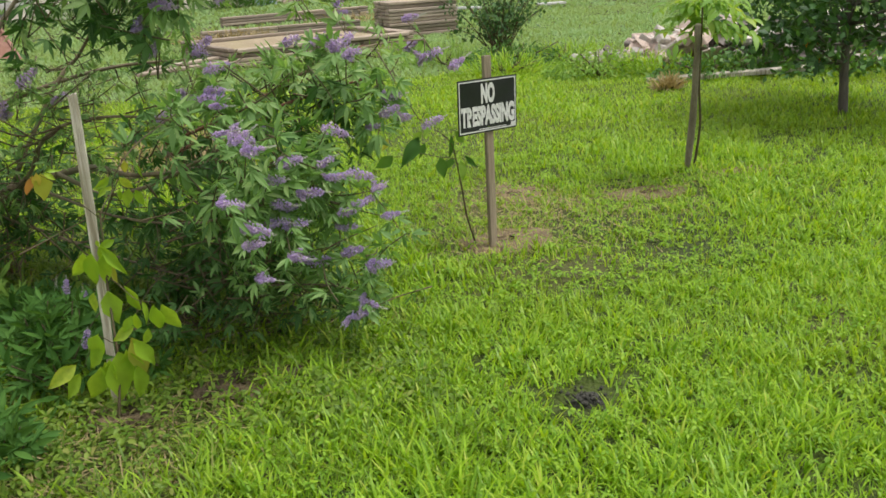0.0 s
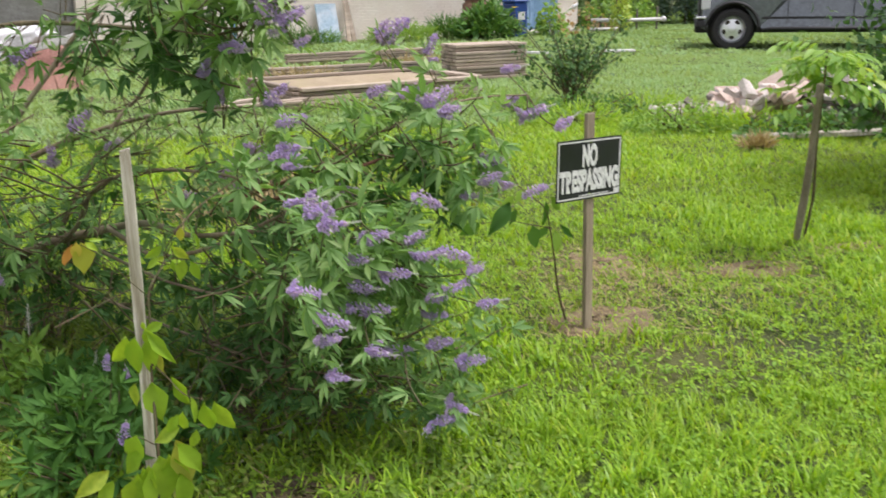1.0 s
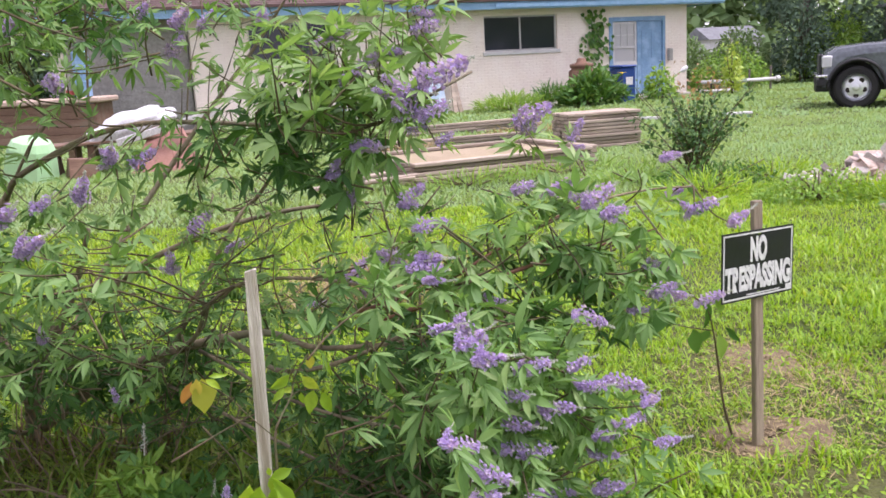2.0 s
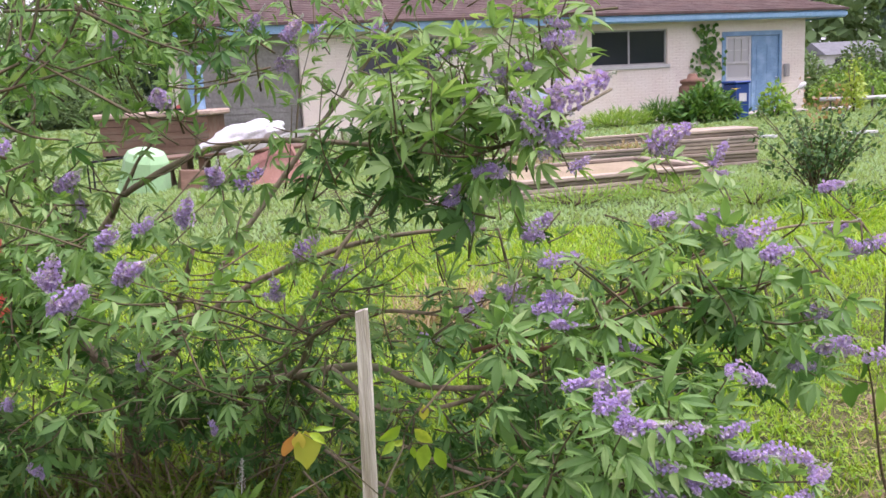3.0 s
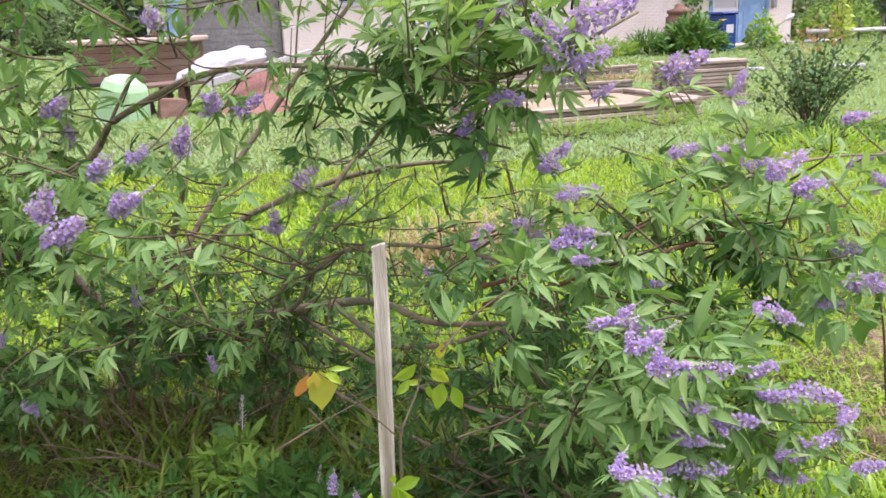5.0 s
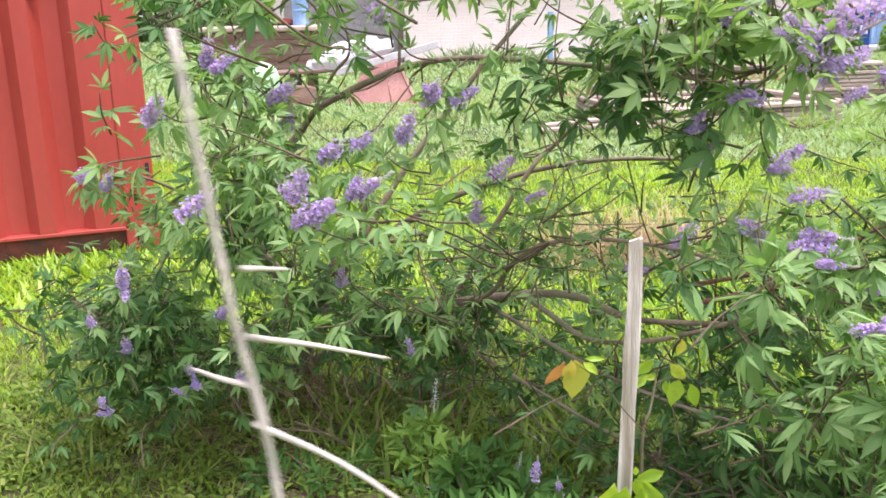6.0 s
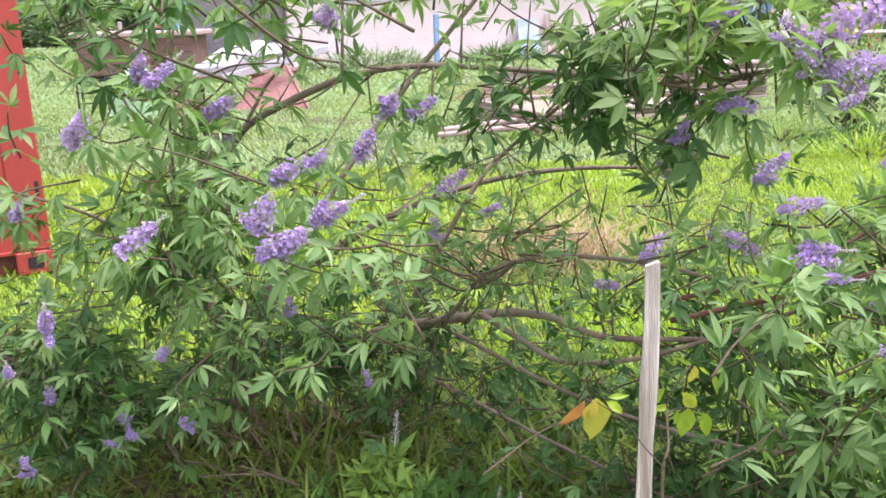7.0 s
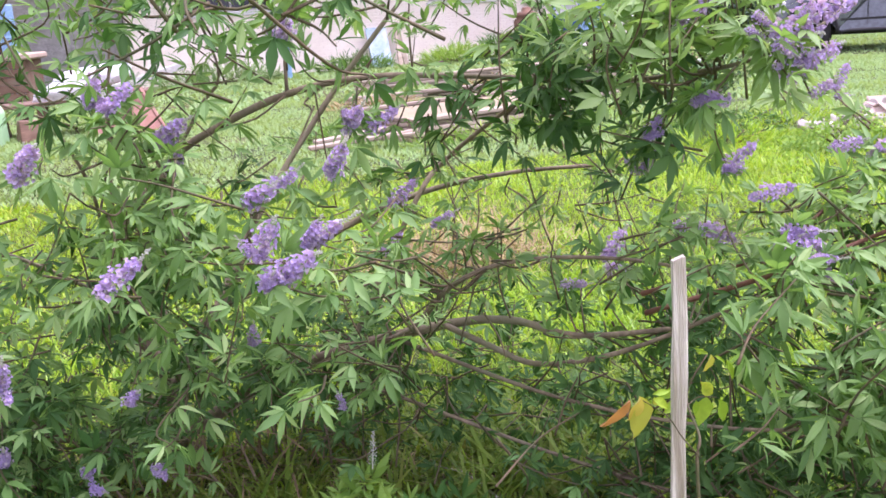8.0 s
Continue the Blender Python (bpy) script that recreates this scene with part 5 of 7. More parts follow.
LEFT_LOBE = (((-0.68, 3.02, 0.80), (0.26, 0.22, 0.13), 44, (-0.1, -0.5, 0.3), 0.088, 0),
    ((-0.80, 2.95, 0.95), (0.20, 0.16, 0.12), 24, (-0.2, -0.4, 0.3), 0.085, 0),
    ((-1.04, 3.02, 1.06), (0.14, 0.14, 0.13), 7, (-0.3, -0.4, 0.3), 0.09, 0),
    ((-0.92, 3.25, 0.74), (0.20, 0.14, 0.12), 18, (-0.1, -0.4, 0.2), 0.09, 1),
    ((-1.08, 3.15, 1.30), (0.16, 0.16, 0.14), 6, (-0.2, -0.3, 0.5), 0.085, 1),
    ((-1.17, 3.22, 0.46), (0.24, 0.2, 0.14), 40, (-0.3, -0.5, 0.2), 0.08, 0),
    ((-0.55, 3.5, 0.5), (0.3, 0.2, 0.14), 9, (0, -0.5, 0.2), 0.08, 0),
    ((-0.86, 3.3, 0.62), (0.24, 0.16, 0.16), 14, (-0.1, -0.4, 0.2), 0.085, 1),
    ((-1.05, 3.05, 0.82), (0.2, 0.16, 0.14), 9, (-0.3, -0.4, 0.3), 0.095, 0),
    ((-1.20, 3.08, 0.44), (0.22, 0.16, 0.13), 36, (-0.2, -0.5, 0.2), 0.08, 1),
    ((-0.62, 3.14, 0.46), (0.26, 0.16, 0.11), 12, (0, -0.5, 0.2), 0.085, 0),
    ((-0.62, 3.2, 0.84), (0.30, 0.18, 0.1), 5, (0, -0.4, 0.3), 0.08, 0),
    ((-1.4, 3.4, 0.66), (0.18, 0.16, 0.16), 9, (-0.4, -0.3, 0.2), 0.085, 0),)
# mostly the dark leaf, massed low to keep the hollow under the bush dark
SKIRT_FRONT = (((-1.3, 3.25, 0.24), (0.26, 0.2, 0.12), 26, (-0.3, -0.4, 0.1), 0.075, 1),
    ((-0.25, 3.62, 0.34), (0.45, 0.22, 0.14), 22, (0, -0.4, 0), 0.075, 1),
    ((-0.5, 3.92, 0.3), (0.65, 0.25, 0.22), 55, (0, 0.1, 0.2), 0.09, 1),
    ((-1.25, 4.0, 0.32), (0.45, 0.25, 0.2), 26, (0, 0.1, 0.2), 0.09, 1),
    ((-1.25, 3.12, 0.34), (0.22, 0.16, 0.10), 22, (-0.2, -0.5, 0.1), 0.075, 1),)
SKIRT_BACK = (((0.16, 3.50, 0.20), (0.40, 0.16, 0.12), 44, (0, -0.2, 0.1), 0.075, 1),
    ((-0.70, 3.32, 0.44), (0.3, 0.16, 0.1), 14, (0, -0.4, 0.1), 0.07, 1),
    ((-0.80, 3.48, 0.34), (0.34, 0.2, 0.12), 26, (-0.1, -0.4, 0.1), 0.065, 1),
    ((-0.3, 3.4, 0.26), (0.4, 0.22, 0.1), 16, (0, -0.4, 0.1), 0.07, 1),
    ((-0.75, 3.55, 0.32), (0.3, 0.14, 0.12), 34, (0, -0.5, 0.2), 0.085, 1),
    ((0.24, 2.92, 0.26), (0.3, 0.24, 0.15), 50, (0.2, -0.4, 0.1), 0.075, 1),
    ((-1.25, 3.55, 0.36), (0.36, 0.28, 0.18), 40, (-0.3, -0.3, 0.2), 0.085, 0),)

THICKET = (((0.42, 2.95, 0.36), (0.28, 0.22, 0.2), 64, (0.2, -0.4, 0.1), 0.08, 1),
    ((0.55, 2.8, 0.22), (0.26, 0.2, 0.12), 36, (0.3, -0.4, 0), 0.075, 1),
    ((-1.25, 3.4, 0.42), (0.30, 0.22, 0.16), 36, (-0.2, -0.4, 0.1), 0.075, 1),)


def grow_bush():
    r = BUSH.rnd
    lobes = ((SPIKES_TIP, (0.85, -0.25, 0.35), 0.080), (SPIKES_RIGHT, (0.92, -0.3, 0.08), 0.072), (SPIKES_LOW_RIGHT, (0.9, -0.35, 0.0), 0.075),
             (SPIKES_MID, (0.45, -0.3, 0.75), 0.090), (SPIKES_LEFT, (0.6, -0.35, 0.6), 0.095), (SPIKES_LOW_LEFT, (0.1, -0.6, 0.5), 0.060))
    for tips, way, ln in lobes:
        more = [tuple(q + r.gauss(0, .07) for q in t) for t in tips if t[0] < .9 and r.random() < .25] if tips in (SPIKES_RIGHT, SPIKES_LOW_RIGHT) else []
        for tip in tips + more:
            tip = Vector(tip)
            # most spikes are moved 10 cm towards the camera so leaves don't hide them
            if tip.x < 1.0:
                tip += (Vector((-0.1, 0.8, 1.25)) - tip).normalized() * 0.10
            near = BUSH.nearest(tip, BRANCH_PATHS if tip.z > 1.2 else LOWER_PATHS)
            way2 = (Vector(way) + Vector((r.gauss(0, .28), r.gauss(0, .28), r.gauss(0, .22)))).normalized()
            length = ln * r.uniform(.80, 1.23)
            foot = tip - way2 * length * 0.5
            gap = foot - near
            if gap.length > 0.42:
                end = foot - gap.normalized() * 0.30
                bend = Vector((.04 * math.sin(23 * foot.x), .03, -.05 - .03 * math.sin(31 * foot.z)))
                BUSH.twigs.append((smooth_path([near, near.lerp(end, .3) + bend, near.lerp(end, .7) + bend * .4, end], 4), 0.0034, 0.0024))
                near = foot - gap.normalized() * 0.32
            BUSH.sprig(near, foot, 4 if tip.x < 1.0 else 1, 0.070 if 0.6 < tip.z and tip.x < 1.0 else 0.060, (way2, length), 0.02, 0.25 if gap.length < 0.25 else 0.35)
    for foot, (run, rise) in LONG_SPIKES_NEAR + LONG_SPIKES_FAR:
        foot, way = Vector(foot), Vector((run, r.gauss(-.008, .012), rise))
        near = BUSH.nearest(foot, BRANCH_PATHS)
        start = foot - (foot - near).normalized() * min((foot - near).length, .16) - way * .4
        BUSH.sprig(start, foot, 2, 0.075, None, 0.01, 0.2, 2)
        BUSH.spikes.append((foot, way.normalized(), way.length * 1.02))
        if way.length > .07:
            BUSH.spikes.append((foot, (way.normalized() + Vector((r.gauss(0, .5), r.gauss(-.2, .3), r.gauss(0, .5)))).normalized(), way.length * r.uniform(.4, .55)))
    for c, reach, count, lean, size, tone in CROWN_FRONT + CROWN_BACK + RIGHT_LOBE + MIDDLE + LEFT_LOBE + SKIRT_FRONT + SKIRT_BACK + THICKET:
        size *= 0.82
        for _ in range(int(count * (0.85 if c[0] > 0.3 or c[2] > 1.5 else 0.72))):
            tip = Vector([c[i] + r.gauss(0, 0.52) * reach[i] * 1.25 for i in range(3)])
            tip.z = max(tip.z, 0.08)
            if tip.x > 1.0:
                continue
            near = BUSH.nearest(tip, BRANCH_PATHS if tip.z > 1.2 else LOWER_PATHS)
            back = (tip - near)
            ln = r.uniform(.14, .28)
            d = (Vector(lean) * 0.5 + back.normalized() * 0.5 + Vector((r.gauss(0, .35), r.gauss(0, .35), r.gauss(0, .3)))).normalized()
            start = tip - d * ln
            if start.z < 0.03:
                start.z = 0.03
            if r.random() < 0.09 and back.length < 0.7:
                BUSH.twigs.append((smooth_path([near, near.lerp(start, .5) + Vector((0, 0, -.02)), start], 3), 0.0032, 0.002))
            BUSH.sprig(start, tip, r.choice((2, 3, 3, 4)), size, None, 0.01, 0.2, tone)


def build_bush():
    grow_bush()
    b = empty("chaste_tree", pose(0, 0, 0), "sprawling chaste tree bush with lilac flower spikes and grey-green fingered leaves", "bush")
    rnd = random.Random(9)
    for key, (pts, r0, r1) in BRANCHES.items():
        part_mesh("limb", tube_mesh("limb", [(pts, r0, r1)], M_REDTWIG if key in ("reddish", "upper_right") else M_BARK, 8, 0.10, rnd), b)
    # thin brown suckers round the root crown
    v, f = [], []
    for _ in range(24):
        a = Vector((rnd.gauss(-.82, .22), rnd.gauss(3.68, .12), -.01))
        tip = a + Vector((rnd.gauss(0, .16), rnd.gauss(-.08, .1), rnd.uniform(.12, .42)))
        tube(v, f, smooth_path([a, a.lerp(tip, .5) + Vector((rnd.gauss(0, .03), 0, .02)), tip], 3), .0042, .002, 5)
    tagged(part_mesh("sucker", mesh_of("sucker", v, f, M_BARK, smooth=True), b, "thin brown stems round the root"), kind="stuff")
    v, f = [], []
    for pts, r0, r1 in BUSH.twigs:
        tube(v, f, pts, r0, r1, 4)
    tagged(part_mesh("twig", mesh_of("twig", v, f, M_TWIG, smooth=True), b, "thin greenish-brown twigs"), kind="stuff")
    # foliage: leaves on the near right lobe as pieces of their own, the rest joined
    near = [i for i, l in enumerate(BUSH.leaf) if l[0].y < 2.62 and l[0].z > 0.2]
    rnd.shuffle(near)
    near = set(near[:280])
    forms = LEAF_FORMS
    metas = [mesh_of("leaf", v_, f_, M_LEAF) for v_, f_ in forms]
    rest = {}
    for i, l in enumerate(BUSH.leaf):
        k = int(l[5] * len(forms)) % len(forms)
        if i in near:
            m = Matrix([list(row) for row in leaf_arrays([l])[0]])
            part_mesh("leaf", metas[k], b, "", m)
        else:
            rest.setdefault((k, l[4]), []).append(l)
    for (k, tone), ls in rest.items():
        vv, ff = stamp(*forms[k], leaf_arrays(ls))
        tagged(part_mesh("foliage", fast_mesh("foliage", vv, ff, (M_LEAF, M_SHADEDLEAF, M_LITYOUNGLEAF)[tone]), b, ("grey-green fingered leaves", "deep green leaves, inner shade put into their colour", "pale yellow-green young leaves, backlight put into their colour")[tone]), kind="stuff")
    for p, d, ln in BUSH.spikes:
        q = d.to_track_quat('Z', 'Y')
        m = Matrix.Translation(p) @ q.to_matrix().to_4x4() @ Matrix.Rotation(rnd.uniform(0, 6), 4, 'Z') @ Matrix.Scale(ln, 4)
        part_mesh("flower_spike", rnd.choice(PANICLES), b, "", m)
    return b


build_bush()

# ---------------------------------------------------------------- saplings, stakes, sign
LONGLEAF = blade_leaf(1, 0.36, 0.12, 0.45, 0.05, 0, ((0, .06), (.2, .7), (.45, 1.0), (.75, .7)))
SOFT_SHAPE = ((0, .05), (.10, .42), (.25, .85), (.40, 1.0), (.57, .88), (.74, .55), (.89, .20))


def ruffled(width, fold, droop, seed):
    """A broad leaf with a wavy rim and a bent tip."""
    rnd = random.Random(seed)
    v, f = blade_leaf(1, width, fold, droop, 0, 0, SOFT_SHAPE)
    out = []
    for i, (x, y, z) in enumerate(v):
        wave = math.sin(i * 1.9 + seed) * .035 * (abs(x) / width * 2)
        out.append((x * rnd.uniform(.86, 1.1) + .10 * math.sin(y * 2.2 + seed) * y * y, y, z + wave + rnd.gauss(0, .012)))
    return out, f


SOFT_ME = {m.name: [[mesh_of("leaf", *ruffled(wd, fo, dr, 3 * k + j), m, smooth=True) for j in range(3)] for k, (wd, fo, dr) in enumerate(((.60, .12, .25), (.44, .20, .35), (.27, .36, .40)))] for m in (M_BIGLEAF, M_YELLOW, M_RUST, M_TREELEAF, M_LIGHTTREE)}


def build_stake_sapling():
    rnd = random.Random(41)
    bm = bmesh.new()
    segs = 9
    foot, top = Vector((-0.027, 2.392, -0.02)), Vector((-0.006, 2.423, 0.885))
    rings = []
    for i in range(segs + 1):
        t = i / segs
        c = foot.lerp(top, t) + Vector((rnd.gauss(0, .0015), rnd.gauss(0, .0015), 0))
        w = 0.0090 + 0.0007 * math.sin(i * 2.1)
        rings.append([bm.verts.new(c + Vector((sx * w * 1.38 + rnd.gauss(0, .0012), sy * w * .5 + sx * w * .15, (rnd.uniform(-.004, .004) if i == segs else 0)))) for sx, sy in ((-1, -1), (.2, -1.15), (1, -.9), (1, 1), (-1, 1))])
    for a, b in zip(rings, rings[1:]):
        for k in range(5):
            bm.faces.new((a[k], a[(k + 1) % 5], b[(k + 1) % 5], b[k]))
    bm.faces.new(rings[-1])
    bm.faces.new(list(reversed(rings[0])))
    ob = part("wooden_stake", bm, M_STAKE, None)
    tagged(ob, "weathered grey wooden stake driven in beside a sapling", "stake", "wooden stakes")
    # sapling tied beside it
    t = empty("sapling", pose(0, 0, 0), "young sapling with broad drooping lime-green leaves tied to a stake", "sapling", "young saplings")
    stem = smooth_path([(-0.02, 2.25, -0.02), (0.004, 2.29, 0.16), (0.004, 2.35, 0.36), (0.010, 2.382, 0.47), (0.012, 2.395, 0.55), (0.024, 2.41, 0.58), (0.044, 2.49, 0.597), (0.052, 2.50, 0.63), (0.085, 2.50, 0.682)], 5)
    twigs = [([(0.044, 2.49, 0.597), (0.07, 2.50, 0.604), (0.105, 2.50, 0.598)], .0013), ([(0.008, 2.375, 0.56), (-0.031, 2.36, 0.61), (-0.065, 2.345, 0.66), (-0.11, 2.335, 0.698)], .0013),
             ([(0.006, 2.35, 0.40), (0.035, 2.345, 0.37), (0.075, 2.30, 0.338), (0.12, 2.27, 0.333)], .002), ([(0.0, 2.30, 0.22), (-0.04, 2.28, 0.25), (-0.085, 2.27, 0.168)], .0015)]
    part_mesh("stem", tube_mesh("stem", [(stem, .0045, .0012)] + [(smooth_path(p, 4), r_, .0008) for p, r_ in twigs], M_TWIG, 6, .12, rnd), t)
    # leaves: foot x and z, then how far the tip lies from it; breadth 0 wide, 1 middling, 2 folded; material
    G, Y, R = M_BIGLEAF, M_YELLOW, M_RUST
    whorls = (
        (2.35, ((-0.019, 0.473, -0.021, -0.100, 1, G), (0.007, 0.464, -0.006, -0.095, 1, G), (0.003, 0.486, 0.062, -0.086, 2, G), (0.025, 0.426, 0.005, -0.062, 2, Y), (-0.004, 0.501, 0.001, -0.024, 1, G),
                (0.006, 0.359, 0.014, -0.096, 0, G), (0.047, 0.366, 0.040, -0.104, 2, G))),
        (2.27, ((0.121, 0.330, 0.004, -0.087, 1, G), (0.073, 0.309, -0.013, -0.062, 1, G), (0.048, 0.238, 0.026, -0.109, 1, Y), (0.098, 0.262, -0.014, -0.047, 1, G), (-0.029, 0.270, -0.023, -0.078, 0, G),
                (0.010, 0.204, 0.0, -0.133, 0, G), (-0.039, 0.175, -0.035, -0.100, 1, G), (0.050, 0.160, 0.011, -0.092, 1, G), (-0.091, 0.163, -0.044, -0.057, 1, G), (-0.020, 0.180, -0.013, -0.093, 1, G), (0.091, 0.339, 0.015, -0.055, 2, G))),
        (2.505, ((0.092, 0.596, -0.019, -0.052, 0, G), (0.105, 0.595, 0.019, -0.051, 1, G), (0.064, 0.599, -0.001, -0.028, 1, G), (0.042, 0.637, -0.041, -0.034, 1, G), (0.031, 0.610, -0.029, -0.027, 1, G),
                 (0.050, 0.609, -0.028, -0.006, 1, G), (0.069, 0.636, 0.032, -0.042, 1, G), (0.082, 0.686, -0.024, 0.011, 2, G), (0.088, 0.683, -0.001, -0.044, 1, Y), (0.098, 0.677, 0.022, -0.011, 2, G), (0.120, 0.667, 0.013, -0.037, 2, G))),
        (2.335, ((-0.127, 0.698, -0.034, -0.068, 2, R), (-0.117, 0.706, -0.010, -0.051, 1, Y), (-0.110, 0.700, 0.006, -0.076, 0, Y), (-0.099, 0.704, 0.028, -0.018, 1, G), (-0.095, 0.705, 0.037, 0.003, 2, G), (-0.090, 0.699, 0.010, -0.023, 1, Y))))
    for y, leaves in whorls:
        # the low whorls are fuller: a second, smaller leaf behind most of them
        behind = [(x + rnd.gauss(0, .022), z + rnd.gauss(.01, .02), dx + rnd.gauss(0, .03), dz * rnd.uniform(.6, 1.0), 1, G) for x, z, dx, dz, breadth, mat in leaves if breadth < 2] if y < 2.3 or y == 2.35 else []
        for x, z, dx, dz, breadth, mat in leaves + tuple(behind):
            ln = math.hypot(dx, dz) * (1.12 if y < 2.33 else 1.0)
            way = np.array([[dx, rnd.uniform(-.3, .25) * ln, dz]])
            m = frames_from(np.array([[x, y + rnd.uniform(-.012, .012), z]]), way, np.array([[rnd.uniform(-.5, .5), -1, rnd.uniform(.2, .6)]]), np.array([ln * 1.02]))[0]
            part_mesh("leaf", rnd.choice(SOFT_ME[mat.name][breadth]), t, "", Matrix([list(q) for q in m]))


build_stake_sapling()


def build_sign():
    post = part("sign_post", box_bm(-.019, .019, -.010, .010, -.05, .83, .003), M_POST, None, m=look((1.432, 3.205, 0), (1.462, 3.375, 0.83)) @ pose(0, 0, 0, 180, 0, 0))
    # its long edge runs from the foot to the top
    foot, top = Vector((1.432, 3.215, -0.03)), Vector((1.452, 3.30, 0.835))
    ax = (top - foot).normalized()
    face = Vector((0.91, 0.405, 0)).normalized()
    yv = ax.cross(face).normalized()
    xv = yv.cross(ax)
    m = Matrix((xv, yv, ax)).transposed().to_4x4()
    m.translation = foot
    post.matrix_basis = m
    tagged(post, "thin wooden post leaning slightly, carrying a warning sign", "post")
    # the sign board
    x = Vector((0.9135, 0.405, -0.025)).normalized()
    up = Vector((0.0, 0.02, 1.0))
    y = up.cross(x).normalized()
    z = x.cross(y)
    m = Matrix((x, y, z)).transposed().to_4x4()
    m.translation = Vector((1.436, 3.247, 0.607))
    s = empty("warning_sign", m, "black plastic warning sign with white lettering on a wooden post", "sign")
    w, h = 0.160, 0.107
    part("board", box_bm(-w, w, -.001, .001, -h, h), M_SIGN, s, "black plastic sheet")
    bm = bmesh.new()
    e, th = 0.006, 0.0048
    for x0, x1, z0, z1 in ((-w + e, w - e, h - e - th, h - e), (-w + e, w - e, -h + e, -h + e + th), (-w + e, -w + e + th, -h + e + th, h - e - th), (w - e - th, w - e, -h + e + th, h - e - th)):
        box(bm, x0, x1, -.0022, -.0012, z0, z1)
    part("border", bm, M_WHITEP, s, "white border line")
    for text, zc, hh, ww in (("NO", 0.048, 0.080, 0.074), ("TRESPASSING", -0.038, 0.080, 0.292)):
        cu = bpy.data.curves.new("lettering", 'FONT')
        cu.body, cu.align_x, cu.align_y = text, 'CENTER', 'CENTER'
        cu.extrude, cu.offset = 0.0004, 0.055
        tmp = bpy.data.objects.new("lettering", cu)
        scene.collection.objects.link(tmp)
        bpy.context.view_layer.update()
        me = bpy.data.meshes.new_from_object(tmp.evaluated_get(bpy.context.evaluated_depsgraph_get()))
        bpy.data.objects.remove(tmp)
        co = np.array([v.co[:] for v in me.vertices])
        lo, hi = co.min(0), co.max(0)
        for v in me.vertices:
            v.co = ((v.co.x - (lo[0] + hi[0]) / 2) / (hi[0] - lo[0]) * ww, -.0018 - 0.0006 * (v.co.z > 0), (v.co.y - (lo[1] + hi[1]) / 2) / (hi[1] - lo[1]) * hh + zc)
        me.materials.clear()
        me.materials.append(M_WHITEP)
        part_mesh("lettering", me, s, "white letters")
    part("print_line", box_bm(-.05, .10, -.0022, -.0012, -h + .014, -h + .017), M_WHITEP, s)
    part("label", box_bm(w - .034, w - .006, -.0028, -.0024, -h + .006, -h + .026), M_WHITEP, s, "small white label")
    for zz in (h - .014, -h + .02):
        part("staple", box_bm(-.006, .006, -.0035, -.001, zz, zz + .002), M_CHROME, s)


build_sign()


def build_sign_sapling():
    rnd = random.Random(43)
    t = empty("sapling", pose(1.394, 3.294, 0), "thin bent sapling with drooping broad leaves beside the sign", "sapling", "young saplings")
    foot = Vector((1.394, 3.294, 0))
    stem = smooth_path([Vector(p) - foot for p in ((1.394, 3.294, -.015), (1.347, 3.28, .131), (1.322, 3.27, .274), (1.312, 3.26, .318), (1.299, 3.26, .40), (1.281, 3.26, .466), (1.239, 3.26, .511), (1.197, 3.26, .536))], 5)
    bough = smooth_path([Vector(p) - foot for p in ((1.299, 3.26, .40), (1.223, 3.255, .418), (1.139, 3.25, .44), (1.039, 3.24, .438))], 5)
    part_mesh("stem", tube_mesh("stem", [(stem, .0045, .0014), (bough, .0022, .001)], M_TWIG, 6, .08, rnd), t)
    # broad leaves hang apart from one another along the bough and the bent tip: foot, way to the tip, breadth, material
    # some leaves take the paler L, backlight put into their colour
    D, L, Y = M_TREELEAF, M_LIGHTTREE, M_YELLOW
    for x, z, dx, dz, breadth, mat in ((1.144, .504, -.083, -.099, 1, D), (1.036, .441, -.062, -.051, 0, D), (1.223, .418, .021, -.089, 0, D), (1.290, .400, -.037, -.041, 0, D), (1.279, .497, .006, -.092, 2, D), (1.314, .390, .010, -.080, 1, L),
                                       (1.329, .414, .054, -.057, 2, D), (1.155, .532, -.040, -.054, 1, L), (1.198, .545, -.033, -.044, 1, L), (1.290, .515, .057, -.063, 1, L), (1.023, .509, -.020, -.047, 1, Y), (1.169, .477, -.025, -.052, 1, D), (1.102, .446, -.020, -.032, 1, D)):
        ln = math.hypot(dx, dz)
        m = frames_from(np.array([[x, 3.25 + rnd.uniform(-.02, .02), z]]) - np.array([tuple(foot)]), np.array([[dx, rnd.uniform(-.35, .2) * ln, dz]]), np.array([[rnd.uniform(-.6, .6), -1, rnd.uniform(.3, .8)]]), np.array([ln * 1.05]))[0]
        part_mesh("leaf", rnd.choice(SOFT_ME[mat.name][breadth]), t, "", Matrix([list(q) for q in m]))


build_sign_sapling()


def pinnate_cluster(rnd, tips, leaflet=.07, n=9):
    """Sprays of paired leaflets; gives matrices."""
    o, fw, up, sz = [], [], [], []
    for root, way, ln in tips:
        way = Vector(way).normalized()
        side = way.cross(Vector((0, 0, 1))).normalized()
        for i in range(n):
            t = .2 + .8 * i / n
            p = Vector(root) + way * ln * t + Vector((0, 0, -.25 * ln * t * t))
            for s in (-1, 1):
                o.append(p)
                fw.append(way * .5 + side * s + Vector((0, 0, rnd.gauss(-.2, .25))))
                up.append(Vector((rnd.gauss(0, .3), rnd.gauss(0, .3), 1)))
                sz.append(leaflet * rnd.uniform(.7, 1.2))
    return frames_from(np.array([tuple(x) for x in o]), np.array([tuple(x) for x in fw]), np.array([tuple(x) for x in up]), np.array(sz))


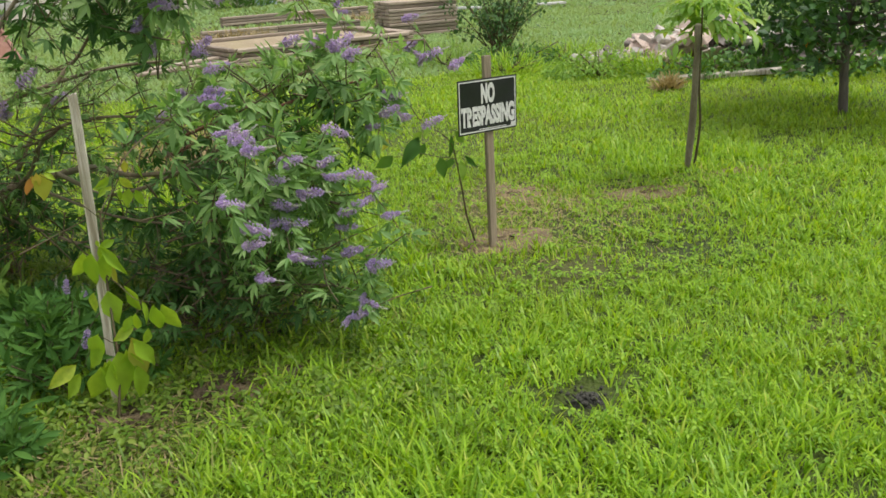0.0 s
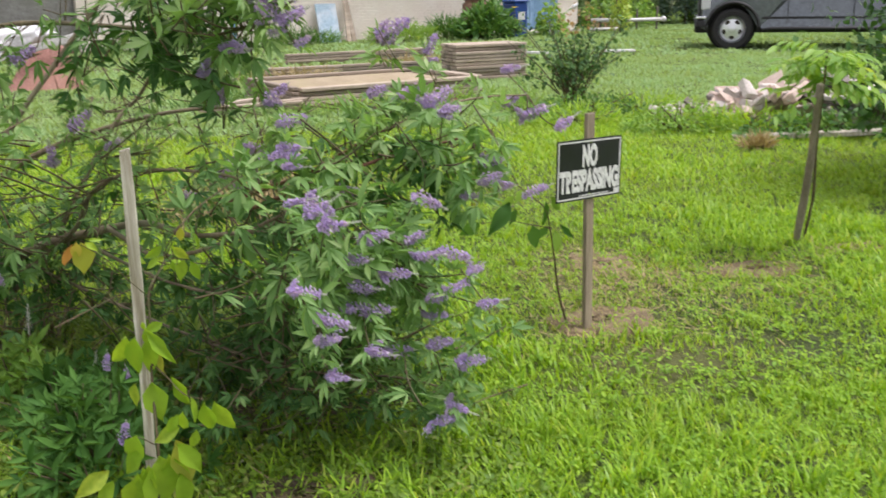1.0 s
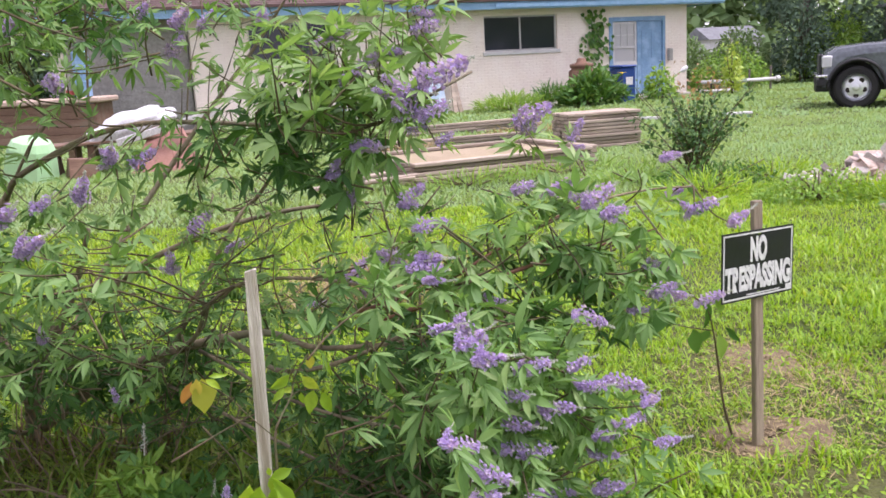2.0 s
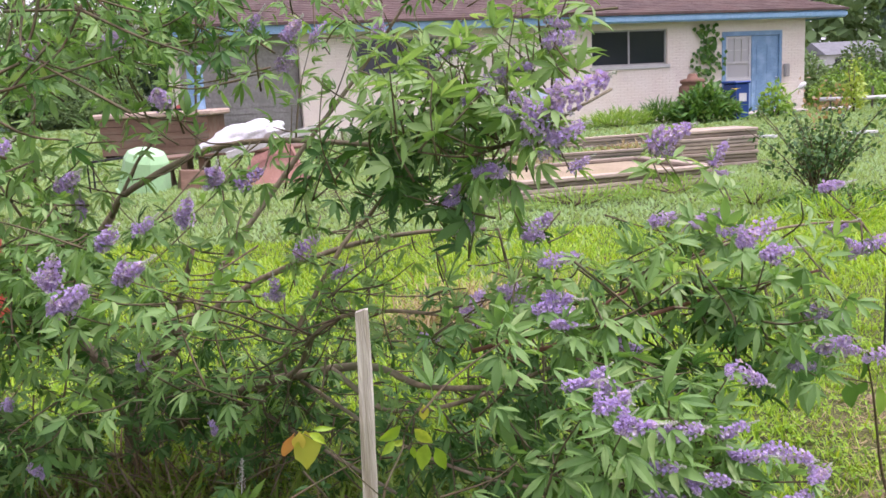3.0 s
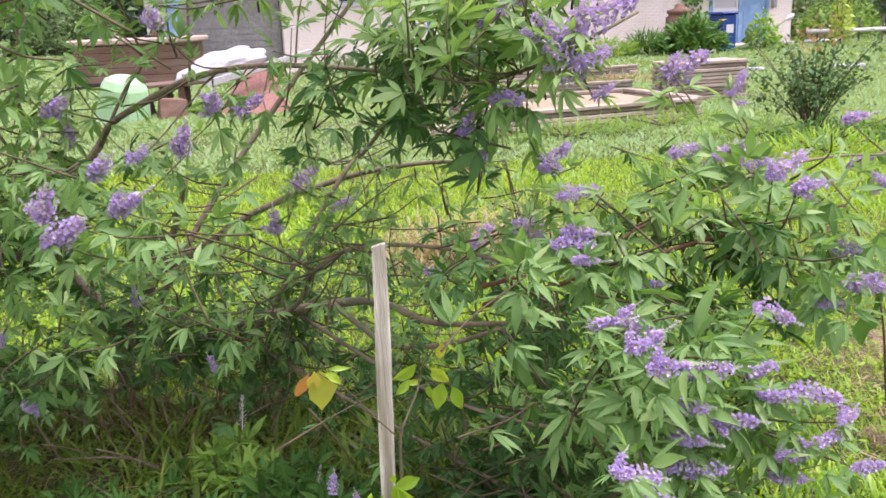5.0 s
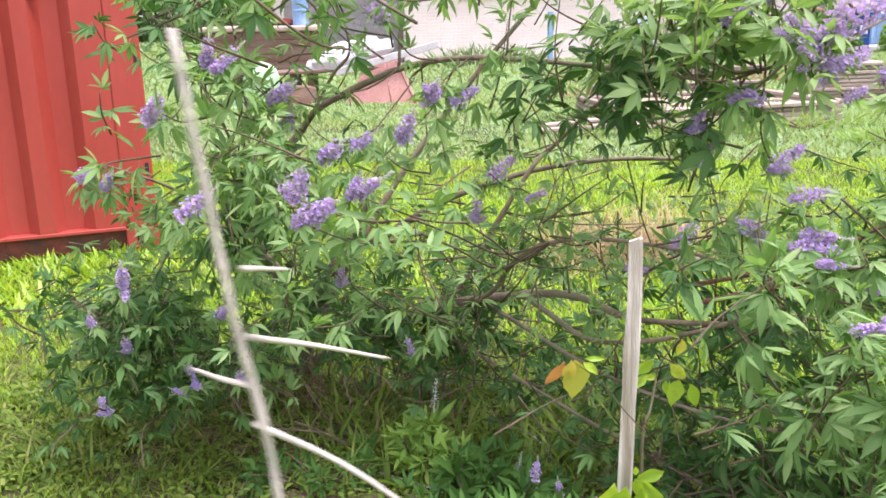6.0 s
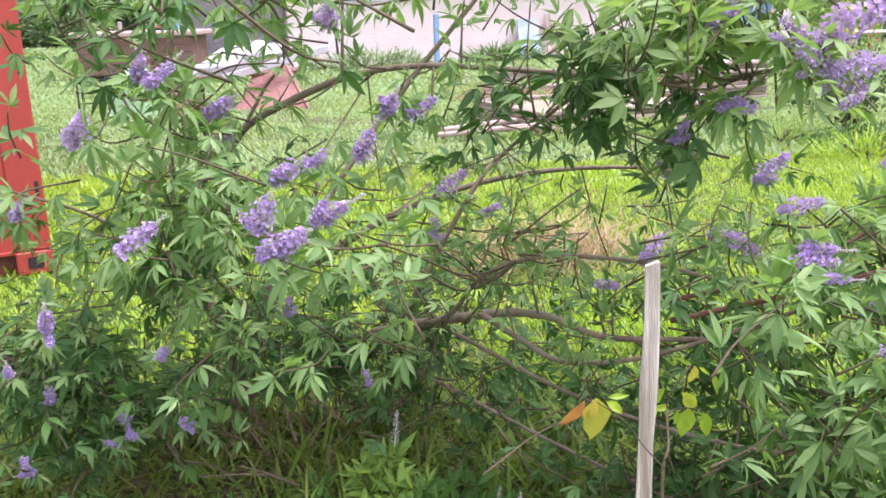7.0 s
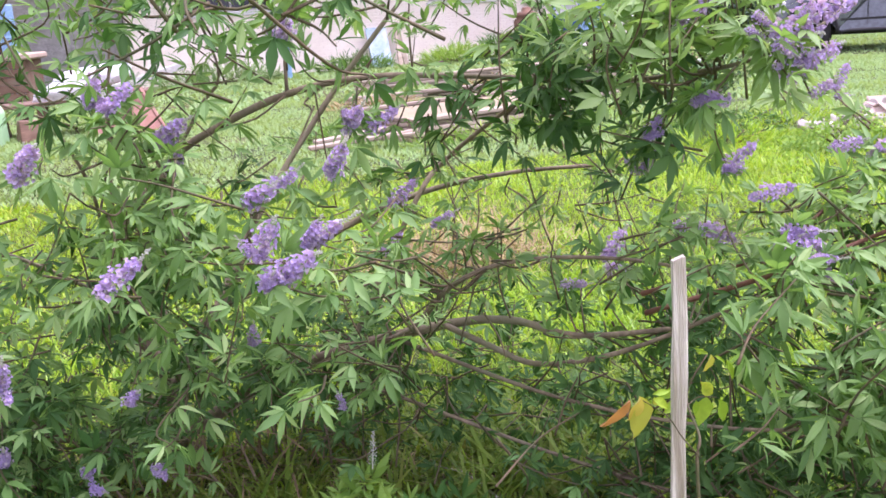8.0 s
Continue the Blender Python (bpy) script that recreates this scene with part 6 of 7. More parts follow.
def build_pole_sapling():
    rnd = random.Random(45)
    a, b = Vector((2.86, 4.07, -.02)), Vector((2.72, 3.80, .80))
    me = tube_mesh("support_pole", [(smooth_path([a, a.lerp(b, .5) + Vector((.012, 0, 0)), b], 5), .019, .016)], M_POLE, 7, .12, rnd)
    ob = part_mesh("support_pole", me)
    tagged(ob, "grey rough wooden pole supporting a young tree on the lawn", "stake", "wooden stakes")
    t = empty("sapling", pose(2.90, 4.07, 0), "young tree with light green feathery leaves beside a pole", "sapling", "young saplings")
    stem = smooth_path([(0, 0, -.01), (-.01, -.06, .25), (-.09, -.16, .5), (-.14, -.24, .76), (-.15, -.25, .95)], 5)
    part_mesh("stem", tube_mesh("stem", [(stem, .008, .004)], M_TWIG, 6, .05, rnd), t)
    tips = []
    for i in range(30):
        k = rnd.choice(stem[15:])
        az = rnd.uniform(0, 6.28)
        tips.append((k + Vector((0, 0, rnd.uniform(-.04, .03))), (math.cos(az), math.sin(az), rnd.uniform(-.2, .35)), rnd.uniform(.16, .32)))
    v, f = stamp(*LONGLEAF, pinnate_cluster(rnd, tips, .075, 5))
    tagged(part_mesh("foliage", fast_mesh("foliage", v, f, M_LIGHTTREE), t), kind="stuff")


build_pole_sapling()


def tree(name, m, height, crown_from, spread, leaves, leaf_size, mat, bark, seed, label, clumps=26, trunk_r=None, lean=(0, 0)):
    """A tapered trunk with limbs and a crown of many leaves in uneven clumps."""
    rnd = random.Random(seed)
    g = np.random.default_rng(seed)
    t = empty(name, m, label, "tree")
    r0 = trunk_r or height * 0.022
    top = Vector((lean[0], lean[1], height * 0.86))
    trunk = smooth_path([Vector((0, 0, -.05)), top * 0.35 + Vector((rnd.gauss(0, .02), rnd.gauss(0, .02), 0)) * height, top * .7 + Vector((rnd.gauss(0, .02), rnd.gauss(0, .02), 0)) * height, top], 5)
    part_mesh("trunk", tube_mesh("trunk", [(trunk, r0, r0 * .25)], bark, 9, .08, rnd), t)
    paths, cl = [], []
    for i in range(clumps):
        h = crown_from + (height - crown_from) * (rnd.random() ** .8)
        az = rnd.uniform(0, 6.28)
        prof = math.sin(math.pi * min(1, max(0.08, (h - crown_from) / (height - crown_from)) * .8 + .16))
        rr = spread * prof * rnd.uniform(.35, 1.05)
        k = trunk[min(len(trunk) - 1, max(2, int(len(trunk) * (h / height) * .8)))]
        c = Vector((k.x + math.cos(az) * rr, k.y + math.sin(az) * rr, h))
        cl.append((c, spread * rnd.uniform(.20, .42)))
        paths.append((smooth_path([k, k.lerp(c, .5) + Vector((0, 0, -.04 * height * rnd.random())), c], 4), r0 * .30, r0 * .06))
    tagged(part_mesh("limb", tube_mesh("limb", paths, bark, 5, .05, rnd), t), kind="stuff")
    per = leaves // clumps
    o = np.concatenate([np.array(c) + g.normal(0, .5, (per, 3)) * np.array([s, s, s * .7]) for c, s in cl])
    n = len(o)
    fw = g.normal(0, 1, (n, 3)) + np.array([0, 0, -.5])
    up = g.normal(0, .6, (n, 3)) + np.array([0, 0, 1])
    v, f = stamp(*FARLEAF, frames_from(o, fw, up, g.uniform(.6, 1.3, n) * leaf_size))
    tagged(part_mesh("crown", fast_mesh("crown", v, f, mat), t, "uneven leafy crown"), kind="stuff")
    return t


FARLEAF = ([(0, 0, 0), (-.28, .45, .06), (0, .5, 0), (.28, .45, .06), (0, 1, -.12)], [(0, 2, 1), (0, 3, 2), (1, 2, 4), (2, 3, 4)])
tree("young_tree", pose(4.60, 4.95, 0), 2.0, 0.46, 0.95, 11000, .065, M_YARDTREE, M_TRUNK, 51, "young dark-barked tree with dense green leaves on the lawn", 64, .034)


M_ROSELEAF = leafy("shrub_leaf", (0.045, 0.115, 0.04), (0.09, 0.19, 0.055), (0.16, 0.27, 0.075), 0.25)


def build_rose():
    """Open shrub with thin stems, reddish new shoots at its top."""
    rnd = random.Random(53)
    g = np.random.default_rng(53)
    t = empty("garden_shrub", pose(3.76, 9.45, 0), "open dark green garden shrub with reddish-yellow new shoots", "shrub")
    paths, o = [], []
    for i in range(46):
        az, r = rnd.uniform(0, 6.28), rnd.uniform(.05, .70)
        tip = Vector((math.cos(az) * r, math.sin(az) * r, rnd.uniform(.32, .92)))
        p = smooth_path([(rnd.gauss(0, .05), rnd.gauss(0, .05), 0), tip * .5 + Vector((0, 0, .08)), tip], 5)
        paths.append((p, .008, .003))
        for q in p[5:]:
            o += [tuple(q + Vector((rnd.gauss(0, .05), rnd.gauss(0, .05), rnd.gauss(0, .05)))) for _ in range(rnd.choice((1, 4, 13)))]
    tagged(part_mesh("stem", tube_mesh("stem", paths, M_TWIG, 5, .05, rnd), t), kind="stuff")
    o = np.array(o)
    n = len(o)
    v, f = stamp(*FARLEAF, frames_from(o, g.normal(0, 1, (n, 3)), g.normal(0, .5, (n, 3)) + np.array([0, 0, 1]), g.uniform(.035, .075, n)))
    tagged(part_mesh("foliage", fast_mesh("foliage", v, f, M_ROSELEAF), t), kind="stuff")
    o = g.normal(0, .13, (70, 3)) + np.array([.05, .0, .90])
    v, f = stamp(*FARLEAF, frames_from(o, g.normal(0, 1, (70, 3)) + [0, 0, .6], g.normal(0, .5, (70, 3)) + np.array([0, 0, 1]), g.uniform(.04, .07, 70)))
    tagged(part_mesh("new_shoots", fast_mesh("new_shoots", v, f, M_PINKLEAF), t, "reddish new leaves"), kind="stuff")


build_rose()


SHOOT_FORM = palmate(5, 1.0, 0.14, 8, 0.25)


def seedling(name, x, y, h, spread, count, size, seed, label, spike=None, mat=None):
    rnd = random.Random(seed)
    b = Bush(seed)
    for _ in range(count):
        az, r = rnd.uniform(0, 6.28), spread * math.sqrt(rnd.random())
        tip = Vector((math.cos(az) * r, math.sin(az) * r, h * rnd.uniform(.45, 1.0) * (1 - .4 * r / spread)))
        b.sprig(Vector((tip.x * .25, tip.y * .25, 0.0)), tip, 4, size, None, 0, .4)
    t = empty(name, pose(x, y, 0), label, "seedling", "low chaste tree shoots")
    v, f = [], []
    for pts, r0, r1 in b.twigs:
        tube(v, f, pts, .004, .002, 4)
    tagged(part_mesh("stem", mesh_of("stem", v, f, M_TWIG), t), kind="stuff")
    leaves = [(p, out, Vector((rnd.gauss(0, .3), rnd.gauss(-.75, .3), 1)), sz, tone, q) for p, out, up, sz, tone, q in b.leaf]
    v, f = stamp(*SHOOT_FORM, leaf_arrays(leaves))
    tagged(part_mesh("foliage", fast_mesh("foliage", v, f, mat or M_SHOOT), t), kind="stuff")
    for p, ln, kind in (spike or ()):
        part_mesh("flower_spike", PANICLES[kind], t, "", Matrix.Translation(p) @ Matrix.Rotation(rnd.uniform(-.4, .4), 4, 'Y') @ Matrix.Scale(ln, 4))


LAB = "low clump of fingered chaste tree shoots under the bush"
WHITE_SPIKE = panicle_mesh("flower_spike", 17, 1, 2.6, 1.01)
PANICLES.append(WHITE_SPIKE)
seedling("shoot_clump", -0.44, 3.185, .22, .12, 7, .085, 61, "leafy chaste tree shoot with a pale unopened flower spike", [((0, 0, .215), .085, 5)], M_LIGHTTREE)
seedling("shoot_clump", -0.27, 2.92, .20, .24, 22, .085, 62, LAB, [((.10, -.08, .20), .06, 0), ((.06, -.02, .19), .05, 5), ((.16, -.1, .17), .05, 2)])
seedling("shoot_clump", -0.16, 2.55, .30, .20, 22, .09, 63, LAB, [((.07, -.10, .16), .06, 1), ((.12, .10, .22), .05, 5)])
seedling("shoot_clump", -0.31, 2.07, .20, .12, 12, .09, 64, LAB, [((.03, -.14, .06), .05, 2)])
seedling("shoot_clump", 0.05, 2.62, .16, .16, 10, .07, 65, LAB)
seedling("shoot_clump", -0.75, 3.12, .12, .22, 8, .06, 66, LAB)


def build_dry_stalk():
    rnd = random.Random(71)
    t = empty("dry_weed_stalk", pose(-0.240, 1.078, 0), "tall pale dry weed stalk with bare side twigs", "weed")
    stem = smooth_path([(0.02, 0.02, -.01), (-.01, .01, .4), (.008, 0, .8), (-.004, .0, 1.08), (.004, 0, 1.17), (-.003, 0, 1.225), (-.008, 0, 1.265)], 6)
    part_mesh("stem", tube_mesh("stem", [(stem, .0012, .0006)], M_DRYSTALK, 6, .5, rnd), t)
    for z, dx, dz, ln in ((1.198, 1, -.6, .03), (1.214, 1, -.15, .024), (1.226, 1, .0, .008), (1.205, -1, .3, .010), (1.0, 1, .3, .06), (.8, -1, .5, .06)):
        a = Vector((0, 0, z))
        part_mesh("side_twig", tube_mesh("side_twig", [(smooth_path([a, a + Vector((dx * ln * .5, 0, dz * ln * .4)), a + Vector((dx * ln, 0, dz * ln))], 3), .0007, .0003)], M_DRYSTALK, 5, .1, rnd), t)


build_dry_stalk()

# ---------------------------------------------------------------- distance
def build_far():
    spots = ((12.9, 33, 9, 2.4, 0), (16.9, 31.5, 11, 2.6, 1), (20.5, 31, 10, 3.2, 1), (24, 28, 9, 3.2, 0), (28, 30, 12, 4, 1), (14.5, 54, 15, 4.6, 0), (31, 50, 15, 5, 0),
             (-15, 47, 12, 4.0, 0), (-19, 44, 11, 4.0, 0), (-24, 50, 13, 4.6, 0), (-28, 42, 12, 4.4, 0), (-11, 50, 13, 4.2, 0), (2, 48, 14, 4.8, 0), (32, 22, 10, 4, 1), (-32, 47, 13, 4.5, 1))
    for i, (x, y, h, s, dark) in enumerate(spots):
        tree("tree", pose(x, y, 0, 0, 0, i * 40), h, 3.0 if i == 0 else 0.9 if i not in (1, 2) else 1.6, s, 5200 if i else 9000, .26 if i else .17, M_HAZEDDARK if dark else M_HAZEDLEAF, M_TRUNK, 80 + i,
             "tall leafy tree behind the yard, dark green" if dark else "tall leafy tree behind the yard, green paled for haze", 46, .26 if i == 1 else .16 if i == 0 else None)
    g = np.random.default_rng(3)
    n = 42000
    ang = g.uniform(-2.2, 2.2, n)
    rad = g.uniform(46, 60, n)
    gap = (ang > .35) & (ang < .48)
    rad = np.where(gap, rad + 95, rad)
    hmax = 5.5 + 2.2 * np.sin(ang * 7) + 1.5 * np.sin(ang * 17 + 1) + g.normal(0, .5, n) + 12 * gap
    o = np.stack([np.sin(ang) * rad, np.cos(ang) * rad, g.uniform(0, 1, n) * hmax], 1)
    v, f = stamp(*FARLEAF, frames_from(o, g.normal(0, 1, (n, 3)), g.normal(0, .6, (n, 3)) + np.array([0, -.6, 1]), g.uniform(.5, 1.1, n) * np.where(gap, 3.4, 1.0)))
    ob = new("far_woods", fast_mesh("far_woods", v, f, M_HAZEDLEAF))
    tagged(ob, "green belt of woods beyond the yard, colour paled for haze", "woods", kind="stuff")
    # neighbour's grey house and shed
    nb = empty("neighbour_house", pose(51.0, 120.0, 0, 0, 0, 10), "distant house with pale walls and a grey roof behind trees", "house")
    part("wall", box_bm(0, 8, 0, 6, 0, 2.5), M_WHITE, nb)
    v = [(-.4, -.4, 2.5), (8.4, -.4, 2.5), (8.4, 6.4, 2.5), (-.4, 6.4, 2.5), (-.4, 3, 4.2), (8.4, 3, 4.2)]
    part_mesh("roof", mesh_of("roof", v, [(0, 1, 5, 4), (2, 3, 4, 5), (1, 2, 5), (3, 0, 4), (0, 3, 2, 1)], M_ROOFG), nb, "grey roof")
    for x in (1.2, 4.8):
        part("window", box_bm(x, x + 1.1, -.03, -.004, .9, 2.0), M_GLASS, nb)
    sh = empty("small_shed", pose(17.8, 27.0, 0, 0, 0, -14), "small weathered shed with white trim behind the truck", "shed")
    bm = bmesh.new()
    for k in range(14):
        box(bm, k * .22, k * .22 + .21, 0, .03, 0, 2.3)
    part("boards", bm, M_LUMBER, sh)
    part("body", box_bm(0, 3.08, .032, 2.4, 0, 2.28), M_LUMBER, sh)
    part("trim", box_bm(3.082, 3.3, -.02, .1, 0, 2.3), M_WHITE, sh, "white trim board")
    part("roof", box_bm(-.2, 3.4, -.3, 2.7, 2.302, 2.40, .01), M_ROOFG, sh)


M_ROOFG = surface("grey_roof", (0.20, 0.21, 0.22), (0.28, 0.29, 0.30), 0.9, scale=1.5, fine=20, bump=0.4)
build_far()


def clump_plant(name, m, n, spread, h, size, mat, seed, label, category, form=None, narrow=False):
    """A mounded plant of many leaves on short stems."""
    g = np.random.default_rng(seed)
    t = empty(name, m, label, category)
    a, r = g.uniform(0, 6.28, n), np.sqrt(g.uniform(0, 1, n))
    z = h * (1 - r ** 2 * .7) * g.uniform(.15, 1, n)
    o = np.stack([np.cos(a) * r * spread[0], np.sin(a) * r * spread[1], z], 1)
    fw = np.stack([np.cos(a) * r, np.sin(a) * r, g.uniform(.2, 1.6, n) if narrow else g.normal(.1, .5, n)], 1) + g.normal(0, .35, (n, 3))
    v, f = stamp(*(form or FARLEAF), frames_from(o, fw, g.normal(0, .5, (n, 3)) + np.array([0, -.2, 1]), g.uniform(.6, 1.3, n) * size))
    tagged(part_mesh("foliage", fast_mesh("foliage", v, f, mat), t), kind="stuff")
    rnd = random.Random(seed)
    st = [(smooth_path([(rnd.gauss(0, .1) * spread[0], rnd.gauss(0, .1) * spread[1], 0), (rnd.gauss(0, .4) * spread[0], rnd.gauss(0, .4) * spread[1], h * rnd.uniform(.5, .9))], 2), .012, .005) for _ in range(8)]
    tagged(part_mesh("stem", tube_mesh("stem", st, M_TWIG, 4, 0, rnd), t), kind="stuff")
    return t


WISP = blade_leaf(1, 0.09, 0.1, 0.35, 0, 0, ((0, .7), (.35, 1.0), (.7, .7)))


def build_yard_plants():
    H = HOUSE
    clump_plant("flower_bed_shrub", H @ pose(-4.72, -2.1, 0), 1000, (.92, .5), .92, .22, M_TREELEAF, 91, "dark green border shrub before the door", "shrub", LONGLEAF, True)
    clump_plant("flower_bed_shrub", H @ pose(-2.30, -1.7, 0), 420, (.42, .35), .95, .16, M_LIGHTTREE, 92, "feathery green shrub beside the blue bin", "shrub")
    clump_plant("tall_weeds", H @ pose(-5.3, -1.0, 0), 420, (.5, .3), .55, .32, M_TREELEAF, 93, "tall grassy weeds at the foot of the brick wall", "weeds", WISP, True)
    clump_plant("tall_weeds", H @ pose(-6.6, -1.1, 0), 700, (1.0, .4), .36, .26, M_LIGHTTREE, 94, "tall pale green weeds along the brick wall", "weeds", WISP, True)
    clump_plant("tall_weeds", H @ pose(-9.3, -.8, 0), 500, (1.0, .3), .3, .28, M_TREELEAF, 95, "tall weeds along the brick wall", "weeds", WISP, True)
    clump_plant("tall_weeds", H @ pose(-12.6, -.8, 0), 600, (1.4, .3), .3, .28, M_HAZEDLEAF, 96, "tall weeds along the brick wall", "weeds", WISP, True)
    t = clump_plant("lime_bush", pose(11.0, 24.6, 0), 260, (.22, .2), 1.5, .16, M_LIME, 97, "slender bush with bright lime-yellow leaves", "bush")
    clump_plant("boundary_shrub", pose(12.6, 28.2, 0), 1600, (1.3, .6), 1.4, .13, M_LIGHTTREE, 98, "loose green shrubs behind the white pipe", "shrub")
    clump_plant("boundary_shrub", pose(15.7, 29.6, 0), 2400, (1.0, .8), 3.2, .16, M_HAZEDDARK, 99, "dark evergreen shrub by the boundary", "shrub")
    clump_plant("boundary_shrub", pose(11.4, 26.6, 0), 130, (.4, .3), .5, .12, M_PINKLEAF, 100, "reddish-leaved low shrub by the house corner", "shrub")
    for x, y, sx, hh, mt, sd in ((12.0, 30.6, 1.2, 1.8, M_HAZEDLEAF, 111), (14.3, 31.2, 1.3, 2.0, M_HAZEDLEAF, 112), (17.2, 30.0, 1.4, 2.4, M_LIGHTTREE, 113), (19.0, 29.0, 1.5, 3.4, M_HAZEDDARK, 114), (-15.5, 43.0, 2.4, 3.6, M_HAZEDLEAF, 115), (-21.0, 40.0, 2.6, 3.4, M_HAZEDDARK, 116)):
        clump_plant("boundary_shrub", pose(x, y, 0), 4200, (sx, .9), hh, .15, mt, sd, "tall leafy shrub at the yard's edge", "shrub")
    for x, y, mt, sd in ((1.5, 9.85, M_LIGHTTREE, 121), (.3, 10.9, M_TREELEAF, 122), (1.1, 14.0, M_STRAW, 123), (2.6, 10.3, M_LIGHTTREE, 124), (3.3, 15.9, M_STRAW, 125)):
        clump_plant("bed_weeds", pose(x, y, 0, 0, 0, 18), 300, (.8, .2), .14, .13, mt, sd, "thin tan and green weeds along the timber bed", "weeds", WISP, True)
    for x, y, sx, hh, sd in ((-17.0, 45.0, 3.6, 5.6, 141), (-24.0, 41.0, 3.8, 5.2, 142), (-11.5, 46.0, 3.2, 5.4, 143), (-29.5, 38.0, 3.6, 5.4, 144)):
        clump_plant("boundary_shrub", pose(x, y, 0), 3600, (sx, 1.3), hh, .26, M_HAZEDDARK, sd, "tall dark leafy shrub beyond the lawn", "shrub")
    # weeds round the rubble and along its foot
    clump_plant("rubble_weeds", pose(4.05, 7.55, 0), 1100, (.55, .25), .30, .05, M_LIGHTTREE, 101, "feathery green weeds growing before the rubble", "weeds", LONGLEAF)
    clump_plant("rubble_weeds", pose(4.95, 6.95, 0), 800, (.7, .25), .24, .06, M_TREELEAF, 102, "leafy weeds at the foot of the rubble", "weeds")
    clump_plant("rubble_weeds", pose(3.65, 8.75, 0), 1000, (.60, .40), .26, .05, M_TREELEAF, 103, "green weeds round the garden shrub", "weeds", LONGLEAF)
    clump_plant("rubble_weeds", pose(5.9, 6.45, 0), 500, (.7, .3), .24, .08, M_TREELEAF, 104, "dark leafy weeds before the lumber", "weeds")
    clump_plant("dry_grass_tuft", pose(4.18, 6.55, 0), 220, (.11, .08), .07, .11, M_STRAW, 105, "tuft of dead brown grass before the rubble", "grass tuft", WISP, True)
    for x, y, hh, mt, sd in ((3.35, 8.15, .20, M_GRASS, 131), (4.55, 7.30, .20, M_GRASS, 132), (3.1, 9.2, .22, M_LIGHTTREE, 133), (5.2, 6.95, .18, M_TREELEAF, 134), (4.3, 8.75, .20, M_GRASS, 135)):
        clump_plant("rubble_weeds", pose(x, y, 0, 0, 0, -25), 500, (.5, .2), hh, .10, mt, sd, "mixed weeds and tall grass round the rubble", "weeds", WISP, True)
    clump_plant("orange_flowers", pose(5.95, 7.0, 0), 60, (.10, .08), .62, .07, M_ORANGE, 107, "bright orange flowers over the lumber", "flowers")
    # yellow and red blooms in the bed
    for x, y, z, mt, nm in ((-4.2, -2.6, .78, M_YFLOWER, "yellow"), (-0.95, -1.6, .35, M_REDFLOWER, "red")):
        b = empty("flower", H @ pose(x, y, 0), nm + " flower on a green stem in the border", "flower")
        part_mesh("stem", tube_mesh("stem", [([Vector((0, 0, 0)), Vector((.02, 0, z * .5)), Vector((0, 0, z))], .008, .006)], M_TWIG, 5, 0), b)
        a = np.arange(7) * .9
        v, f = stamp(*FARLEAF, frames_from(np.tile([[0, 0, z]], (7, 1)), np.stack([np.cos(a), np.sin(a), .4 + 0 * a], 1), np.tile([[0, 0, 1.0]], (7, 1)), np.full(7, .13)))
        part_mesh("petals", fast_mesh("petals", v, f, mt), b)
    b = empty("seed_stalk", H @ pose(-3.6, -3.2, 0), "leaning pale flower stalk with a white bud", "flower stalk")
    part_mesh("stem", tube_mesh("stem", [(smooth_path([(-.9, 0, .1), (0, 0, .35), (.75, 0, .75)], 4), .018, .012)], M_LIGHTTREE, 5, 0), b)
    part("bud", lathe_bm([(.02, 0), (.06, .08), (.07, .16), (.03, .24)], 8), M_WHITEP, b, m=pose(.74, 0, .74, 0, 60, 0))


build_yard_plants()

# ---------------------------------------------------------------- grass, clover, dead litter
def blade_form(segs, curve=0.5, width=0.05):
    v, f = [], []
    for i in range(segs):
        t = i / segs
        w = width * (1 - t ** 1.6) / 2
        v += [(-w, curve * t * t, t * (1 - .25 * curve * t)), (w, curve * t * t, t * (1 - .25 * curve * t))]
    v.append((0, curve, 1 - .25 * curve))
    for i in range(segs - 1):
        a = i * 2
        f += [(a, a + 1, a + 3), (a, a + 3, a + 2)]
    f.append((segs * 2 - 2, segs * 2 - 1, segs * 2))
    return v, f


def patchy(x, y, s, seed):
    return np.array([noise.noise(Vector((a * s, b * s, seed))) for a, b in zip(x, y)])


def bare(x, y):
    """How bare the ground is: under the bush, at the sign's foot, round the near stake."""
    e = lambda cx, cy, rx, ry: np.exp(-(((x - cx) / rx) ** 2 + ((y - cy) / ry) ** 2))
    return np.clip(.8 * e(-.35, 3.40, .85, .50) + .8 * e(.35, 2.95, .45, .40) + .80 * e(1.52, 3.27, .32, .20) + .42 * e(1.75, 3.6, .35, .25) + .6 * e(1.84, 4.02, .22, .30) + .55 * e(2.45, 3.75, .34, .14) + .5 * e(3.15, 3.95, .3, .12) + .95 * e(0.0, 2.15, .26, .20) + .6 * e(.3, 2.28, .30, .18)
                   + .5 * e(-1.0, 3.35, .5, .35) + .75 * e(-.75, 2.98, .34, .2) + .5 * e(-.1, 1.95, .3, .3) + 1.6 * e(1.23, 1.89, .10, .065) + .88 * e(-.42, 1.85, .42, .45), 0, 1)


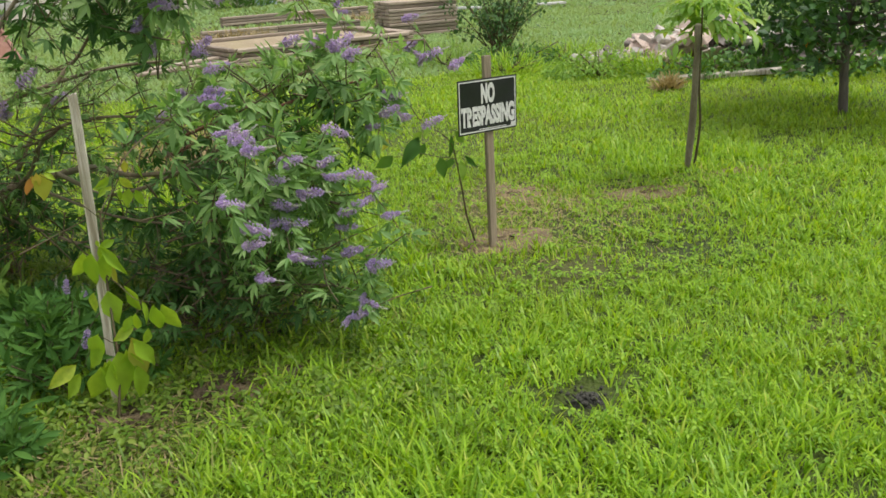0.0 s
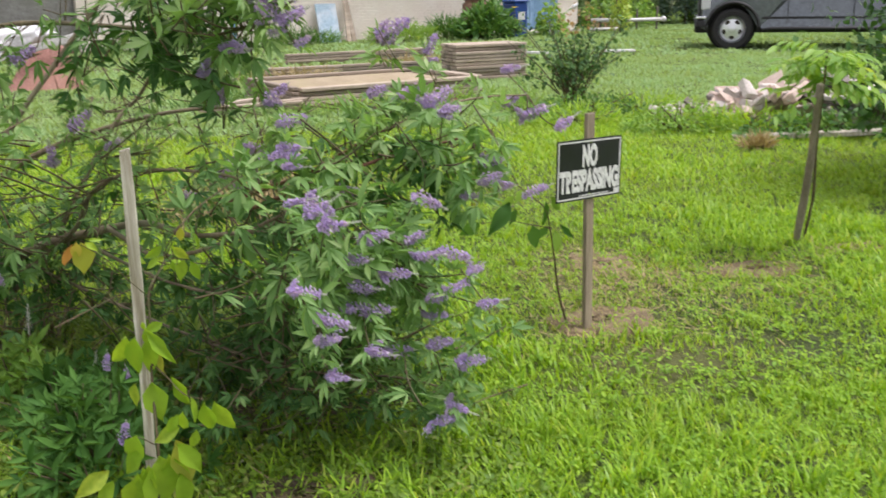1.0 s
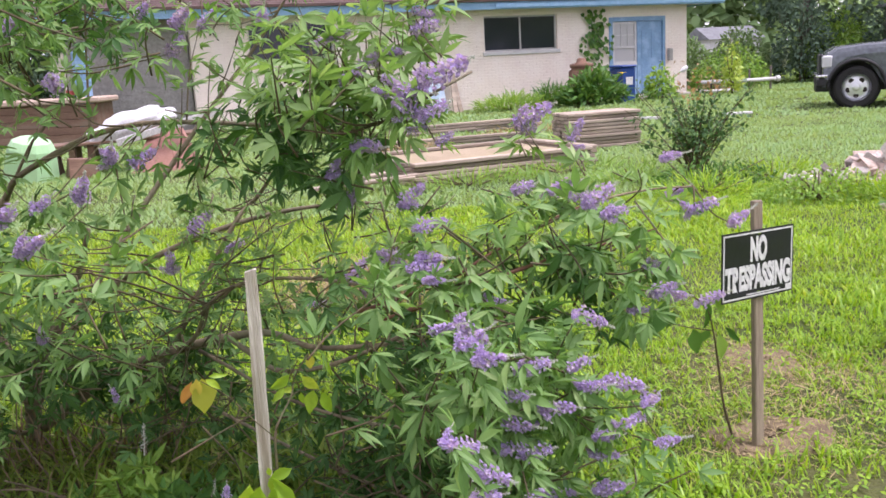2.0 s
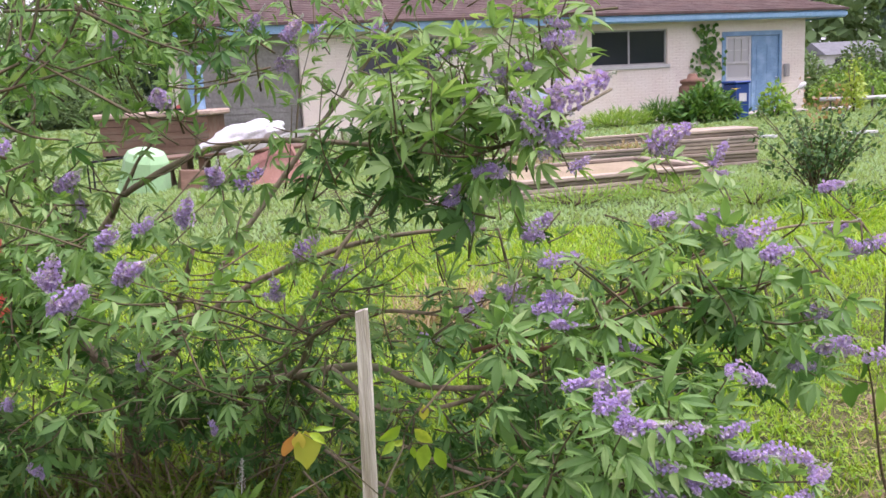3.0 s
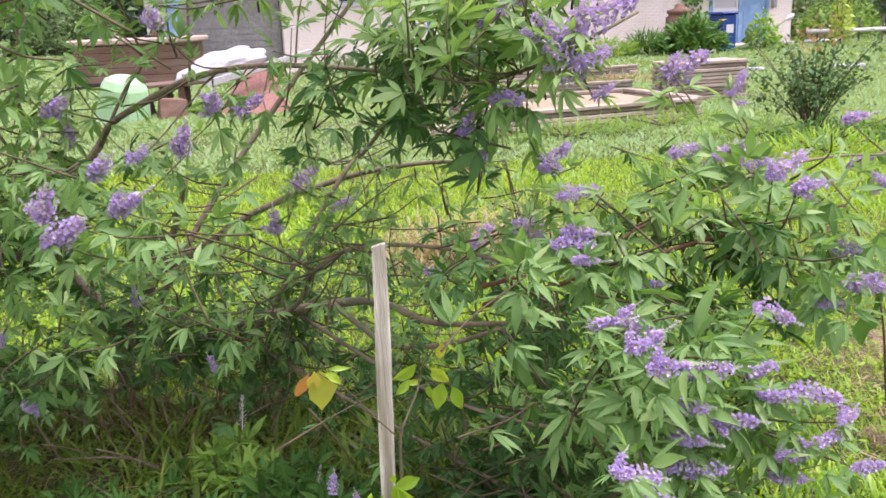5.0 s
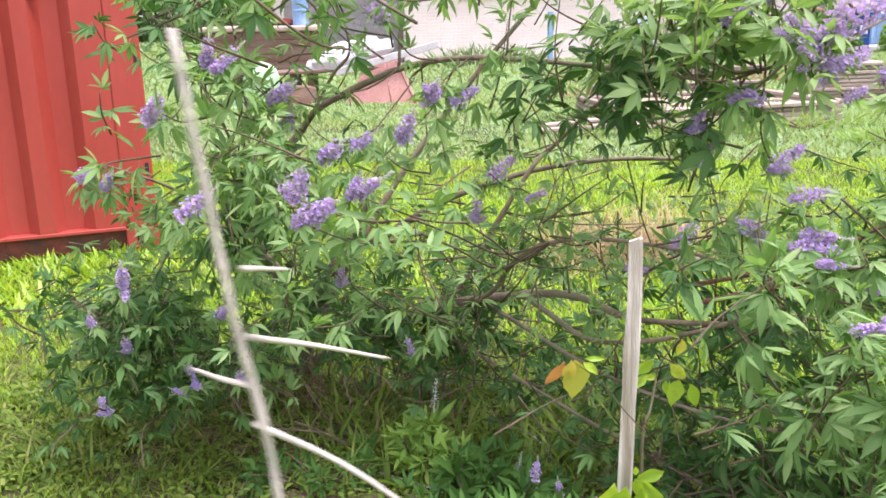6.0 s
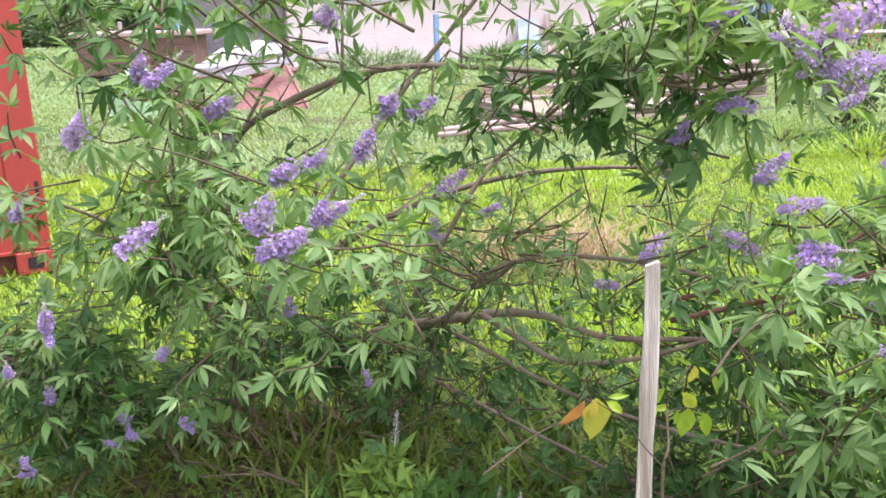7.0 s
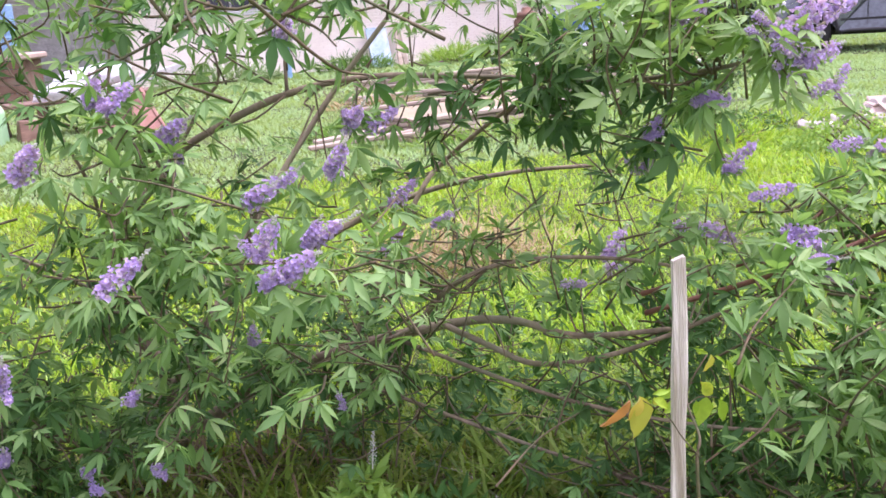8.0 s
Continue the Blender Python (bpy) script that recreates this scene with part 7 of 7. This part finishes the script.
def upright(o, yaw, tilt, size):
    n = len(o)
    cy, sy, ct, st = np.cos(yaw), np.sin(yaw), np.cos(tilt), np.sin(tilt)
    m = np.zeros((n, 4, 4))
    x = np.stack([cy, sy, 0 * cy], 1)
    z = np.stack([-sy * st, cy * st, ct], 1)
    y = np.cross(z, x)
    s = size[:, None]
    m[:, :3, 0], m[:, :3, 1], m[:, :3, 2], m[:, :3, 3], m[:, 3, 3] = x * s, y * s, z * s, o, 1
    return m


def sow(seed, x0, x1, y0, y1, n, keep=1.0):
    g = np.random.default_rng(seed)
    x, y = g.uniform(x0, x1, n), g.uniform(y0, y1, n)
    k = g.uniform(0, 1, n) > bare(x, y) * keep
    x, y = x[k], y[k]
    z = np.array([ground_height(a, b) for a, b in zip(x, y)])
    return g, np.stack([x, y, z - .004], 1)


def grass_sheet(name, label, seed, area, n, segs, h, width, mat, curve=.55, keep=1.0, tilt=.35, cut=None):
    g, o = sow(seed, *area, n, keep)
    tuft = np.ones(len(o))
    if segs > 2:
        # blades stand in tufts of about eight
        c = np.repeat(np.arange(0, len(o), 8), 8)[:len(o)]
        o = np.stack([o[c, 0] + g.normal(0, .026, len(o)), o[c, 1] + g.normal(0, .026, len(o)), o[c, 2]], 1)
        tuft = np.repeat(g.uniform(.55, 1.35, len(o) // 8 + 1), 8)[:len(o)]
    if cut is not None:
        k = cut(o[:, 0], o[:, 1])
        o, tuft = o[k], tuft[k]
    thin = patchy(o[:, 0], o[:, 1], 2.3, 9.0)
    k = g.uniform(0, 1, len(o)) < (.82 + 1.1 * thin if segs > 2 else .97 + .3 * thin)
    o, tuft = o[k], tuft[k]
    if segs > 2:
        # small gaps between the tufts
        k = patchy(o[:, 0], o[:, 1], 13.0, 4.0) + .6 * patchy(o[:, 0], o[:, 1], 29.0, 6.0) > -.27 + g.normal(0, .1, len(o))
        o, tuft = o[k], tuft[k]
    hh = h * tuft * g.uniform(.4, 1.3, len(o)) * (1 + .5 * patchy(o[:, 0], o[:, 1], .8, 5.0) + .35 * patchy(o[:, 0], o[:, 1], 3.5, 2.0))
    v, f = stamp(*blade_form(segs, curve, width), upright(o, g.uniform(0, 6.28, len(o)), np.abs(g.normal(0, tilt, len(o))), hh))
    ob = new(name, fast_mesh(name, v, f, mat))
    tagged(ob, label, "grass", kind="stuff")


def view_wedge(x, y):
    """The part of the lawn in the camera's view; the thickest grass is sown only here."""
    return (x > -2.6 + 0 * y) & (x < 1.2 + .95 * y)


def build_grass():
    near = "thick bright green lawn grass, uncut and uneven"
    grass_sheet("lawn_grass", near, 201, (-1.2, 3.6, .75, 2.6), 230000, 3, .055, .115, M_GRASS, .45, .97, .36, view_wedge)
    grass_sheet("lawn_grass", near, 202, (-2.4, 5.6, 2.6, 4.8), 190000, 3, .050, .13, M_GRASS, .45, .97, .34, view_wedge)
    grass_sheet("lawn_grass", near, 203, (-4.5, 7.5, 4.8, 8.5), 170000, 2, .055, .17, M_GRASS, .55, .9, .35)
    grass_sheet("lawn_grass", near, 204, (-9, 12, 8.5, 16), 200000, 1, .055, .46, M_HAZEDLAWN, .5, 0, .3)
    grass_sheet("lawn_grass", near, 205, (-18, 24, 16, 30), 130000, 1, .07, 1.0, M_HAZEDLAWN, .4, 0, .3)
    grass_sheet("lawn_grass", near, 219, (-48, 42, 30, 47), 110000, 1, .10, 1.6, M_HAZEDLAWN, .4, 0, .3)
    grass_sheet("weed_grass", "sparse grass under the bush, its colour darkened for shade", 206, (-2.2, 1.0, 1.7, 4.3), 60000, 3, .06, .08, M_SHADEDWEED, .6, .25, .5)
    grass_sheet("weed_grass", "long soft grass round the root of the bush", 220, (-1.7, .35, 3.1, 3.75), 5200, 3, .17, .055, M_SHADEDWEED, .7, .3, .5)
    # the lawn goes on behind and beside the walk
    for seed, area, n, cut in ((207, (-9, 10, -7, .78), 210000, None), (208, (-9, -2.4, .78, 8.6), 80000, None), (209, (5.6, 12, .78, 4.8), 44000, None), (210, (7.5, 12, 4.8, 8.6), 22000, None),
                               (215, (-2.4, -1.2, .78, 2.6), 20000, None), (216, (1.6, 5.6, .78, 4.8), 40000, lambda x, y: ~view_wedge(x, y)), (217, (-9, -4.5, 4.8, 8.6), 20000, None), (218, (-24, 24, -22, -7), 120000, None)):
        grass_sheet("lawn_grass", near, seed, area, n, 1, .085, .34 if seed < 218 else .9, M_GRASS, .6, 0, .6, cut)
    # small broad-leaved weeds among the grass
    form = merge(*[blade_leaf(1, .46, .12, .3, .1, a) for a in (0, 2.1, 4.2)])
    for seed, area, n, s, mt, lb in ((211, (.15, 3.4, .75, 2.8), 6500, .015, M_CLOVER, "small clover-like weeds among the grass"), (212, (.3, 4.4, 2.6, 5.2), 6000, .018, M_CLOVER, "small clover-like weeds among the grass"),
                                     (214, (-.95, .12, 1.35, 2.4), 2600, .021, M_SHADEDWEED, "small dark weeds beside the stake"),
                                     (213, (-2.0, .9, 2.0, 3.9), 9000, .022, M_SHADEDWEED, "small creeping weeds under the bush")):
        g, o = sow(seed, *area, n, .6)
        o = o[((o[:, 0] - 1.234) / .085) ** 2 + ((o[:, 1] - 1.89) / .06) ** 2 > 1]
        o[:, 2] += g.uniform(.012, .05, len(o))
        fw = np.stack([g.normal(0, 1, len(o)), g.normal(0, 1, len(o)), g.normal(0, .2, len(o))], 1)
        v, f = stamp(*form, frames_from(o, fw, g.normal(0, .3, (len(o), 3)) + np.array([0, -.2, 1]), g.uniform(.7, 1.4, len(o)) * s))
        tagged(new("clover_weeds", fast_mesh("clover_weeds", v, f, mt)), lb, "weeds", kind="stuff")
    # dead stalks and litter on the bare spots
    g = np.random.default_rng(221)
    n = 56000
    x, y = g.uniform(-2.2, 3.6, n), g.uniform(1.6, 4.6, n)
    k = g.uniform(.05, 1, n) < bare(x, y) * 1.0 + .36 * np.exp(-(((x - 2.0) / .8) ** 2 + ((y - 3.65) / .6) ** 2))
    k &= ((x - 1.234) / .16) ** 2 + ((y - 1.89) / .12) ** 2 > 1
    k &= ~((y > 3.0) & (x < .6) & (g.uniform(0, 1, n) < .55))
    x, y = x[k], y[k]
    z = np.array([ground_height(a, b) for a, b in zip(x, y)]) + g.uniform(.002, .02, len(x))
    m = frames_from(np.stack([x, y, z], 1), np.stack([g.normal(0, 1, len(x)), g.normal(0, 1, len(x)), g.normal(0, .22, len(x))], 1), np.tile([[0, 0, 1.0]], (len(x), 1)), g.uniform(.02, .07, len(x)))
    v, f = stamp([(-.03, 0, 0), (.03, 0, 0), (.025, 1, .02), (-.02, .9, 0)], [(0, 1, 2), (0, 2, 3)], m)
    tagged(new("dead_litter", fast_mesh("dead_litter", v, f, M_STRAW)), "dry tan stalks and dead leaves on bare soil", "litter", kind="stuff")
    # a heap of dead grass at the root of the bush
    n = 240
    o = np.stack([g.normal(-.85, .26, n), g.normal(3.62, .14, n), np.abs(g.normal(0, .05, n))], 1)
    v, f = stamp(*blade_form(3, .8, .035), upright(o, g.uniform(0, 6.28, n), np.abs(g.normal(0, .9, n)), g.uniform(.08, .24, n)))
    tagged(new("dead_grass_heap", fast_mesh("dead_grass_heap", v, f, M_DEADGRASS)), "matted dead brown grass round the root of the bush", "litter", kind="stuff")
    n = 1500
    o = np.stack([g.normal(.34, .26, n), g.normal(5.55, .20, n), np.abs(g.normal(0, .07, n))], 1)
    v, f = stamp(*blade_form(3, .8, .03), upright(o, g.uniform(0, 6.28, n), np.abs(g.normal(0, .9, n)), g.uniform(.10, .28, n)))
    tagged(new("brush_heap", fast_mesh("brush_heap", v, f, M_STRAW)), "mound of dead tan brush on the lawn behind the bush", "brush heap", kind="stuff")
    # dead sticks lying under the bush
    rnd = random.Random(15)
    for x, y, rz, ln in ((-.36, 3.15, 70, .30), (-.30, 3.05, 20, .35), (-.62, 3.20, -30, .4), (.18, 2.55, 35, .35), (-1.35, 2.72, 8, .5), (-.10, 3.25, 120, .3)):
        p = [Vector((0, 0, 0)), Vector((ln * .5, rnd.gauss(0, .02), .02)), Vector((ln, 0, .0))]
        ob = part_mesh("dead_stick", tube_mesh("dead_stick", [(smooth_path(p, 4), .004, .002)], M_DRYSTALK, 5, .1, rnd), None, "", pose(x, y, .012, 0, 0, rz))
        tagged(ob, "thin pale dead stick lying under the bush", "stick", "dead sticks")
    # ant mound with bare dark soil in the lawn
    v, f, ring = [], [], 14
    for j, (r, zz) in enumerate(((.055, -.01), (.046, .008), (.030, .015), (.014, .013), (.0, .008))):
        for k in range(ring):
            a = 6.2832 * k / ring
            rr = r * (1 + .25 * noise.noise(Vector((math.cos(a) * 2, math.sin(a) * 2, j))))
            v.append((math.cos(a) * rr, math.sin(a) * rr * .7, zz + .006 * noise.noise(Vector((math.cos(a) * 5, math.sin(a) * 5, j * 3))) + .010 * noise.noise(Vector((math.cos(a) * 9, math.sin(a) * 9, j * 7)))))
    for j in range(4):
        for k in range(ring):
            f.append((j * ring + k, j * ring + (k + 1) % ring, (j + 1) * ring + (k + 1) % ring, (j + 1) * ring + k))
    # crumbs on the mound
    rnd = random.Random(77)
    for _ in range(46):
        q = Vector((rnd.gauss(0, .03), rnd.gauss(0, .022), .010 + rnd.uniform(0, .012)))
        s, o = rnd.uniform(.004, .010), len(v)
        v += [tuple(q + Vector(d) * s * rnd.uniform(.7, 1.3)) for d in ((1, 0, 0), (0, 1, 0), (-1, 0, 0), (0, -1, 0), (0, 0, 1), (0, 0, -1))]
        f += [(o, o + 1, o + 4), (o + 1, o + 2, o + 4), (o + 2, o + 3, o + 4), (o + 3, o, o + 4), (o + 1, o, o + 5), (o + 2, o + 1, o + 5), (o + 3, o + 2, o + 5), (o, o + 3, o + 5)]
    ob = new("soil_mound", mesh_of("soil_mound", v, f, M_SOILDARK, smooth=True))
    ob.matrix_basis = pose(1.234, 1.90, 0.0)
    tagged(ob, "small dark crumbly soil mound in the grass", "soil mound")


M_SOILDARK = surface("dark_soil", (0.05, 0.052, 0.04), (0.10, 0.10, 0.08), 0.95, scale=60, fine=260, bump=1.0)
build_grass()
